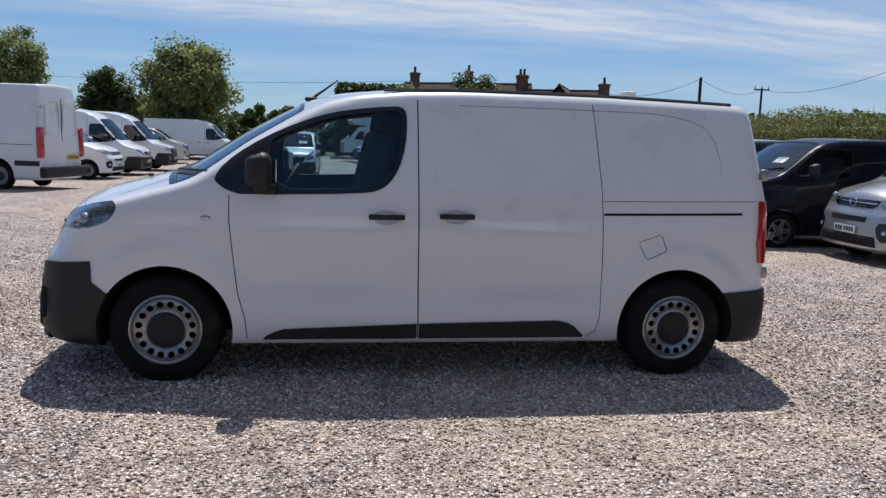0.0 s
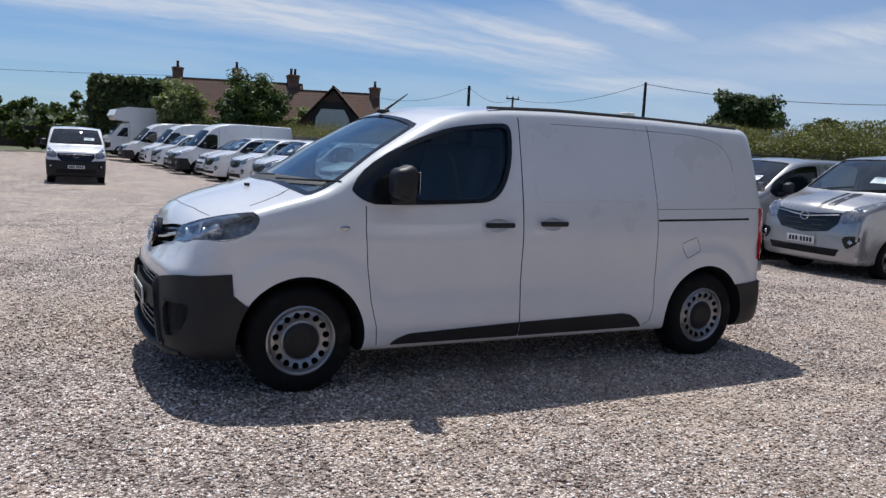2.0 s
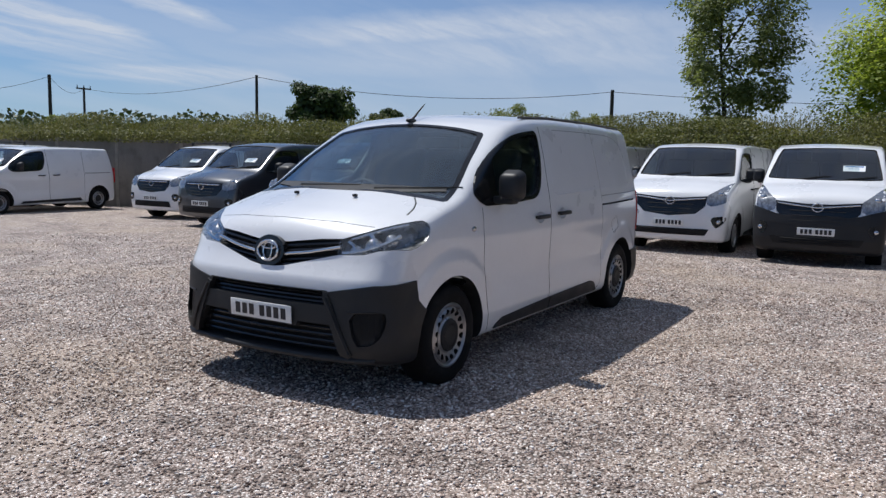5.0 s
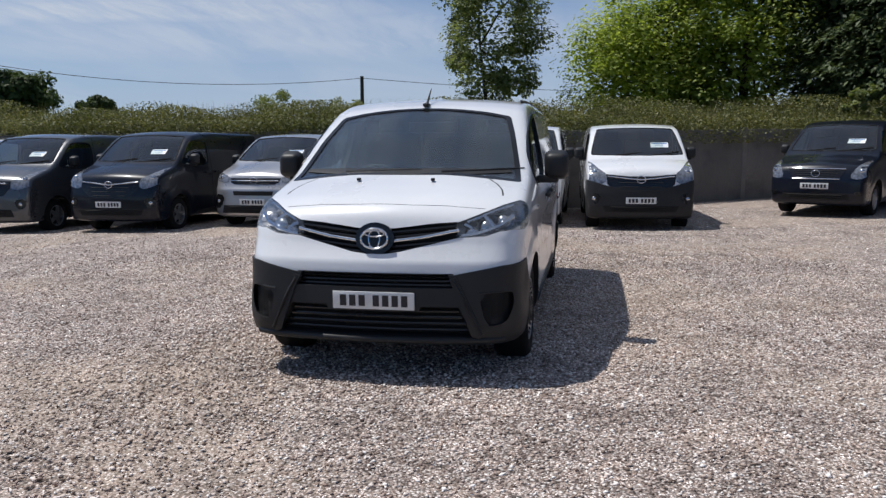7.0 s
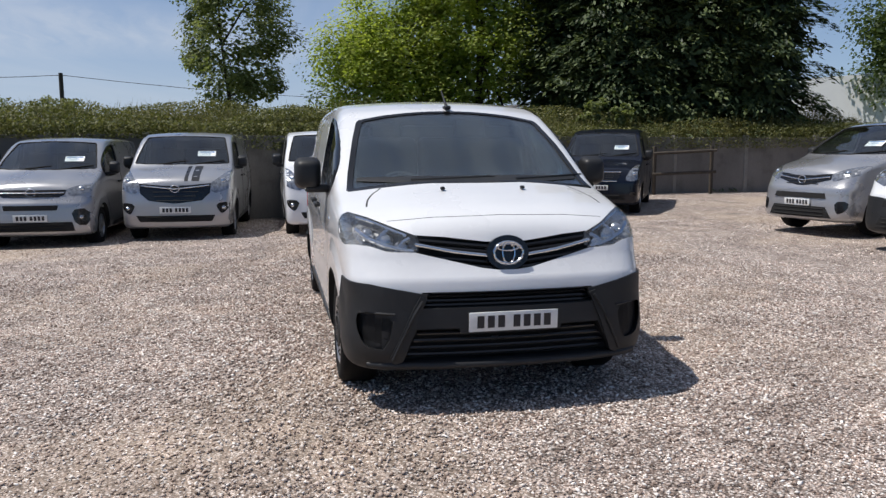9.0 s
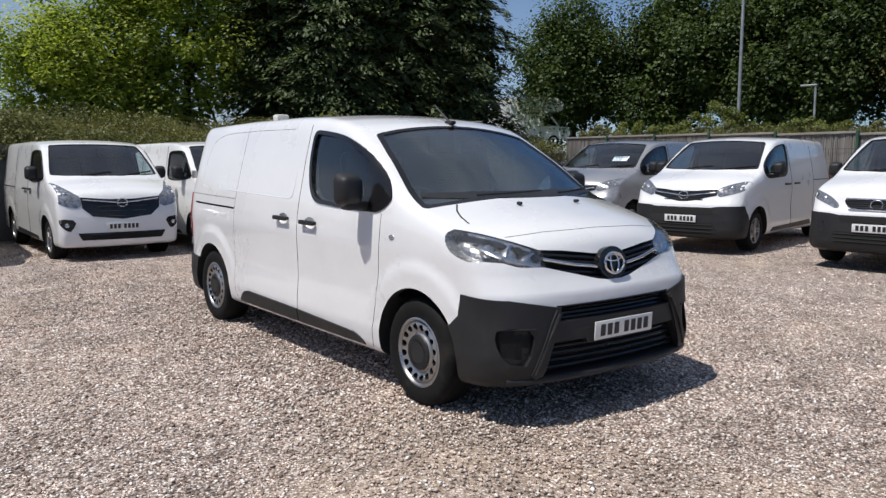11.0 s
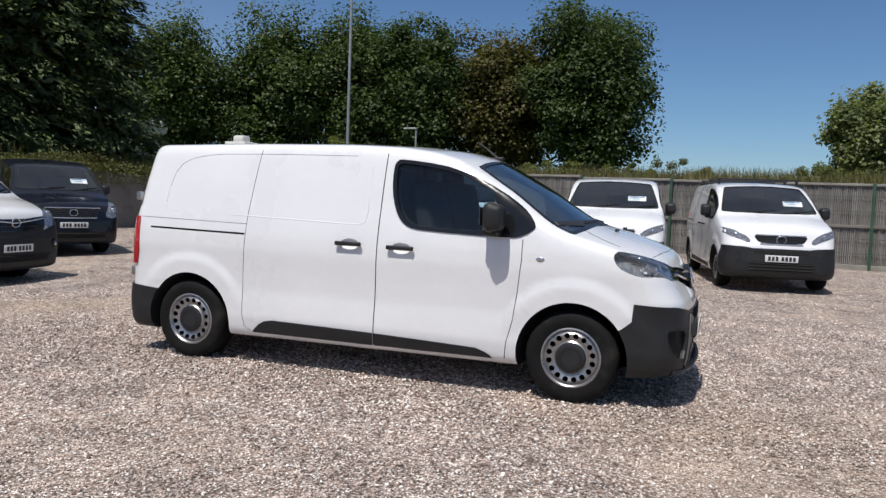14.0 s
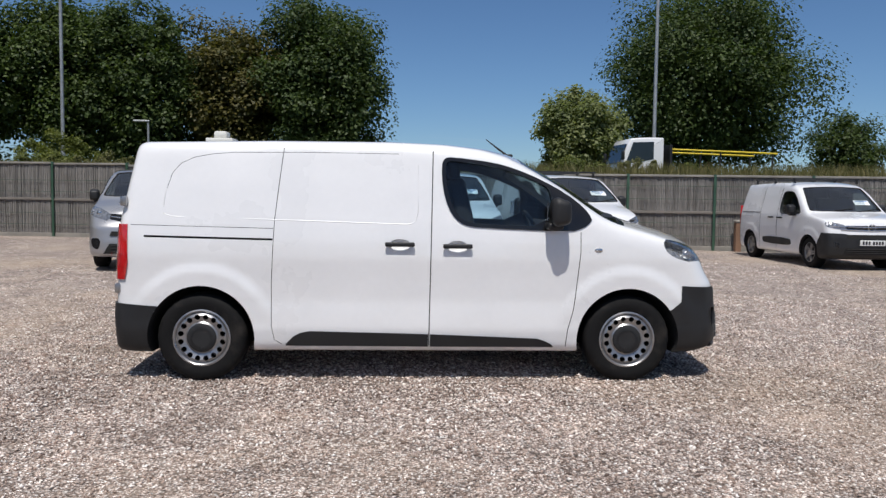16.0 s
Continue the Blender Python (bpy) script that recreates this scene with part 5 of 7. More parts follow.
def van_meshes(kind, style, bumper):
    """The meshes of one kind of parked van, made once."""
    key = (kind, style, bumper)
    if key in made:
        return made[key]
    B, scr, win, door, handles, mir, bonnet = KINDS[kind]
    S = STYLES[style]
    out = []
    bkey = ("body", kind)
    if bkey not in made:
        me = B.solid(80, 32, 34, mat=WHITE)
        c = bmesh.new()
        for wx in B.wheels:
            for s in (-1, 1):
                bmesh.ops.create_cone(c, cap_ends=True, segments=40, radius1=B.arch, radius2=B.arch, depth=0.75, matrix=Matrix.Translation((wx, s * 0.88, B.axle)) @ Matrix.Rotation(math.pi / 2, 4, "X"))
        me = cut(me, bm_mesh("wells", c, LINER))
        if kind != "tall":
            # the cab behind its windows
            back, x0 = door[0][0] + 0.12, B.wheels[0] + 0.02
            cab = B.solid(36, 22, 18, off=-0.055, extra=lambda x, y, z: np.maximum(np.maximum(x - back, 0.62 - z), x0 - x),
                          anchor=((x0 + 0.44, back - 0.2), (-0.4, 0.4), (0.9, 1.1)), mat=TRIM)
            me = cut(me, cab)
            me = cut(me, prism(smooth_poly(win, 1), 1, -1.3, 1.3, TRIM))
            me = cut(me, prism(smooth_poly(scr, 1), 0, B.lo + 0.3, B.face(0.0, scr[7][1]) + 0.16, TRIM))
        made[bkey] = B.finish(me)
    out.append(("body", made[bkey], "", True))
    glazed = kind != "tall"
    out.append(("windscreen", B.skin(smooth_poly(scr, 1), 0, -0.006 if glazed else 0.014, mat=SCREEN if glazed else DARKGLASS, step=0.06, thick=0.03, rim=not glazed), "clear windscreen" if glazed else "dark windscreen", False))
    bm = bmesh.new()
    ring = smooth_poly(scr, 1)
    tube(bm, [on_front(B, y, z, -0.002) for y, z in ring + ring[:1]], 0.013, 6)
    out.append(("screen_seal", bm_mesh("screen_seal", bm, LINER, 50), "", False))
    if glazed:
        xb, zb = door[0][0] + 0.12, scr[2][1]
        for y, w in ((0.40, 0.5), (-0.30, 0.86)):
            st = seat_mesh(w)
            st.transform(Matrix.Translation((xb - 0.62, y, zb - 0.54)))
            out.append(("seat", st, "dark grey fabric seat", False))
        bm = bmesh.new()
        box(bm, (B.wheels[0] + 0.31, 0, zb - 0.19), (0.50, 1.56, 0.20), Matrix.Rotation(radians(-10), 4, "Y"), bevel=0.06, seg=3)
        box(bm, (B.wheels[0] + 0.34, 0.36, zb - 0.09), (0.34, 0.36, 0.10), bevel=0.04, seg=3)
        out.append(("dashboard", bm_mesh("dashboard", bm, TRIM, 45), "dark dashboard", False))
        bm = bmesh.new()
        wm = Matrix.Translation((B.wheels[0] + 0.66, 0.38, zb - 0.14)) @ Matrix.Rotation(radians(-62), 4, "Y")
        tube(bm, [wm @ Vector((0.185 * math.cos(2 * math.pi * q / 20), 0.185 * math.sin(2 * math.pi * q / 20), 0)) for q in range(21)], 0.015, 6)
        out.append(("steering_wheel", bm_mesh("steering_wheel", bm, TRIM, 60), "", False))
    for s in (-1, 1):
        ring = smooth_poly(win, 1)
        out.append(("side_window", B.skin(ring, 1, -0.008 if glazed else 0.012, s, TINT if glazed else DARKGLASS, step=0.06, thick=0.03, rim=not glazed), "tinted side window" if glazed else "dark side window", False))
        bm = bmesh.new()
        tube(bm, [(x, s * (B.side(x, z) - 0.001), z) for x, z in ring + ring[:1]], 0.012, 6)
        out.append(("window_seal", bm_mesh("window_seal", bm, LINER, 50), "", False))
        lp = S["lamp"] if s > 0 else mirrored(S["lamp"])
        out.append(("headlight", B.skin(smooth_poly(lp, 1), 0, 0.006, mat=LAMP_FAR, step=0.05), "clear headlight", False))
        c = on_front(B, s * sum(p[0] for p in S["lamp"]) / len(S["lamp"]), sum(p[1] for p in S["lamp"]) / len(S["lamp"]), 0.0)
        bm = bmesh.new()
        bmesh.ops.create_uvsphere(bm, u_segments=12, v_segments=8, radius=0.052, matrix=Matrix.Translation(c + Vector((0.028, 0, 0))))
        out.append(("reflector", bm_mesh("reflector", bm, LAMPIN, 60), "", False))
        fg = S["fog"] if s > 0 else mirrored(S["fog"])
        out.append(("fog_lamp_recess", B.skin(smooth_poly(fg, 1), 0, 0.012 if bumper != "painted" else 0.006, mat=GLOSSBLACK, step=0.06), "", False))
        c = on_front(B, s * sum(p[0] for p in S["fog"]) / len(S["fog"]), sum(p[1] for p in S["fog"]) / len(S["fog"]), 0.008)
        if style in ("griffin", "diamond", "oval"):
            bm = bmesh.new()
            bmesh.ops.create_uvsphere(bm, u_segments=12, v_segments=8, radius=0.04, matrix=Matrix.Translation(c + Vector((0.018, 0, 0))))
            out.append(("fog_lamp", bm_mesh("fog_lamp", bm, LAMPIN, 60), "", False))
        for hx, hz in handles:
            h = handle_mesh(s)
            h.transform(Matrix.Translation((hx, s * B.side(hx, hz), hz)))
            out.append(("door_handle", h, "black door handle", False))
        m = mirror_mesh(s)
        m.transform(Matrix.Translation((mir[0], s * (B.side(*mir) + 0.0), mir[1])))
        out.append(("door_mirror", m, "black door mirror", False))
        bm = bmesh.new()
        zs = np.linspace(door[0][1], door[-1][1], 18)
        xs = np.interp(-zs, [-d[1] for d in door], [d[0] for d in door])
        tube(bm, [(x, s * (B.side(x, z) + 0.0), z) for x, z in zip(xs, zs)], 0.005, 4)
        out.append(("shut_line", bm_mesh("shut_line", bm, GAP_CREASE), "", False))
        xr = B.wheels[1] - 0.52
        bm = bmesh.new()
        tube(bm, [(xr, s * B.side(xr, z), z) for z in np.linspace(0.3, B.zmax - 0.15, 16)], 0.004, 4)
        tube(bm, [(x, s * B.side(x, 1.10), 1.10) for x in np.linspace(xr + 0.02, B.hi - 0.25, 10)], 0.008, 4)
        out.append(("door_rail", bm_mesh("door_rail", bm, GAP_CREASE), "", False))
        if kind == "small":
            sill = B.skin(smooth_poly([(-0.62, 0.40), (0.60, 0.40), (0.70, 0.47), (0.66, 0.56), (-0.58, 0.56), (-0.68, 0.48)], 1), 1, 0.014, s, PLASTIC, step=0.06)
        else:
            sill = B.skin([(B.wheels[0] + 0.60, 0.28), (B.wheels[0] + 0.68, 0.34), (B.wheels[1] - 0.70, 0.38), (B.wheels[1] - 0.60, 0.29)], 1, 0.012, s, PLASTIC, step=0.15)
        out.append(("sill_moulding", sill, "black sill moulding", False))
        bm = bmesh.new()
        box(bm, (B.hi - 0.045, s * (B.side(B.hi - 0.10, 1.0) - 0.055), 1.02), (0.06, 0.10, 0.46), bevel=0.02)
        out.append(("tail_light", bm_mesh("tail_light", bm, RED, 40), "red tail light", False))
    out.append(("grille", B.skin(S["grille"], 0, 0.006, mat=GLOSSBLACK, step=0.06), "black grille", False))
    zlo, zhi = min(p[1] for p in S["grille"]), max(p[1] for p in S["grille"])
    for k in range(4):
        z = zlo + (zhi - zlo) * (k + 0.7) / 4.6
        hw = 0.30 + 0.14 * (z - zlo) / (zhi - zlo)
        bm = bmesh.new()
        tube(bm, [on_front(B, y, z, 0.008) for y in np.linspace(-hw, hw, 9)], 0.007, 4)
        out.append(("grille_slat", bm_mesh("grille_slat", bm, LINER), "", False))
    for bar in S["bars"]:
        out.append(("grille_bar", bm_mesh("grille_bar", bar_on_front(B, bar, 0.012, 0.010), CHROME, 50), "chrome grille bar", False))
    if bumper != "painted":
        out.append(("front_bumper", bumper_wrap(B, S["bump"], bumper == "high"), "black plastic front bumper", False))
    if S["intake"]:
        out.append(("upper_intake", B.skin(S["intake"], 0, 0.014, mat=LINER, step=0.08), "", False))
    out.append(("lower_intake", B.skin(S["low"], 0, 0.014, mat=LINER, step=0.08), "", False))
    for k in range(3):
        zl = [p[1] for p in S["low"]]
        z = min(zl) + (max(zl) - min(zl)) * (k + 0.6) / 3.2
        bm = bmesh.new()
        tube(bm, [on_front(B, y, z, 0.016) for y in np.linspace(-0.5, 0.5, 9)], 0.008, 4)
        out.append(("intake_slat", bm_mesh("intake_slat", bm, LINER), "", False))
    zc = {"toyota": 0.895, "oval": 0.935, "lion": 0.868, "griffin": 0.93, "diamond": 0.94, "slant": 0.84, "chevron": 0.85}[style]
    em = emblem_mesh(0.075, 0.062, 0.010, False)
    em.transform(Matrix.Translation(on_front(B, 0, zc, 0.022)))
    out.append(("badge", em, "plain chrome badge", False))
    for y0 in (0.40, -0.25):
        bm = bmesh.new()
        z = scr[2][1] + 0.014
        tube(bm, [on_front(B, y0 - d, z + d * 0.12, 0.014) for d in (0.0, 0.25, 0.5)], 0.009, 5)
        out.append(("wiper", bm_mesh("wiper", bm, LINER), "", False))
    made[key] = out
    return out


LAMP_FAR = surf("headlight_lens", (0.30, 0.31, 0.33), rough=0.08, metal=0.55, vary=0.5, scale=22, fine=60, coat=1.0)


def parked(kind, style, paint_mat, axle_at, yaw, label, bumper="black", alloy=False, card=True, plate=None, rack=False, cat="van"):
    """A parked van whose front axle stands at axle_at; at yaw 0 its front looks towards -x."""
    B, scr = KINDS[kind][:2]
    S = STYLES[style]
    van = tagged(empty("parked_van"), label, cat)
    for nm, me, lb, paints in van_meshes(kind, style, bumper):
        ob = part(nm, me, parent=van, label=lb)
        if nm in ("windscreen", "side_window"):
            ob.visible_shadow = False
        if paints and paint_mat is not WHITE:
            ob.material_slots[0].link = "OBJECT"
            ob.material_slots[0].material = paint_mat
    add_plate(van, B.face(0, S["plate"]) - (0.03 if bumper != "painted" else 0.02), 0, S["plate"], 3)
    if card:
        y, z = -0.42, scr[0][1] + (scr[5][1] - scr[0][1]) * 0.36
        c = part("price_card", CARD_ME, parent=van, label="white price card behind the windscreen")
        g = B.grad(np.array([[B.face(y, z), y, z]]))[0]
        c.matrix_basis = Matrix.Translation(on_front(B, y, z, -0.022 if kind != "tall" else 0.018)) @ Matrix.Rotation(math.asin(g[2]), 4, "Y")
        part("card_bars", CARDBAR, parent=c)
    add_wheels(van, B, WHEEL_ALLOY if alloy else WHEEL_STEEL)
    if rack:
        for x in (-0.35, 0.55, 1.5):
            bm = bmesh.new()
            box(bm, (x, 0, B.zmax + 0.05), (0.05, 1.5, 0.03), bevel=0.008)
            for s in (-1, 1):
                box(bm, (x, s * 0.70, B.zmax + 0.005), (0.06, 0.04, 0.12), bevel=0.008)
            part("roof_bar", bm, PLASTIC, van, smooth=40)
    a = radians(yaw)
    h = -B.wheels[0]
    cx, cy = axle_at[0] + math.cos(a) * h, axle_at[1] + math.sin(a) * h
    van.matrix_basis = pose(cx, cy, float(fall(cx, cy)), 0, 0, yaw)
    return van


# east row, fronts towards the yard
parked("trafic", "diamond", GREY, (6.75, 10.0), 0, "metallic grey panel van with alloy wheels, in the parked row", "painted", True)
parked("trafic", "griffin", DARK, (7.0, 7.5), 0, "dark blue panel van with chrome grille bar, in the parked row", "painted", True)
parked("k0", "oval", SILVER, (8.0, 5.12), -2, "silver panel van with black lower bumper, in the parked row", "painted", True)
striped = parked("trafic", "griffin", SILVER, (8.5, 2.9), -3, "silver panel van with black bonnet stripes, in the parked row", "painted", True)
for y0, y1 in ((-0.21, -0.15), (-0.40, -0.27)):
    part("bonnet_stripe", TRAFIC.skin([(y0, 1.06), (y1, 1.06), (y1, 1.305), (y0, 1.305)], 0, 0.006, mat=STRIPE, step=0.05, thick=0.012), parent=striped, label="black vinyl stripe")
parked("trafic", "griffin", WHITE, (8.25, 0.16), 0, "white panel van with painted bumper, in the parked row", "painted", True, card=False)
parked("trafic", "griffin", WHITE, (7.95, -2.12), 2.5, "white panel van with high black bumper, in the parked row", "high")
parked("iload", "slant", DARK, (10.19, -6.05), -30, "dark blue van with slanted headlights beside the concrete wall", "painted", True)
# south row, in front of the fence
parked("k0", "toyota", SILVER, (4.95, -8.0), -80, "silver panel van with black lower grille, before the fence", "painted", True)
parked("k0", "toyota", WHITE, (2.3, -7.8), -79, "white panel van with black bumper, parked before the fence", card=False, alloy=True)
parked("k0", "lion", WHITE, (-0.72, -7.85), -84, "white panel van with black grille and bumper, before the fence")
parked("k0", "lion", WHITE, (-3.40, -8.4), -80, "white panel van with black bumper and roof bars, before the fence", rack=True)
parked("small", "chevron", WHITE, (-9.15, -9.1), -90, "small white van with roof bars, parked before the fence", rack=True, alloy=True)
# north
parked("trafic", "diamond", WHITE, (-2.05, 25.0), 88, "white panel van with black bumper standing out in the yard", "black")
parked("trafic", "diamond", WHITE, (8.0, 13.3), 3, "white panel van with roof bars, in the parked row", "painted", rack=True)
parked("k0", "oval", WHITE, (5.6, 18.6), 7, "white panel van with black bumper, in the long row")
for i, (k, st, x, y, bp) in enumerate((("trafic", "griffin", 5.1, 21.0, "painted"), ("trafic", "griffin", 4.8, 23.5, "painted"), ("trafic", "diamond", 4.5, 26.1, "painted"), ("trafic", "griffin", 4.0, 28.8, "painted"),
                                       ("k0", "oval", 4.0, 31.5, "painted"), ("tall", "diamond", 3.4, 34.3, "black"), ("k0", "toyota", 3.3, 37.1, "painted"), ("trafic", "griffin", 3.1, 39.8, "painted"),
                                       ("tall", "lion", 3.0, 43.2, "painted"), ("tall", "diamond", 2.2, 47.5, "black"))):
    tagged(parked(k, st, WHITE, (x, y), 7, "white van in the long row of parked vans", bp, rack=i == 0), group="long row of parked vans")
# west side
tallest = parked("tall", "oval", WHITE, (-12.87, 19.74), -17, "tall white van with its rear doors towards the yard", "black", card=False)
for s in (-1, 1):
    part("side_moulding", TALL.skin([(-1.2, 0.60), (1.10, 0.60), (1.10, 0.72), (-1.2, 0.72)], 1, 0.012, s, PLASTIC, step=0.2), parent=tallest, label="black side moulding")
    part("side_moulding", TALL.skin([(2.22, 0.60), (2.95, 0.60), (2.95, 0.72), (2.22, 0.72)], 1, 0.012, s, PLASTIC, step=0.2), parent=tallest, label="black side moulding")
    bm = bmesh.new()
    box(bm, (2.97, s * 0.905, 1.16), (0.16, 0.17, 0.72), bevel=0.03)
    part("rear_light", bm, RED, tallest, "tall red rear light", smooth=40)
    for hz in (0.9, 1.5, 2.0):
        bm = bmesh.new()
        box(bm, (2.99 - 0.02 * (hz > 1.8), s * 0.80, hz), (0.08, 0.10, 0.05), bevel=0.01)
        part("door_hinge", bm, CREAM, tallest, smooth=40)
    bm = bmesh.new()
    tube(bm, [(2.985, s * y, z) for y, z in ((0.10, 1.35), (0.70, 1.35), (0.68, 2.05), (0.62, 2.12), (0.14, 2.12), (0.10, 2.05), (0.10, 1.35))], 0.014, 6)
    part("pressed_bead", bm, CREAM, tallest, smooth=60)
bm = bmesh.new()
box(bm, (3.01, 0, 1.35), (0.02, 0.012, 1.70))
part("shut_line", bm, GAP_CREASE, tallest)
bm = bmesh.new()
box(bm, (3.05, 0, 0.45), (0.20, 1.96, 0.26), bevel=0.05, seg=3)
part("rear_bumper", bm, PLASTIC, tallest, "black plastic rear step bumper", smooth=45)
add_plate(tallest, 3.055, 0.45, 0.80, 0, True, True)
tallest.matrix_basis = tallest.matrix_basis @ Matrix.Diagonal((1, 1, 1.17, 1))
for k, st, x, y, yaw, bp in (("k0", "oval", -9.0, 24.5, 176, "painted"), ("tall", "lion", -8.9, 27.5, 178, "black"), ("tall", "diamond", -8.6, 31.5, 178, "black"), ("tall", "diamond", -7.4, 47.0, 178, "painted")):
    tagged(parked(k, st, WHITE, (x, y), yaw, "white van parked on the far side of the yard", bp), group="vans on the far side")
parked("trafic", "griffin", CREAM, (-9.3, 40.0), 184, "greyish white panel van seen side on across the yard", "painted", card=False)


# ---- ground ----
def gravel_material():
    m, N, L, p = nodes_of("gravel")
    t = N.new("ShaderNodeTexCoord")
    big, mid, heap = noise_at(N, L, 0.30, 6), noise_at(N, L, 1.7, 6, rough=0.62), noise_at(N, L, 11.0, 8, rough=0.80)
    wob = noise_at(N, L, 60.0, 2)
    shift = blend(N, L, 0.010, t.outputs["Object"], wob.outputs["Color"], "ADD")
    tones, depth = [], []
    for scale in (58.0, 96.0):
        vor = N.new("ShaderNodeTexVoronoi")
        vor.inputs["Scale"].default_value = scale
        L.new(shift, vor.inputs["Vector"])
        sepc = N.new("ShaderNodeSeparateColor")
        L.new(vor.outputs["Color"], sepc.inputs[0])
        tone = ramp_of(N, L, sepc.outputs[0], ((0.0, (0.10, 0.075, 0.065)), (0.28, (0.27, 0.205, 0.175)), (0.55, (0.45, 0.37, 0.33)), (0.78, (0.64, 0.565, 0.525)), (0.9, (0.83, 0.79, 0.765)), (1.0, (0.93, 0.92, 0.91))))
        # shade between the stones, put into the colour towards each cell's edge
        gap_shade = ramp_of(N, L, vor.outputs["Distance"], ((0.30, (1, 1, 1)), (0.70, (0.15, 0.14, 0.13))))
        tones.append(blend(N, L, 1.0, tone, gap_shade, "MULTIPLY"))
        depth.append(vor)
    pick = ramp_of(N, L, heap.outputs["Fac"], ((0.44, (0, 0, 0)), (0.56, (1, 1, 1))))
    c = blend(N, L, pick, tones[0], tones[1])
    c = blend(N, L, 1.0, c, ramp_of(N, L, heap.outputs["Fac"], ((0.32, (0.52, 0.50, 0.48)), (0.5, (1.18, 1.17, 1.16)), (0.66, (2.0, 1.97, 1.94)))), "MULTIPLY")
    c = blend(N, L, 1.0, c, ramp_of(N, L, mid.outputs["Fac"], ((0.30, (0.74, 0.70, 0.67)), (0.5, (1.08, 1.06, 1.04)), (0.7, (1.36, 1.33, 1.30)))), "MULTIPLY")
    # worn earthy places between the stones
    both = N.new("ShaderNodeMath")
    both.operation = "ADD"
    L.new(big.outputs["Fac"], both.inputs[0])
    scaled = N.new("ShaderNodeMath")
    scaled.operation = "MULTIPLY"
    scaled.inputs[1].default_value = 0.45
    L.new(mid.outputs["Fac"], scaled.inputs[0])
    L.new(scaled.outputs[0], both.inputs[1])
    earth = ramp_of(N, L, both.outputs[0], ((0.70, (0, 0, 0)), (0.95, (0.6, 0.6, 0.6))))
    c = blend(N, L, earth, c, blend(N, L, 1.0, (0.47, 0.375, 0.285), ramp_of(N, L, heap.outputs["Fac"], ((0.3, (0.72, 0.70, 0.68)), (0.7, (1.2, 1.18, 1.15)))), "MULTIPLY"))
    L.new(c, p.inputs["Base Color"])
    p.inputs["Roughness"].default_value = 0.8
    bn = N.new("ShaderNodeBump")
    bn.invert = True
    bn.inputs["Strength"].default_value, bn.inputs["Distance"].default_value = 1.0, 0.010
    L.new(depth[0].outputs["Distance"], bn.inputs["Height"])
    L.new(bn.outputs[0], p.inputs["Normal"])
    return m


GRAVEL = gravel_material()
GRASS = surf("meadow_grass", (0.085, 0.10, 0.032), rough=0.9, vary=0.35, scale=0.05, fine=1.5, dirt=(0.16, 0.15, 0.06), dscale=0.12, damt=0.7)


def sheet(name, outline, z, mat, label, kind="structure"):
    bm = bmesh.new()
    bm.faces.new([bm.verts.new((x, y, z)) for x, y in outline])
    bmesh.ops.triangulate(bm, faces=bm.faces)
    ob = new(name, bm_mesh(name, bm, mat))
    return tagged(ob, label, name, kind=kind)


sheet("ground", [(2500 * math.cos(2 * math.pi * k / 48), 2500 * math.sin(2 * math.pi * k / 48)) for k in range(48)], -0.45, GRASS, "rough grassland reaching to the horizon")
YARD = [(-40, -16), (-30, -6.2), (-8.1, -14.0), (14.6, -22.0), (20, -18), (16.4, -11), (15.0, -5.2), (12.4, 0), (11.9, 6), (11.4, 14), (10.2, 22), (8.0, 45), (6.5, 66), (-40, 66)]
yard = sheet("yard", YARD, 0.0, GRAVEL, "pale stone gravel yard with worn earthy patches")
bm = bmesh.new()
bm.faces.new([bm.verts.new((x, y, 0)) for x, y in YARD])
for k in range(-9, 33):
    for at, way in (((2.0 * k, 0, 0), (1, 0, 0)), ((0, 2.0 * k, 0), (0, 1, 0))):
        bmesh.ops.bisect_plane(bm, geom=bm.verts[:] + bm.edges[:] + bm.faces[:], plane_co=at, plane_no=way)
for v in bm.verts:
    v.co.z = fall(v.co.x, v.co.y)
bmesh.ops.triangulate(bm, faces=bm.faces)
for f in bm.faces:
    f.smooth = True
bmesh.ops.recalc_face_normals(bm, faces=bm.faces)
bm.to_mesh(yard.data)
bm.free()


# ---- plants ----
def leaf_material(name, dark, light, trans=0.35):
    m, N, L, p = nodes_of(name)
    g = N.new("ShaderNodeNewGeometry")
    big = noise_at(N, L, 0.45, 3)
    c = ramp_of(N, L, g.outputs["Random Per Island"], ((0.0, dark), (0.6, tuple((a + b) / 2 for a, b in zip(dark, light))), (1.0, light)))
    c = blend(N, L, 1.0, c, ramp_of(N, L, big.outputs["Fac"], ((0.3, (0.72, 0.76, 0.7)), (0.7, (1.12, 1.05, 1.0)))), "MULTIPLY")
    L.new(c, p.inputs["Base Color"])
    p.inputs["Roughness"].default_value = 0.55
    p.inputs["Specular IOR Level"].default_value = 0.35
    tr = N.new("ShaderNodeBsdfTranslucent")
    L.new(blend(N, L, 1.0, c, (1.0, 1.05, 0.55), "MULTIPLY"), tr.inputs["Color"])
    mx = N.new("ShaderNodeMixShader")
    mx.inputs[0].default_value = trans
    L.new(p.outputs[0], mx.inputs[1])
    L.new(tr.outputs[0], mx.inputs[2])
    L.new(mx.outputs[0], N["Material Output"].inputs["Surface"])
    return m


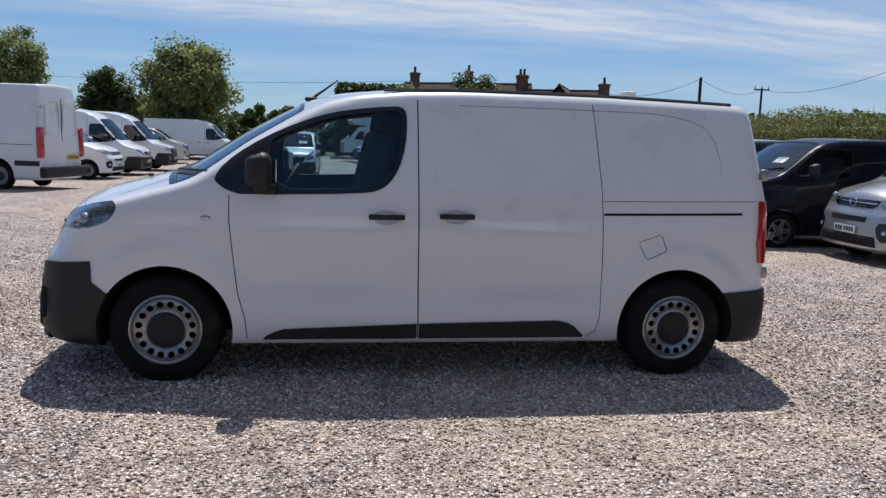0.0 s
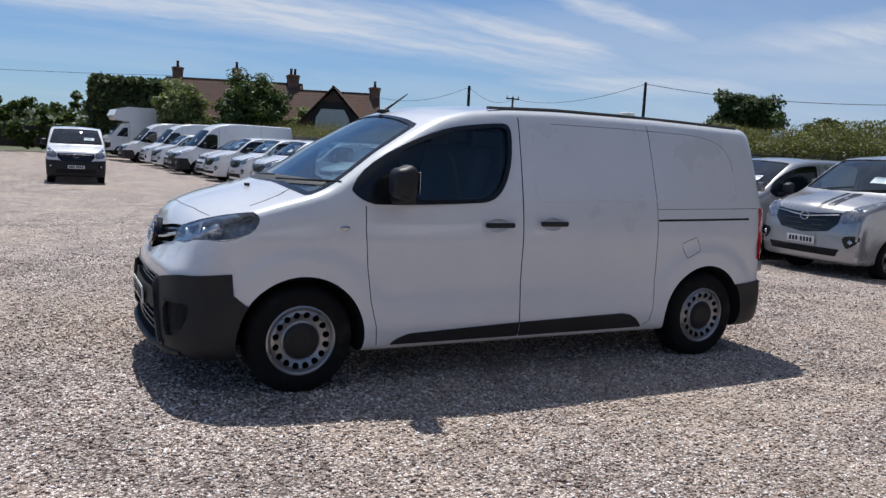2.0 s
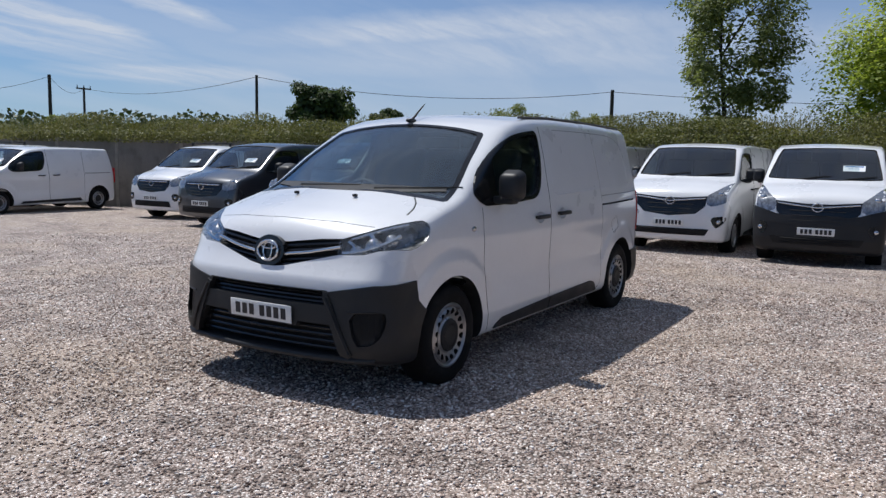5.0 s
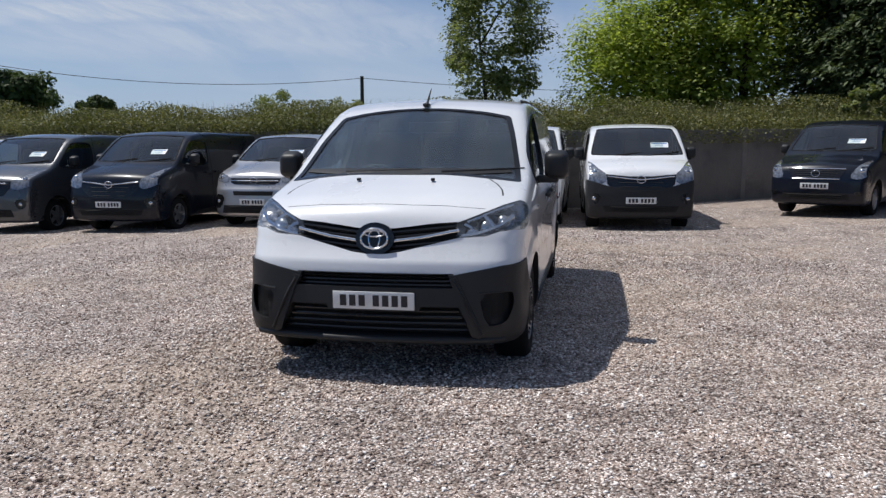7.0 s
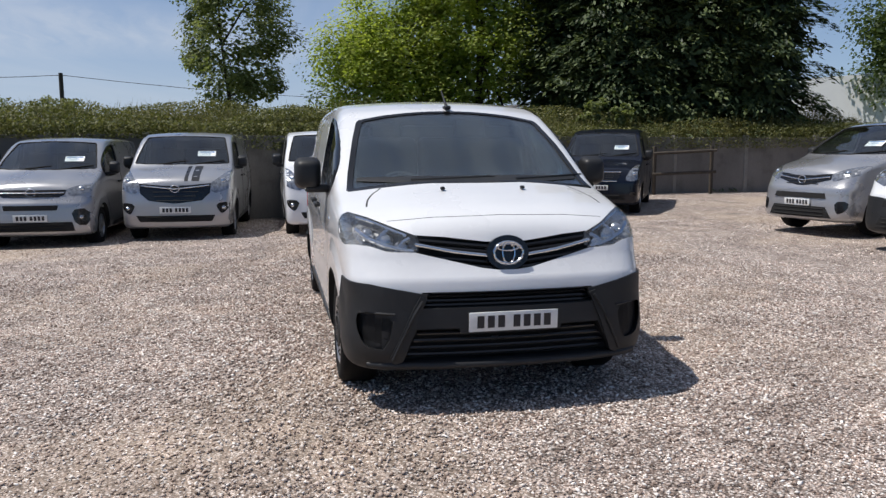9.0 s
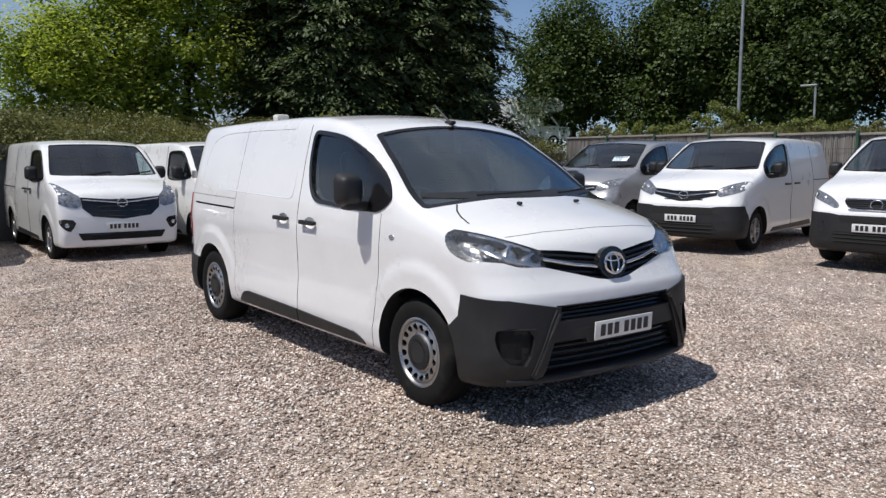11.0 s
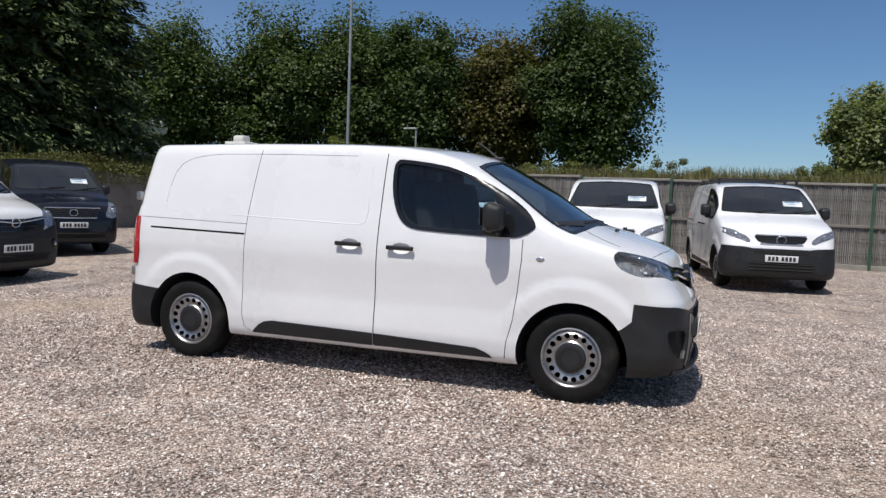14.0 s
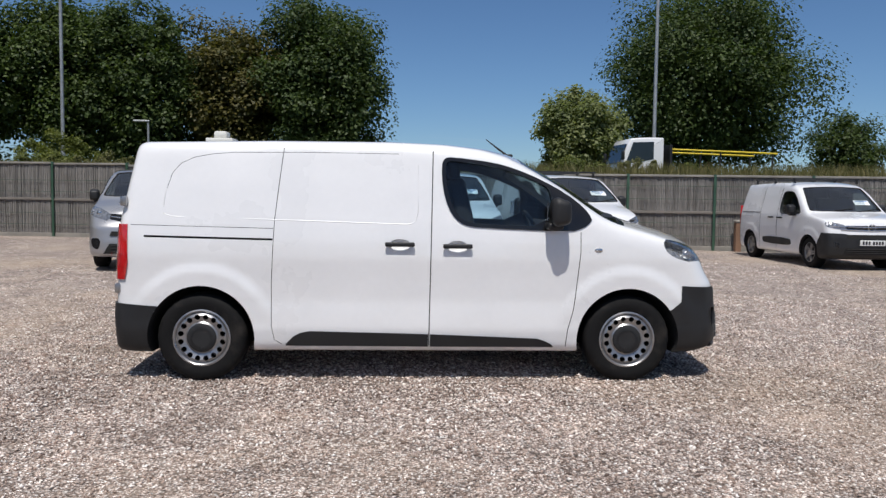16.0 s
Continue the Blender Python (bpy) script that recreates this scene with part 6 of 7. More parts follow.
OAK = leaf_material("broad_leaves", (0.034, 0.064, 0.017), (0.12, 0.17, 0.043), 0.35)
OAKDARK = leaf_material("dark_broad_leaves", (0.034, 0.062, 0.018), (0.105, 0.152, 0.045), 0.4)
LIME = leaf_material("bright_leaves", (0.23, 0.31, 0.06), (0.58, 0.64, 0.17), 0.62)
OLIVE = leaf_material("grey_green_leaves", (0.12, 0.15, 0.06), (0.36, 0.40, 0.19), 0.5)
RUST = leaf_material("tinged_leaves", (0.05, 0.06, 0.018), (0.18, 0.155, 0.045), 0.4)
FIR = leaf_material("conifer_fronds", (0.024, 0.046, 0.021), (0.15, 0.195, 0.08), 0.25)
WEED = leaf_material("dry_weeds", (0.10, 0.105, 0.035), (0.30, 0.26, 0.12))
HEDGE = leaf_material("hedge_leaves", (0.075, 0.09, 0.032), (0.27, 0.265, 0.11))
SCRUB = leaf_material("scrub_leaves", (0.085, 0.115, 0.03), (0.28, 0.31, 0.09), 0.4)
BARK = surf("bark", (0.075, 0.06, 0.045), rough=0.95, vary=0.35, scale=4, fine=30, bump=0.02, stretch=(1, 1, 0.25))
# distance haze put into the colour as a paler green
FARWOOD = leaf_material("far_woods", (0.05, 0.075, 0.035), (0.12, 0.14, 0.07), 0.2)


def cards(name, pos, size, mat, rng, up=0.4, long=1.5, droop=None, out=None):
    """Small folded leaf sprays, one at each position."""
    n = len(pos)
    nrm = rng.normal(size=(n, 3))
    nrm[:, 2] = np.abs(nrm[:, 2]) + up
    if out is not None:
        nrm = nrm * 0.55 + out * 0.9
    nrm /= np.linalg.norm(nrm, axis=1, keepdims=True)
    t = rng.normal(size=(n, 3)) if droop is None else droop + rng.normal(size=(n, 3)) * 0.35
    a = t - nrm * (t * nrm).sum(1, keepdims=True)
    a /= np.linalg.norm(a, axis=1, keepdims=True)
    b = np.cross(nrm, a)
    s = (size * rng.uniform(0.55, 1.35, n))[:, None]
    v = np.empty((n, 4, 3))
    v[:, 0], v[:, 2] = pos - a * s * long * 0.5, pos + a * s * long * 0.5 + nrm * s * 0.15
    v[:, 1], v[:, 3] = pos + b * s * 0.5 + nrm * s * 0.12, pos - b * s * 0.5 + nrm * s * 0.12
    me = bpy.data.meshes.new(name)
    me.vertices.add(4 * n)
    me.vertices.foreach_set("co", v.ravel())
    me.loops.add(6 * n)
    q = np.arange(n)[:, None] * 4
    idx = np.concatenate([q + 0, q + 1, q + 2, q + 0, q + 2, q + 3], 1)
    me.loops.foreach_set("vertex_index", idx.ravel().astype(np.int32))
    me.polygons.add(2 * n)
    me.polygons.foreach_set("loop_start", (np.arange(2 * n) * 3).astype(np.int32))
    me.update(calc_edges=True)
    me.validate()
    me.materials.append(mat)
    return me


def crown_points(rng, c, r, blobs, leaves, flat=0.8):
    """Positions on many overlapping clumps, gaps between them."""
    d = rng.normal(size=(blobs, 3))
    d /= np.linalg.norm(d, axis=1, keepdims=True)
    d *= rng.uniform(0.25, 1.0, (blobs, 1)) ** 0.5
    bc = c + d * r * 0.80
    br = rng.uniform(0.17, 0.34, blobs) * min(r)
    k = rng.integers(0, blobs, leaves)
    e = rng.normal(size=(leaves, 3))
    e /= np.linalg.norm(e, axis=1, keepdims=True)
    return bc[k] + e * (br[k] * rng.uniform(0.25, 1.08, leaves) ** 0.8)[:, None] * np.array([1, 1, flat]), bc, e


def tree(name, x, y, z0, height, r, lo, mat, label, seed, leaves=9000, size=0.24, blobs=46, trunk=0.22, lift=0.0, core=1.0):
    rng = np.random.default_rng(seed)
    t = tagged(empty(name), label, "tree")
    c = np.array([x, y, z0 + (lo + height) / 2])
    rr = np.array([r, r, (height - lo) / 2])
    pts, bc, face = crown_points(rng, c, rr, blobs, leaves)
    # leaves deep inside, which close the view through the crown
    deep = rng.normal(size=(int(leaves * core / 9), 3))
    deep *= (rng.uniform(0, 1, len(deep)) ** 0.4 / np.linalg.norm(deep, axis=1))[:, None]
    pts = np.concatenate([pts, c + deep * rr * 0.62])
    sizes = np.concatenate([np.full(leaves, size), np.full(len(deep), size * 2.0)])
    part("crown", cards("crown", pts, sizes, mat, rng, out=np.concatenate([face, deep]) + np.array([0, 0, lift])), parent=t)
    bm = bmesh.new()
    top = lo + (height - lo) * 0.55
    lean = rng.normal(size=2) * 0.25
    tube(bm, [(x + lean[0] * k, y + lean[1] * k, z0 - 0.2 + (top + 0.2) * k) for k in (0, 0.3, 0.6, 1.0)], [trunk, trunk * 0.8, trunk * 0.6, trunk * 0.2], 8)
    for b in bc[rng.permutation(len(bc))[:9]]:
        k = rng.uniform(0.35, 0.85)
        p = Vector((x + lean[0] * k, y + lean[1] * k, z0 + top * k))
        q = Vector(b)
        tube(bm, [p, p.lerp(q, 0.5) + Vector((0, 0, 0.25)), q], [trunk * 0.42, trunk * 0.26, trunk * 0.08], 6)
    part("trunk", bm, BARK, t, smooth=60)
    return t


def conifer(x, y, h, r, seed, label):
    rng = np.random.default_rng(seed)
    t = tagged(empty("conifer"), label, "tree")
    boughs, each = 380, 105
    z = h * rng.uniform(0.02, 1.0, boughs) ** 0.9
    reach = r * (1.02 - (z / h) ** 2.4) * rng.uniform(0.78, 1.12, boughs)
    az = rng.uniform(0, 2 * math.pi, boughs)
    k = np.repeat(np.arange(boughs), each)
    n = len(k)
    f = 0.35 + 0.65 * rng.uniform(0, 1, n) ** 0.7
    wide = rng.normal(size=n) * 0.30 * f * np.minimum(reach[k], 2.0) * 0.5
    drop = -0.42 * f ** 2 * reach[k] * rng.uniform(0.6, 1.0, boughs)[k] - np.abs(rng.normal(size=n)) * 0.14
    ca, sa = np.cos(az[k]), np.sin(az[k])
    pos = np.stack([x + ca * reach[k] * f - sa * wide, y + sa * reach[k] * f + ca * wide, np.maximum(z[k] + drop + 0.5, 0.15)], -1)
    out = np.stack([ca, sa, np.full(n, -0.5)], -1)
    # the denser shaded middle
    inside = 9000
    cz, cb = h * rng.uniform(0.0, 0.97, inside), rng.uniform(0, 2 * math.pi, inside)
    cr = r * (1.0 - (cz / h) ** 2.4) * rng.uniform(0.30, 0.66, inside)
    core_out = np.stack([np.cos(cb), np.sin(cb), np.full(inside, 0.2)], -1)
    core = np.stack([x + np.cos(cb) * cr, y + np.sin(cb) * cr, cz + 0.2], -1)
    pos = np.concatenate([pos, core])
    part("crown", cards("crown", pos, np.concatenate([np.full(n, 0.085), np.full(len(core), 0.17)]), FIR, rng, 0.5, 2.8, droop=np.concatenate([out, core_out]), out=np.concatenate([np.stack([ca * 0.7, sa * 0.7, np.full(n, 0.8)], -1), core_out])), parent=t)
    bm = bmesh.new()
    tube(bm, [(x, y, -0.1), (x, y, h * 0.5), (x, y, h * 0.97)], [0.28, 0.16, 0.03], 8)
    part("trunk", bm, BARK, t)
    return t


def stuff(name, me, label):
    return tagged(new(name, me), label, name.replace("_", " "), kind="stuff")


rng = np.random.default_rng(5)
# boundary wall on the east, with a raised bank behind
EAST = [(15.45, -18.1), (16.0, -11.0), (14.9, -5.2), (12.4, 0.0), (11.9, 6.0), (11.4, 14.0), (10.2, 22.0), (8.0, 45.0), (6.5, 66.0)]
CONCRETE = surf("stained_concrete", (0.20, 0.185, 0.165), rough=0.92, vary=0.2, scale=1.2, fine=26, bump=0.004, dirt=(0.055, 0.05, 0.04), dscale=0.9, damt=0.85, stretch=(1, 1, 0.35))
CONCAP = surf("concrete_post", (0.26, 0.245, 0.22), rough=0.9, vary=0.2, scale=2, fine=30, bump=0.003)
wall = tagged(empty("boundary_wall"), "low stained concrete boundary wall with upright joints", "wall", kind="structure")


def along(line, step):
    """Even steps along a polyline: start, end, heading."""
    out = []
    for p, q in zip(line, line[1:]):
        p, q = Vector(p), Vector(q)
        n = max(1, round((q - p).length / step))
        for i in range(n):
            a, b = p.lerp(q, i / n), p.lerp(q, (i + 1) / n)
            out.append((a, b, math.degrees(math.atan2((q - p).y, (q - p).x))))
    return out


for a, b, h in along(EAST, 2.4):
    m, ln = (a + b) / 2, (b - a).length
    bm = bmesh.new()
    box(bm, (0, 0, 0.65), (ln - 0.02, 0.14, 2.30 + 0.03 * rng.normal()), bevel=0.012)
    o = part("wall_panel", bm, CONCRETE, wall)
    o.matrix_basis = pose(m.x, m.y, 0, 0, 0, h)
    bm = bmesh.new()
    box(bm, (0, 0, 0.68), (0.13, 0.18, 2.36), bevel=0.012)
    o = part("wall_post", bm, CONCAP, wall)
    o.matrix_basis = pose(a.x, a.y, 0, 0, 0, h)


def bank(name, inner, outer, zi, zo, mat, label):
    """A strip of raised ground between two lines."""
    bm = bmesh.new()
    rows = []
    for k in range(9):
        f = k / 8
        rows.append([bm.verts.new((p[0] + (q[0] - p[0]) * f, p[1] + (q[1] - p[1]) * f, zi + (zo - zi) * (f ** 0.6) + (0.12 * noise.noise((p[0] * 0.3, f * 7, 1.0)) if 0 < k else 0))) for p, q in zip(inner, outer)])
    for r, s in zip(rows, rows[1:]):
        for i in range(len(r) - 1):
            bm.faces.new((r[i], r[i + 1], s[i + 1], s[i]))
    bmesh.ops.recalc_face_normals(bm, faces=bm.faces)
    for f in bm.faces:
        if f.normal.z < 0:
            f.normal_flip()
    return tagged(new(name, bm_mesh(name, bm, mat, 60)), label, "ground", kind="structure")


inner = [tuple(a) for a, b, h in along(EAST, 2.4)] + [EAST[-1]]
bank("east_bank", [(x + 0.06, y) for x, y in inner], [(x + 150, y * 1.6) for x, y in inner], 1.62, 2.3, GRASS, "raised rough grass field behind the wall")
SOUTH = [(-34.0, -11.6), (-8.2, -14.1), (-1.3, -14.9), (6.0, -16.6), (11.0, -17.9), (15.4, -18.3)]
sin_ = [tuple(a) for a, b, h in along(SOUTH, 2.6)] + [SOUTH[-1]]
bank("south_bank", [(x, y - 0.25) for x, y in sin_] + [(40, -22)], [(x * 2.5, y - 120) for x, y in sin_] + [(90, -140)], 1.5, 3.0, GRASS, "grassy embankment behind the fence")

# hedge and weeds over the wall
pts = []
for (a, b, h), k in ((s, k) for s in along(EAST, 2.4) for k in range(1)):
    d = (b - a).normalized()
    nrm = Vector((d.y, -d.x))
    far = a.y > 24
    n = 1500 if far else 12000
    u, v = rng.uniform(0, (b - a).length, n), rng.uniform(-0.35, 2.6, n)
    bx, by = a.x + d.x * u + nrm.x * v, a.y + d.y * u + nrm.y * v
    bump_h = np.array([noise.noise((x * 0.55, y * 0.55, 0.0)) for x, y in zip(bx, by)])
    low = 1.45 if a.y < 3 else 1.72
    top = 2.2 + 0.5 * bump_h + 0.18 * v
    pts.append(np.stack([bx, by, np.where(v < 0, rng.uniform(low, 2.1, n), rng.uniform(1.7, np.maximum(top, 1.8)))], -1))
stuff("hedge", cards("hedge", np.concatenate(pts), 0.043, HEDGE, rng, 0.5), "overgrown green hedge trailing over the concrete wall")


def blades(name, base, height, mat, rng, width=0.018):
    """Grass and weed stalks, each a bent blade."""
    n = len(base)
    a = rng.uniform(0, 2 * math.pi, n)
    side = np.stack([np.cos(a), np.sin(a), np.zeros(n)], -1) * (width * rng.uniform(0.6, 1.6, n))[:, None]
    lean = np.stack([rng.normal(size=n) * 0.22, rng.normal(size=n) * 0.22, np.ones(n)], -1) * (height * rng.uniform(0.45, 1.2, n))[:, None]
    v = np.empty((n, 5, 3))
    v[:, 0], v[:, 1] = base - side, base + side
    v[:, 2], v[:, 3] = base + lean * 0.6 + side * 0.8, base + lean * 0.6 - side * 0.8
    v[:, 4] = base + lean + np.stack([rng.normal(size=n), rng.normal(size=n), np.zeros(n)], -1) * 0.06
    me = bpy.data.meshes.new(name)
    me.from_pydata(v.reshape(-1, 3).tolist(), [], [f for i in range(n) for f in ((5 * i, 5 * i + 1, 5 * i + 2, 5 * i + 3), (5 * i + 3, 5 * i + 2, 5 * i + 4))])
    me.materials.append(mat)
    return me


base = []
for a, b, h in along(EAST, 2.4):
    d = (b - a).normalized()
    nrm = Vector((d.y, -d.x))
    n = 1500 if a.y < 24 else 500
    u, v = rng.uniform(0, (b - a).length, n), rng.uniform(0.2, 9, n)
    base.append(np.stack([a.x + d.x * u + nrm.x * v, a.y + d.y * u + nrm.y * v, np.full(n, 1.75)], -1))
stuff("weeds", blades("weeds", np.concatenate(base), 0.80, WEED, rng, 0.007), "tall dry weeds and grasses on the bank")
base = []
for a, b, h in along(SOUTH, 2.6):
    n = 2600
    u, v = rng.uniform(0, 1, n), rng.uniform(0.4, 10, n)
    p = np.array([a.x, a.y]) + np.outer(u, [(b - a).x, (b - a).y])
    base.append(np.stack([p[:, 0], p[:, 1] - v, 1.55 + 1.5 * (v / 120) ** 0.6], -1))
stuff("embankment_grass", blades("embankment_grass", np.concatenate(base), 0.80, WEED, rng, 0.011), "long yellow-green grass above the fence")

# trees to the east
tree("tree", 22.8, 2.5, 1.6, 8.4, 2.6, -0.6, OLIVE, "slender grey-green tree standing above the hedge", 11, 20000, 0.085, 70, 0.10, 0.6, 0.25)
tree("tree", 24.0, -3.2, 1.6, 6.9, 3.5, -2.2, LIME, "broad bright green tree behind the wall", 12, 46000, 0.09, 130, 0.2, 1.0, 0.7)
tree("tree", 23.4, -6.6, 1.6, 11.5, 3.8, -2.4, LIME, "tall bright green tree beside the conifers", 13, 56000, 0.09, 130, 0.2, 1.0, 0.7)
for i, (x, y, h, r) in enumerate(((21.2, -9.6, 13.0, 2.7), (19.8, -10.8, 14.0, 3.2), (19.2, -13.2, 14.0, 3.3), (18.5, -15.2, 13.0, 2.8), (23.5, -12.4, 14.5, 3.4), (22.6, -15.4, 14.0, 3.2))):
    tagged(conifer(x, y, h, r, 30 + i, "tall dark conifer in a dense screen"), group="conifer screen")
rs = np.random.default_rng(8)
shrub = tagged(empty("shrub"), "pale leafy shrub over the end of the wall", "shrub")
p8, _, _ = crown_points(rs, np.array([16.3, -8.8, 2.5]), np.array([0.7, 1.3, 0.55]), 16, 1800)
part("crown", cards("crown", p8, 0.10, OLIVE, rs), parent=shrub)
# south
for i, (x, y, h, r, lo, mt, n) in enumerate(((29.0, -33, 12.8, 5.0, -0.8, OAK, 20000), (23.5, -36, 13.7, 5.0, -0.8, OAK, 26000), (18.5, -38, 14.1, 4.8, -0.8, OAK, 26000), (14.6, -37, 12.9, 4.0, -0.8, OAKDARK, 22000), (10.2, -38.5, 13.0, 4.2, -0.8, RUST, 26000), (5.2, -38.5, 13.8, 4.7, -0.8, OAKDARK, 34000),
                                            (-19.0, -43.0, 16.6, 7.8, -0.6, OAKDARK, 54000), (-9.2, -36.0, 8.0, 2.9, -0.5, OLIVE, 18000), (-31.0, -48, 8.5, 3.6, -0.5, OAKDARK, 7000), (-37.0, -46, 8.0, 3.4, -0.5, OAKDARK, 6000))):
    tagged(tree("tree", x, y, 1.9, h - 1.9, r, lo, mt, "full green broad-leaved tree beyond the fence" if mt is not RUST else "tree with brownish tinged leaves beyond the fence", 50 + i, int(n * 1.5), 0.135, 170, 0.25, 0.3), group="trees beyond the fence")
for i, (x, y, r, h) in enumerate(((15.0, -27.5, 2.2, 2.0), (10.5, -27.8, 1.6, 1.4), (18.8, -26.5, 1.8, 1.6), (6.2, -27.5, 1.4, 1.2), (-14.5, -32.0, 2.2, 1.4))):
    b = tagged(empty("bush"), "yellow-green bush on the embankment", "bush", "bushes on the embankment")
    pb, _, _ = crown_points(np.random.default_rng(70 + i), np.array([x, y, 1.75 + h * 0.35]), np.array([r, r * 0.6, h]), 26, 7000)
    part("crown", cards("crown", pb, 0.07, SCRUB, rng), parent=b)
# young growth along the top of the embankment
rb = np.random.default_rng(65)
for k in range(15):
    bx = -7.0 + 27 * k / 14 + rb.normal() * 0.5
    by = -15.0 - max(0.0, bx + 1.3) * 0.21 - rb.uniform(2.2, 5.0)
    br = rb.uniform(0.8, 1.5)
    b = tagged(empty("bush"), "low yellow-green bush above the fence", "bush", "bushes above the fence")
    pb, _, fb = crown_points(rb, np.array([bx, by, 1.9 + br * 0.35]), np.array([br * 1.3, br * 0.7, br * 0.6]), 22, 5000)
    part("crown", cards("crown", pb, 0.045, SCRUB if k % 3 else HEDGE, rb, out=fb), parent=b)
# north
nh = []
for k in range(26):
    hx, hr = -38 + 42 * k / 25, rng.uniform(1.3, 2.4)
    hy = 63.0 + 3.2 * k / 25 - 2.0 + rng.normal() * 0.8
    ph, _, _ = crown_points(rng, np.array([hx, hy, hr * 0.9]), np.array([hr * 1.2, hr * 0.8, hr * 1.1 + 0.5]), 14, 1500)
    nh.append(ph)
stuff("far_hedge", cards("far_hedge", np.concatenate(nh), 0.22, OAK, rng, 0.4), "overgrown hedge of shrubs along the far fence")
tree("tree", -9.9, 50.0, 0.0, 8.2, 3.9, 0.3, OLIVE, "round green tree behind the far vans", 91, 20000, 0.16, 90, 0.2)
for i, (x, y, h, r) in enumerate(((-21.5, 52, 8.0, 3.2), (-17.0, 57, 5.6, 2.4), (-14.0, 60, 4.2, 2.4), (-27, 52, 6.2, 3.6), (8.9, 47.0, 5.4, 2.9), (12.0, 55.5, 4.8, 1.7), (15.0, 54.5, 3.6, 1.6), (18.0, 47.0, 2.2, 1.2), (4.9, 49.5, 4.6, 2.2))):
    tagged(tree("tree", x, y, 0.8, h, r, 0.0, OAK if i % 2 or i == 4 else OLIVE, "leafy green tree near the old house", 100 + i, 9000, 0.15, 60, 0.14), group="trees round the old house")
cy = tagged(empty("clipped_hedge"), "tall block of dark clipped conifer hedge", "hedge")
n = 7000
q = np.stack([rng.uniform(0.2, 5.4, n), rng.uniform(58.5, 61.5, n), rng.uniform(0.2, 5.4, n)], -1)
ax = rng.integers(0, 5, n)
q[:, 0] = np.where(ax == 0, 0.2, np.where(ax == 1, 5.4, q[:, 0]))
q[:, 1] = np.where(ax == 2, 58.5, q[:, 1])
q[:, 2] = np.where(ax == 3, 5.4, q[:, 2])
part("foliage", cards("foliage", q + rng.normal(size=(n, 3)) * 0.12, 0.3, FIR, rng), parent=cy)
bm = bmesh.new()
box(bm, (2.8, 60.1, 2.6), (4.9, 2.7, 5.3), bevel=0.2)
part("core", bm, FIR, cy)
for i, (x, y, h, r) in enumerate(((62.6, 55.1, 9.9, 4.7), (71.5, 51.9, 7.2, 2.6))):
    tree("pine_tree", x, y, 1.8, h - 1.8, r, 1.2, OAKDARK, "dark pine standing alone in the fields", 130 + i, 16000, 0.22, 46, 0.25)
for i, (x, y, r, h) in enumerate(((23.5, 11.5, 1.7, 1.5), (26.0, 9.2, 1.2, 1.1), (13.5, 27.0, 1.0, 0.6), (15.5, 20.5, 1.2, 0.5), (21, 25, 1.2, 0.5))):
    b = tagged(empty("bush"), "loose green bush on the raised bank", "bush", "bushes on the bank")
    pb, _, _ = crown_points(np.random.default_rng(170 + i), np.array([x, y, 2.0 + h * 0.5]), np.array([r, r, h]), 24, 4500)
    part("crown", cards("crown", pb, 0.06, OLIVE, rng), parent=b)


# far woods and low hills
def ridge(name, radius, a0, a1, h0, depth, seed, count, size, label):
    r = np.random.default_rng(seed)
    a = np.radians(r.uniform(a0, a1, count))
    d = radius + r.uniform(0, depth, count)
    prof = h0 * (0.72 + 0.22 * np.sin(a * 5 + seed) + 0.10 * np.sin(a * 17 + 2 * seed)) + 1.2 * np.sin(a * 61)
    z = prof * r.uniform(0.05, 1.0, count) ** 0.7
    pos = np.stack([np.cos(a) * d, np.sin(a) * d, z], -1)
    stuff(name, cards(name, pos, size, FARWOOD, r, 0.3, 1.1), label)
    bm = bmesh.new()
    rows = [[], []]
    for k in range(90):
        b = math.radians(a0 + (a1 - a0) * k / 89)
        hh = h0 * (0.62 + 0.22 * math.sin(b * 5 + seed) + 0.10 * math.sin(b * 17 + 2 * seed))
        rows[0].append(bm.verts.new((math.cos(b) * (radius + depth * 0.5), math.sin(b) * (radius + depth * 0.5), -1)))
        rows[1].append(bm.verts.new((math.cos(b) * (radius + depth), math.sin(b) * (radius + depth), max(0.5, hh))))
    for i in range(89):
        bm.faces.new((rows[0][i], rows[0][i + 1], rows[1][i + 1], rows[1][i]))
    tagged(new(name + "_slope", bm_mesh(name, bm, GRASS)), "low green hillside in the distance", "hill", kind="structure")


ridge("far_woods", 330, 15, 175, 17.0, 90, 3, 26000, 1.9, "wooded low hills along the horizon")
ridge("near_woods", 150, 62, 128, 5.5, 50, 9, 12000, 0.9, "belt of trees beyond the yard")


# ---- fence on the south side ----
REED = surf("weathered_reed_screen", (0.24, 0.228, 0.215), rough=0.95, vary=0.3, scale=1.6, fine=55, bump=0.006, dirt=(0.12, 0.10, 0.085), dscale=1.4, damt=0.6, stretch=(6, 6, 0.3))
RAILW = surf("weathered_timber", (0.20, 0.18, 0.16), rough=0.9, vary=0.25, scale=2, fine=40, bump=0.003, stretch=(0.3, 3, 3))
GREEN = surf("green_post_paint", (0.035, 0.085, 0.055), rough=0.5, vary=0.15)
fence = tagged(empty("boundary_fence"), "weathered reed screen fence on green posts", "fence", kind="structure")
rf = np.random.default_rng(21)


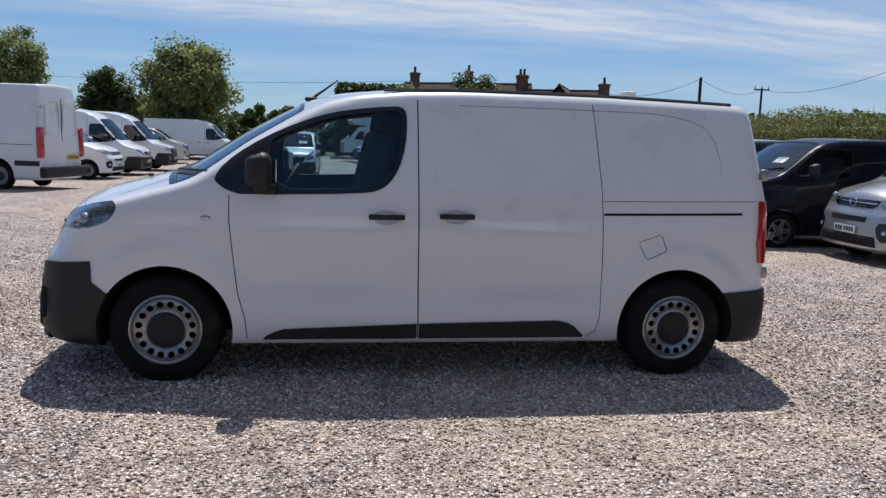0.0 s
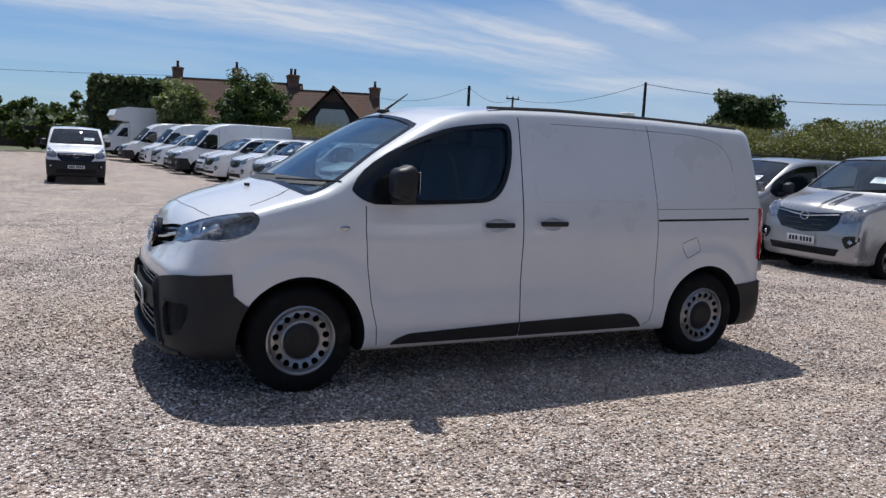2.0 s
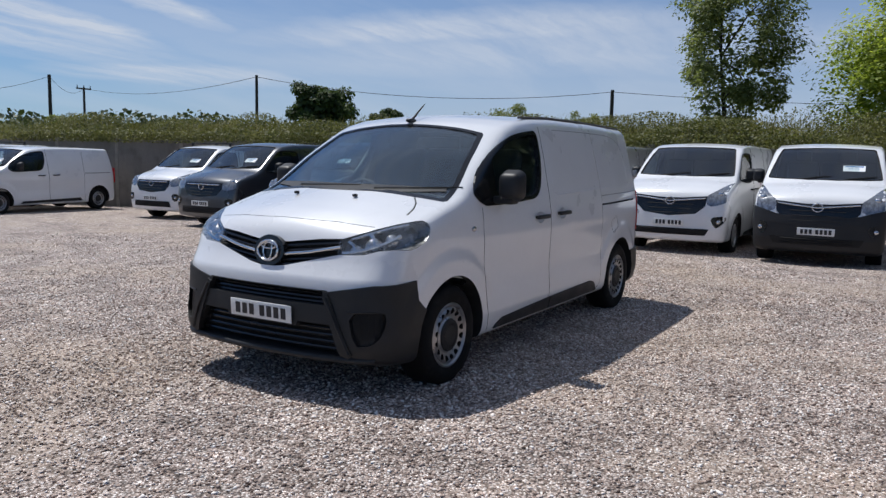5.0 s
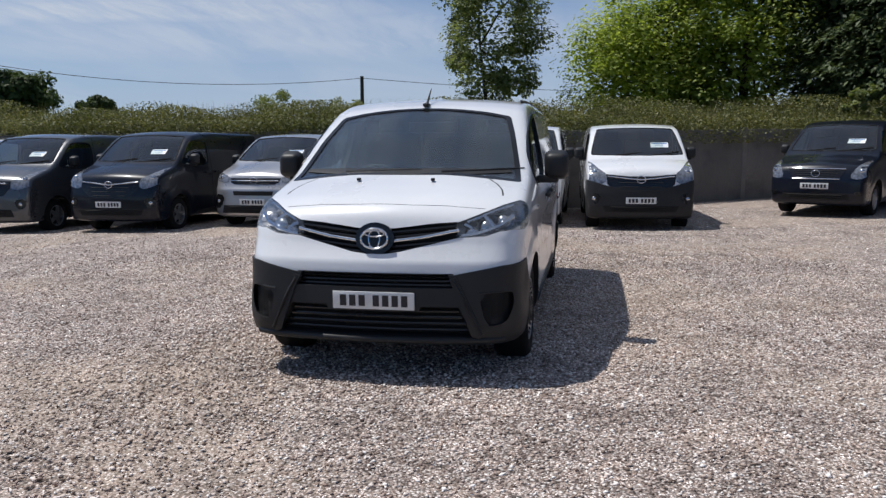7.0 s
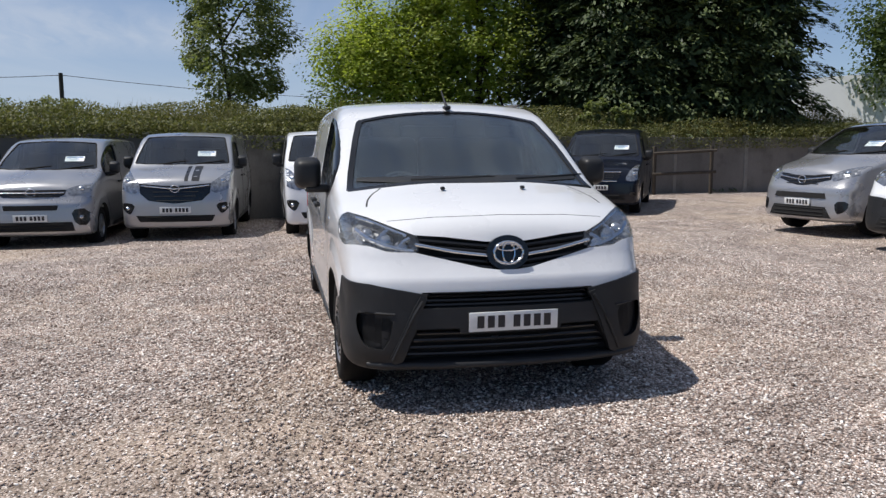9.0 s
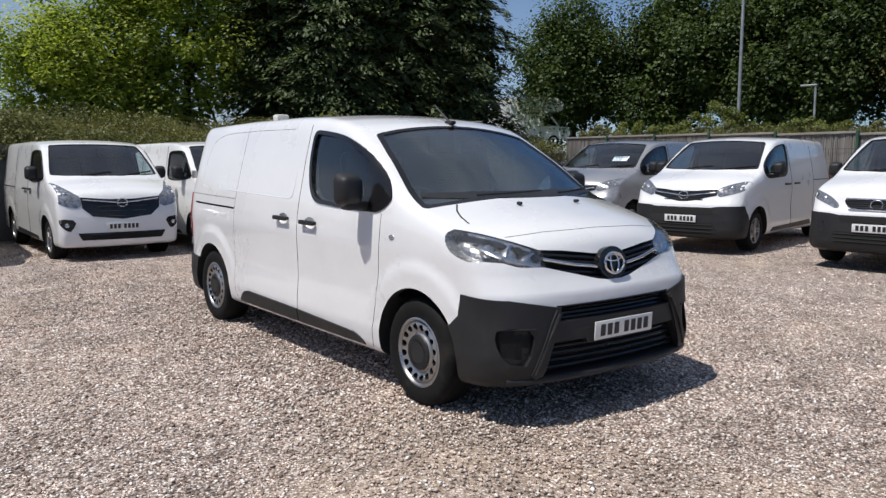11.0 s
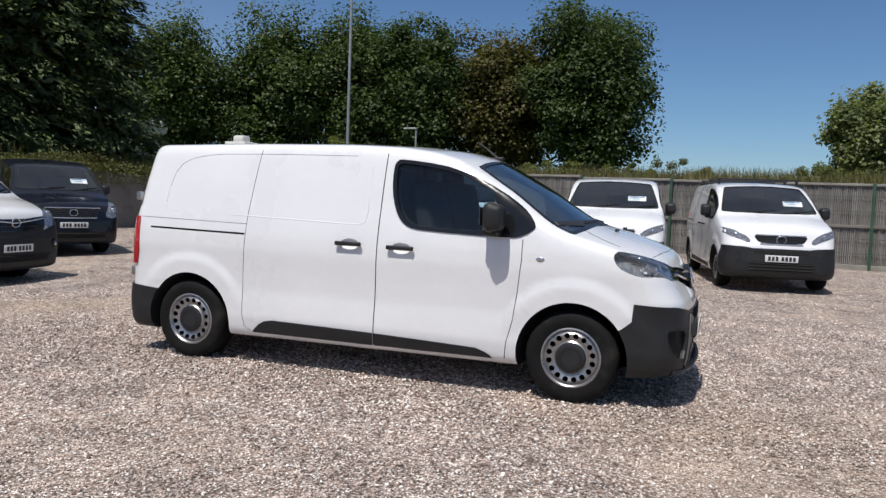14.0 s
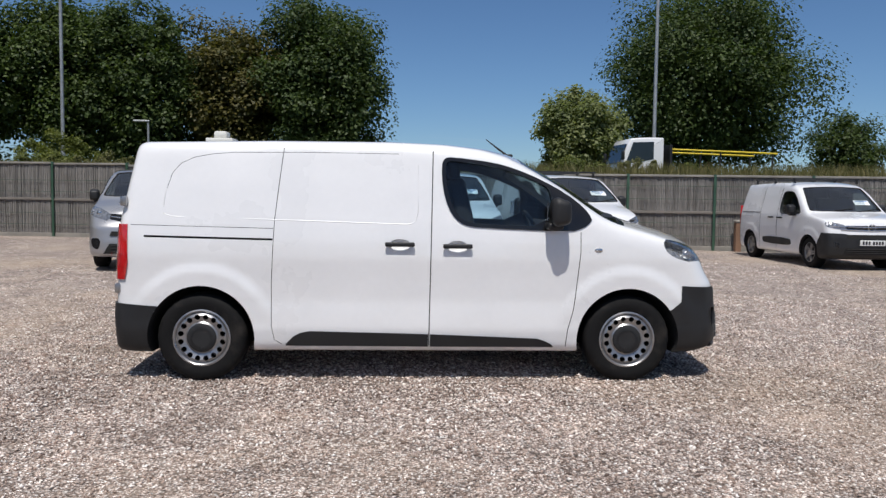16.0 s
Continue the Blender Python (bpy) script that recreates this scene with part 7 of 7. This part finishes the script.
def reed_panel(ln, h):
    """A screen of thin upright reeds of uneven width, as one corrugated face."""
    bm = bmesh.new()
    x, cols = -ln / 2, []
    while x < ln / 2:
        w = rf.uniform(0.018, 0.05)
        dp = rf.uniform(0.0, 0.03)
        for u, d in ((0.0, 0.0), (0.25, 0.018 + dp), (0.75, 0.018 + dp), (1.0, 0.0)):
            cols.append((min(x + w * u, ln / 2), d))
        x += w
    lo = [bm.verts.new((cx, d, 0.16)) for cx, d in cols]
    mid = [bm.verts.new((cx + rf.normal() * 0.003, d, h * 0.55)) for cx, d in cols]
    hi = [bm.verts.new((cx, d, h + rf.uniform(-0.03, 0.02))) for cx, d in cols]
    for a, b in ((lo, mid), (mid, hi)):
        for i in range(len(cols) - 1):
            bm.faces.new((a[i], a[i + 1], b[i + 1], b[i]))
    return bm


for a, b, hd in along(SOUTH, 2.6):
    m, ln = (a + b) / 2, (b - a).length
    h = 2.06 + 0.25 * max(0, min(1, (m.x + 1) / 12))
    at = pose(m.x, m.y, 0, 0, 0, hd)
    for nm, bm, mt, lb in (("reed_screen", reed_panel(ln, h), REED, ""), ("top_rail", None, CONCAP, ""), ("middle_rail", None, RAILW, ""), ("gravel_board", None, CONCAP, "")):
        if nm == "top_rail":
            bm = bmesh.new()
            box(bm, (0, 0.03, h + 0.02), (ln, 0.10, 0.06), bevel=0.01)
        elif nm == "middle_rail":
            bm = bmesh.new()
            box(bm, (0, 0.06, h * 0.53), (ln, 0.04, 0.07), bevel=0.008)
        elif nm == "gravel_board":
            bm = bmesh.new()
            box(bm, (0, 0.03, 0.09), (ln - 0.06, 0.06, 0.18), bevel=0.01)
        part(nm, bm, mt, fence).matrix_basis = at
    bm = bmesh.new()
    box(bm, (0, 0.10, h / 2 + 0.03), (0.07, 0.06, h + 0.06), bevel=0.006)
    part("post", bm, GREEN, fence, "green steel post").matrix_basis = pose(a.x, a.y, 0, 0, 0, hd)
    for z in (0.45, 0.8, 1.45, 1.8):
        bm = bmesh.new()
        tube(bm, [(-ln / 2, 0.085, z), (ln / 2, 0.085, z)], 0.006, 4)
        part("mesh_wire", bm, GREEN, fence).matrix_basis = at
# far fence on the north side
FENCEW = surf("dark_fence_boards", (0.075, 0.065, 0.058), rough=0.9, vary=0.25, scale=2, fine=30, stretch=(5, 5, 0.3))
nf = tagged(empty("far_fence"), "dark close-boarded fence at the far end", "fence", kind="structure")
for a, b, hd in along([(-40.0, 63.0), (6.5, 66.2)], 2.0):
    bm = bmesh.new()
    ln = (b - a).length
    for k in range(12):
        box(bm, (-ln / 2 + ln * (k + 0.5) / 12, 0.012 * (k % 2), 0.85), (ln / 12 + 0.01, 0.02, 1.7))
    m = (a + b) / 2
    part("fence_bay", bm, FENCEW, nf).matrix_basis = pose(m.x, m.y, 0, 0, 0, hd)

# ---- old house beyond the row ----
TILES = surf("old_clay_tiles", (0.115, 0.064, 0.046), rough=0.9, vary=0.3, scale=1.2, fine=9, bump=0.02, dirt=(0.07, 0.06, 0.045), dscale=0.8, damt=0.6)
BRICK = surf("old_brick", (0.21, 0.115, 0.085), rough=0.9, vary=0.25, scale=3, fine=18, bump=0.01)
RENDERW = surf("white_render", (0.62, 0.61, 0.60), rough=0.85, vary=0.06)
DARKPLATE = surf("dark_gable_plate", (0.03, 0.024, 0.022), rough=0.8, vary=0.2)


def gabled(parent, cx, cy, yaw, ln, wd, eave, ridge_z, roof=TILES, walls=BRICK):
    at = pose(cx, cy, 0, 0, 0, yaw)
    me = prism([(-wd / 2, 0), (wd / 2, 0), (wd / 2, eave), (0, ridge_z - 0.12), (-wd / 2, eave)], 0, -ln / 2, ln / 2, walls)
    part("wall", me, parent=parent).matrix_basis = at
    for s in (-1, 1):
        sl = math.hypot(wd / 2 + 0.35, ridge_z - eave + 0.25)
        ang = math.degrees(math.atan2(ridge_z - eave, wd / 2))
        bm = bmesh.new()
        box(bm, (0, 0, 0.0), (ln + 0.5, sl, 0.05))
        o = part("roof_slope", bm, roof, parent)
        rows = 14
        bm = bmesh.new()
        box(bm, (0, 0, 0.03), (ln + 0.5, sl / rows + 0.02, 0.03), Matrix.Rotation(radians(1.5), 4, "X"))
        course = bm_mesh("tile_course", bm, roof)
        for k in range(rows):
            part("tile_course", course, parent=o).matrix_basis = Matrix.Translation((0, -sl / 2 + sl * (k + 0.5) / rows, 0))
        o.matrix_basis = at @ Matrix.Translation((0, s * (wd / 4 + 0.08), (ridge_z + eave) / 2)) @ (Matrix.Rotation(radians(-ang), 4, "X") if s > 0 else Matrix.Rotation(radians(180), 4, "Z") @ Matrix.Rotation(radians(-ang), 4, "X"))
    bm = bmesh.new()
    tube(bm, [(-ln / 2 - 0.25, 0, ridge_z + 0.04), (ln / 2 + 0.25, 0, ridge_z + 0.04)], 0.10, 8)
    part("ridge_tile", bm, roof, parent).matrix_basis = at


def chimney(parent, x, y, z0, z1, w=0.75, pots=1):
    bm = bmesh.new()
    box(bm, (x, y, (z0 + z1) / 2), (w, w * 0.8, z1 - z0), bevel=0.02)
    box(bm, (x, y, z1 - 0.12), (w + 0.16, w * 0.8 + 0.16, 0.12), bevel=0.02)
    box(bm, (x, y, z1 - 0.30), (w + 0.08, w * 0.8 + 0.08, 0.10), bevel=0.02)
    c = part("chimney", bm, BRICK, parent, "brick chimney stack")
    for k in range(pots):
        b = bmesh.new()
        px = x + (k - (pots - 1) / 2) * 0.32
        tube(b, [(px, y, z1 - 0.02), (px, y, z1 + 0.32), (px, y, z1 + 0.48)], [0.12, 0.10, 0.12], 8)
        part("chimney_pot", b, TILES, c)


house = tagged(empty("house"), "old brick house with clay tile roof and tall chimneys", "house")
gabled(house, 10.8, 60.4, -24, 10.5, 6.0, 3.2, 6.05)
gabled(house, 18.2, 56.4, -24, 6.4, 6.4, 2.8, 5.55)
chimney(house, 6.6, 62.0, 4.4, 7.0)
chimney(house, 11.0, 60.6, 4.8, 7.2, 0.6)
chimney(house, 15.1, 58.5, 4.0, 6.9, 0.85, 2)
chimney(house, 20.9, 55.0, 3.8, 6.2, 0.7)
gabled(house, 17.2, 53.7, 66, 5.0, 4.9, 2.9, 5.6, TILES, TILES)
# dark flat plate on the gable, a little larger than the pale panel
me = prism([(-1.7, 0.3), (1.7, 0.3), (1.7, 2.6), (0.95, 3.75), (-0.95, 3.75), (-1.7, 2.6)], 0, -0.05, 0.05, DARKPLATE)
part("gable_dark_plate", me, parent=house, label="dark flat plate round the pale gable panel").matrix_basis = pose(17.2, 53.7, 0, 0, 0, 66) @ Matrix.Translation((-2.51, 0, 0.85))
me = prism([(-1.25, 0.4), (1.25, 0.4), (1.25, 2.5), (0.85, 3.2), (-0.85, 3.2), (-1.25, 2.5)], 0, -0.06, 0.06, RENDERW)
part("gable_panel", me, parent=house, label="pale rendered gable panel").matrix_basis = pose(17.2, 53.7, 0, 0, 0, 66) @ Matrix.Translation((-2.56, 0, 0.85))

# ---- poles, wires, masts ----
POLE = surf("tarred_pole", (0.05, 0.042, 0.036), rough=0.9, vary=0.25, scale=3, stretch=(1, 1, 0.2))
GALV = surf("galvanised_steel", (0.42, 0.43, 0.44), rough=0.45, metal=0.6, vary=0.12)


def pole(x, y, top, arm=False, r=0.13):
    p = tagged(empty("utility_pole"), "dark wooden utility pole", "pole", "utility poles")
    bm = bmesh.new()
    tube(bm, [(x, y, -0.1), (x, y, top)], [r, r * 0.75], 8)
    part("shaft", bm, POLE, p, smooth=50)
    if arm:
        bm = bmesh.new()
        box(bm, (x, y, top - 0.15), (1.5, 0.12, 0.12))
        part("cross_arm", bm, POLE, p)
        for k in (-0.65, 0, 0.65):
            bm = bmesh.new()
            tube(bm, [(x + k, y, top - 0.1), (x + k, y, top + 0.15)], 0.05, 6)
            part("insulator", bm, GALV, p)
    return Vector((x, y, top - 0.1))


P1, P2, P3, P4, P5 = pole(23.1, 43.0, 5.95), pole(26.15, 28.5, 5.7, False, 0.10), pole(34.5, 11.0, 5.1), pole(38.6, 62.5, 7.0, True), pole(44.0, 58.0, 4.3, False, 0.10)


def wire(a, b, sag=0.7):
    bm = bmesh.new()
    tube(bm, [a.lerp(b, k / 12) - Vector((0, 0, sag * 4 * k / 12 * (1 - k / 12))) for k in range(13)], 0.014, 4)
    tagged(new("overhead_wire", bm_mesh("overhead_wire", bm, POLE)), "thin dark overhead wire between poles", "wire", "overhead wires")


for a, b in ((P2, P3), (P4, P2), (P1, P4), (P3, Vector((60, -20, 6))), (Vector((20.4, 55.0, 5.6)), P1), (Vector((-40, 70, 6.5)), Vector((6.6, 62, 6.3)))):
    wire(a, b)
for x, y, top in ((16.5, -31.4, 17.0), (-11.75, -30.8, 16.5)):
    m = tagged(empty("tall_mast"), "slim galvanised lighting mast", "mast", "lighting masts")
    bm = bmesh.new()
    tube(bm, [(x, y, 0), (x, y, top)], [0.10, 0.06], 10)
    part("shaft", bm, GALV, m, smooth=60)
lp = tagged(empty("street_lamp"), "small galvanised lamp post behind the fence", "lamp")
bm = bmesh.new()
tube(bm, [(12.15, -30.3, 0), (12.15, -30.3, 4.75)], 0.05, 8)
part("post", bm, GALV, lp)
bm = bmesh.new()
box(bm, (12.45, -30.3, 4.78), (0.75, 0.18, 0.09), bevel=0.03)
part("lamp_head", bm, GALV, lp)
bo = tagged(empty("bollard"), "short brown timber bollard with a pale cap", "bollard")
bm = bmesh.new()
box(bm, (-8.75, -13.75, 0.42), (0.16, 0.16, 0.84), bevel=0.02)
part("post", bm, surf("reddish_timber", (0.24, 0.14, 0.09), rough=0.85, vary=0.25), bo)
bm = bmesh.new()
box(bm, (-8.75, -13.75, 0.87), (0.20, 0.20, 0.08), bevel=0.03)
part("cap", bm, CONCAP, bo)

gate = tagged(empty("field_gate"), "weathered timber rails standing against the concrete wall", "gate")
for z0, z1 in ((1.30, 1.39), (0.68, 0.74)):
    bm = bmesh.new()
    tube(bm, [(15.22, -9.9, z0), (15.22, -12.0, z1)], 0.045, 8)
    part("rail", bm, BARK, gate, smooth=50)
for y in (-10.0, -11.9):
    bm = bmesh.new()
    box(bm, (15.30, y, 0.74), (0.09, 0.09, 1.55), bevel=0.01)
    part("post", bm, BARK, gate)

# ---- flatbed lorry and motorhome behind the fence ----
lor = tagged(empty("flatbed_lorry"), "white flatbed lorry with a yellow rail on the road", "lorry")
cab = prism(smooth_poly([(-0.93, 0.45), (0.92, 0.45), (1.0, 0.7), (0.98, 1.38), (0.62, 2.40), (0.48, 2.52), (-0.88, 2.56), (-0.93, 2.48)], 1), 1, -1.05, 1.05, WHITE)
bm = bmesh.new()
bm.from_mesh(cab)
bmesh.ops.bevel(bm, geom=[e for e in bm.edges if len(e.link_faces) == 2 and e.calc_face_angle() > 1.2], offset=0.07, segments=3, affect="EDGES", profile=0.5)
part("cab", bm, WHITE, lor, "white lorry cab", smooth=45)
for s in (-1, 1):
    part("cab_window", prism([(-0.46, 1.62), (0.10, 1.50), (0.72, 1.42), (0.74, 1.52), (0.46, 2.32), (-0.46, 2.36)], 1, s * 1.045, s * 1.062, DARKGLASS), parent=lor)
    part("cab_step", prism([(-0.55, 0.5), (-0.25, 0.5), (-0.25, 1.2), (-0.55, 1.2)], 1, s * 1.045, s * 1.075, PLASTIC), parent=lor)
    bm = bmesh.new()
    box(bm, (0.95, s * 1.2, 1.75), (0.10, 0.22, 0.40), bevel=0.04)
    part("door_mirror", bm, PLASTIC, lor, smooth=45)
bm = bmesh.new()
box(bm, (0.845, 0, 1.86), (0.03, 1.8, 0.86), Matrix.Rotation(radians(-19.5), 4, "Y"))
part("windscreen", bm, DARKGLASS, lor)
bm = bmesh.new()
box(bm, (-3.6, 0, 0.95), (5.2, 2.2, 0.16), bevel=0.02)
part("flat_bed", bm, PLASTIC, lor)
bm = bmesh.new()
box(bm, (-1.25, 0, 1.6), (0.12, 2.1, 1.3), bevel=0.02)
part("headboard", bm, PLASTIC, lor)
for s in (-1, 1):
    bm = bmesh.new()
    tube(bm, [(-1.3, s * 1.0, 2.05), (-6.1, s * 1.0, 1.95)], 0.05, 6)
    part("side_rail", bm, surf("yellow_rail", (0.62, 0.46, 0.02), rough=0.5), lor, "yellow rail")
    for x in (-3.5, -5.9):
        bm = bmesh.new()
        tube(bm, [(x, s * 1.0, 1.0), (x, s * 1.0, 2.0)], 0.04, 6)
        part("stanchion", bm, PLASTIC, lor)
for x in (0.1, -4.6):
    for s in (-1, 1):
        w = part("wheel", WHEEL_STEEL[0], parent=lor)
        w.matrix_basis = pose(x, s * 0.95, 0.40) @ Matrix.Diagonal((1.2, 1.2, 1.2, 1))
lor.matrix_basis = pose(-9.9, -27.6, 1.55, 0, 0, 4)
mh = tagged(empty("motorhome"), "white motorhome with an overcab parked behind the fence", "motorhome")
me = prism([(-3.2, 0.4), (1.6, 0.4), (1.6, 1.9), (2.9, 2.1), (3.0, 2.5), (2.6, 2.85), (1.4, 2.95), (-3.2, 2.85)], 1, -1.1, 1.1, WHITE)
part("body", me, parent=mh)
me = prism([(1.6, 0.4), (3.3, 0.45), (3.3, 1.05), (2.75, 1.2), (2.2, 1.9), (1.6, 1.9)], 1, -0.98, 0.98, WHITE)
part("cab", me, parent=mh)
for s in (-1, 1):
    part("cab_window", prism([(1.75, 1.2), (2.6, 1.2), (2.15, 1.78), (1.75, 1.8)], 1, s * 0.975, s * 1.0, DARKGLASS), parent=mh)
bm = bmesh.new()
box(bm, (2.52, 0, 1.52), (0.03, 1.7, 0.78), Matrix.Rotation(radians(-38), 4, "Y"))
part("windscreen", bm, DARKGLASS, mh)
for x in (-2.0, 2.4):
    for s in (-1, 1):
        part("wheel", WHEEL_STEEL[0], parent=mh).matrix_basis = pose(x, s * 0.9, 0.33)
mh.matrix_basis = pose(30.8, -30.0, 2.35, 0, 0, -143)

# box body of the removals van at the end of the long row
lu = tagged(empty("box_van"), "white box-bodied van with an overcab at the end of the row", "van")
me = prism([(-2.1, 0.9), (2.6, 0.9), (2.6, 3.2), (-2.2, 3.2), (-2.9, 3.0), (-3.1, 2.6), (-2.9, 2.3), (-2.1, 2.25)], 1, -1.1, 1.1, WHITE)
part("box_body", me, parent=lu)
me = prism([(-3.6, 0.35), (-2.0, 0.35), (-2.0, 2.2), (-2.6, 2.1), (-3.2, 1.35), (-3.6, 1.1)], 1, -0.95, 0.95, WHITE)
part("cab", me, parent=lu)
for s in (-1, 1):
    part("cab_window", prism([(-2.9, 1.3), (-2.2, 1.25), (-2.2, 1.85), (-2.5, 1.85)], 1, s * 0.945, s * 0.965, DARKGLASS), parent=lu)
bm = bmesh.new()
box(bm, (-2.93, 0, 1.72), (0.03, 1.6, 0.9), Matrix.Rotation(radians(38), 4, "Y"))
part("windscreen", bm, DARKGLASS, lu)
for x in (-2.7, 1.2):
    for s in (-1, 1):
        part("wheel", WHEEL_STEEL[0], parent=lu).matrix_basis = pose(x, s * 0.85, 0.33)
lu.matrix_basis = pose(3.9, 51.5, 0, 0, 0, 7)

# ---- loose stones over the nearer ground ----

def stone_material():
    m, N, L, p = nodes_of("stones")
    g = N.new("ShaderNodeNewGeometry")
    c = ramp_of(N, L, g.outputs["Random Per Island"], ((0.0, (0.12, 0.085, 0.07)), (0.22, (0.29, 0.22, 0.185)), (0.5, (0.48, 0.395, 0.35)), (0.72, (0.66, 0.58, 0.535)), (0.88, (0.84, 0.80, 0.77)), (1.0, (0.93, 0.92, 0.91))))
    f = noise_at(N, L, 110, 4)
    c = blend(N, L, 1.0, c, ramp_of(N, L, f.outputs["Fac"], ((0.3, (0.78, 0.76, 0.74)), (0.7, (1.05, 1.04, 1.02)))), "MULTIPLY")
    mid = noise_at(N, L, 1.7, 6, rough=0.62)
    c = blend(N, L, 1.0, c, ramp_of(N, L, mid.outputs["Fac"], ((0.30, (0.78, 0.74, 0.71)), (0.5, (1.16, 1.14, 1.12)), (0.7, (1.34, 1.26, 1.23)))), "MULTIPLY")
    big = noise_at(N, L, 0.30, 6)
    c = blend(N, L, ramp_of(N, L, big.outputs["Fac"], ((0.48, (0, 0, 0)), (0.72, (0.4, 0.4, 0.4)))), c, (0.47, 0.375, 0.285))
    L.new(c, p.inputs["Base Color"])
    p.inputs["Roughness"].default_value = 0.7
    return m


STONES = stone_material()


def stones(n, inner_r, outer_r, s0, s1, seed):
    """Angular chips, each an uneven six-cornered solid lying flat; thinning out towards the rim."""
    r = np.random.default_rng(seed)
    a = r.uniform(0, 2 * math.pi, n)
    d = inner_r + (outer_r - inner_r) * r.beta(1.6, 1.5, n)
    x, y = np.cos(a) * d * 1.12 - 0.6, np.sin(a) * d
    corner = np.array([(1, 0.15, 0), (-1, -0.1, 0), (0.1, 1, 0), (-0.15, -1, 0), (0, 0, 1), (0, 0, -1)], float)
    v = corner[None] * r.uniform(0.65, 1.25, (n, 6, 1)) + r.normal(size=(n, 6, 3)) * 0.20
    s = (r.uniform(s0, s1, n) * r.uniform(0.7, 1.3, n))[:, None, None]
    v *= s * np.array([1.25, 0.85, 0.6])
    t, u = r.uniform(0, 2 * math.pi, n), r.normal(size=n) * 0.40
    c1, s1_, c2, s2 = np.cos(t), np.sin(t), np.cos(u), np.sin(u)
    vx, vz = v[..., 0] * c2[:, None] + v[..., 2] * s2[:, None], -v[..., 0] * s2[:, None] + v[..., 2] * c2[:, None]
    vx, vy = vx * c1[:, None] - v[..., 1] * s1_[:, None], vx * s1_[:, None] + v[..., 1] * c1[:, None]
    co = np.stack([vx + x[:, None], vy + y[:, None], vz + s[:, :, 0] * 0.25 + fall(x, y)[:, None]], -1)
    tris = np.array([(0, 2, 4), (2, 1, 4), (1, 3, 4), (3, 0, 4), (2, 0, 5), (1, 2, 5), (3, 1, 5), (0, 3, 5)])
    me = bpy.data.meshes.new("gravel_stones")
    me.vertices.add(6 * n)
    me.vertices.foreach_set("co", co.ravel())
    me.loops.add(24 * n)
    me.loops.foreach_set("vertex_index", (np.arange(n)[:, None, None] * 6 + tris[None]).ravel().astype(np.int32))
    me.polygons.add(8 * n)
    me.polygons.foreach_set("loop_start", (np.arange(8 * n) * 3).astype(np.int32))
    me.update(calc_edges=True)
    me.materials.append(STONES)
    return me


stuff("gravel", stones(98000, 0.2, 6.2, 0.0065, 0.0135, 77), "loose angular pale and brown gravel stones")
stuff("outer_gravel", stones(30000, 4.0, 11.5, 0.008, 0.016, 78), "loose angular pale and brown gravel stones")
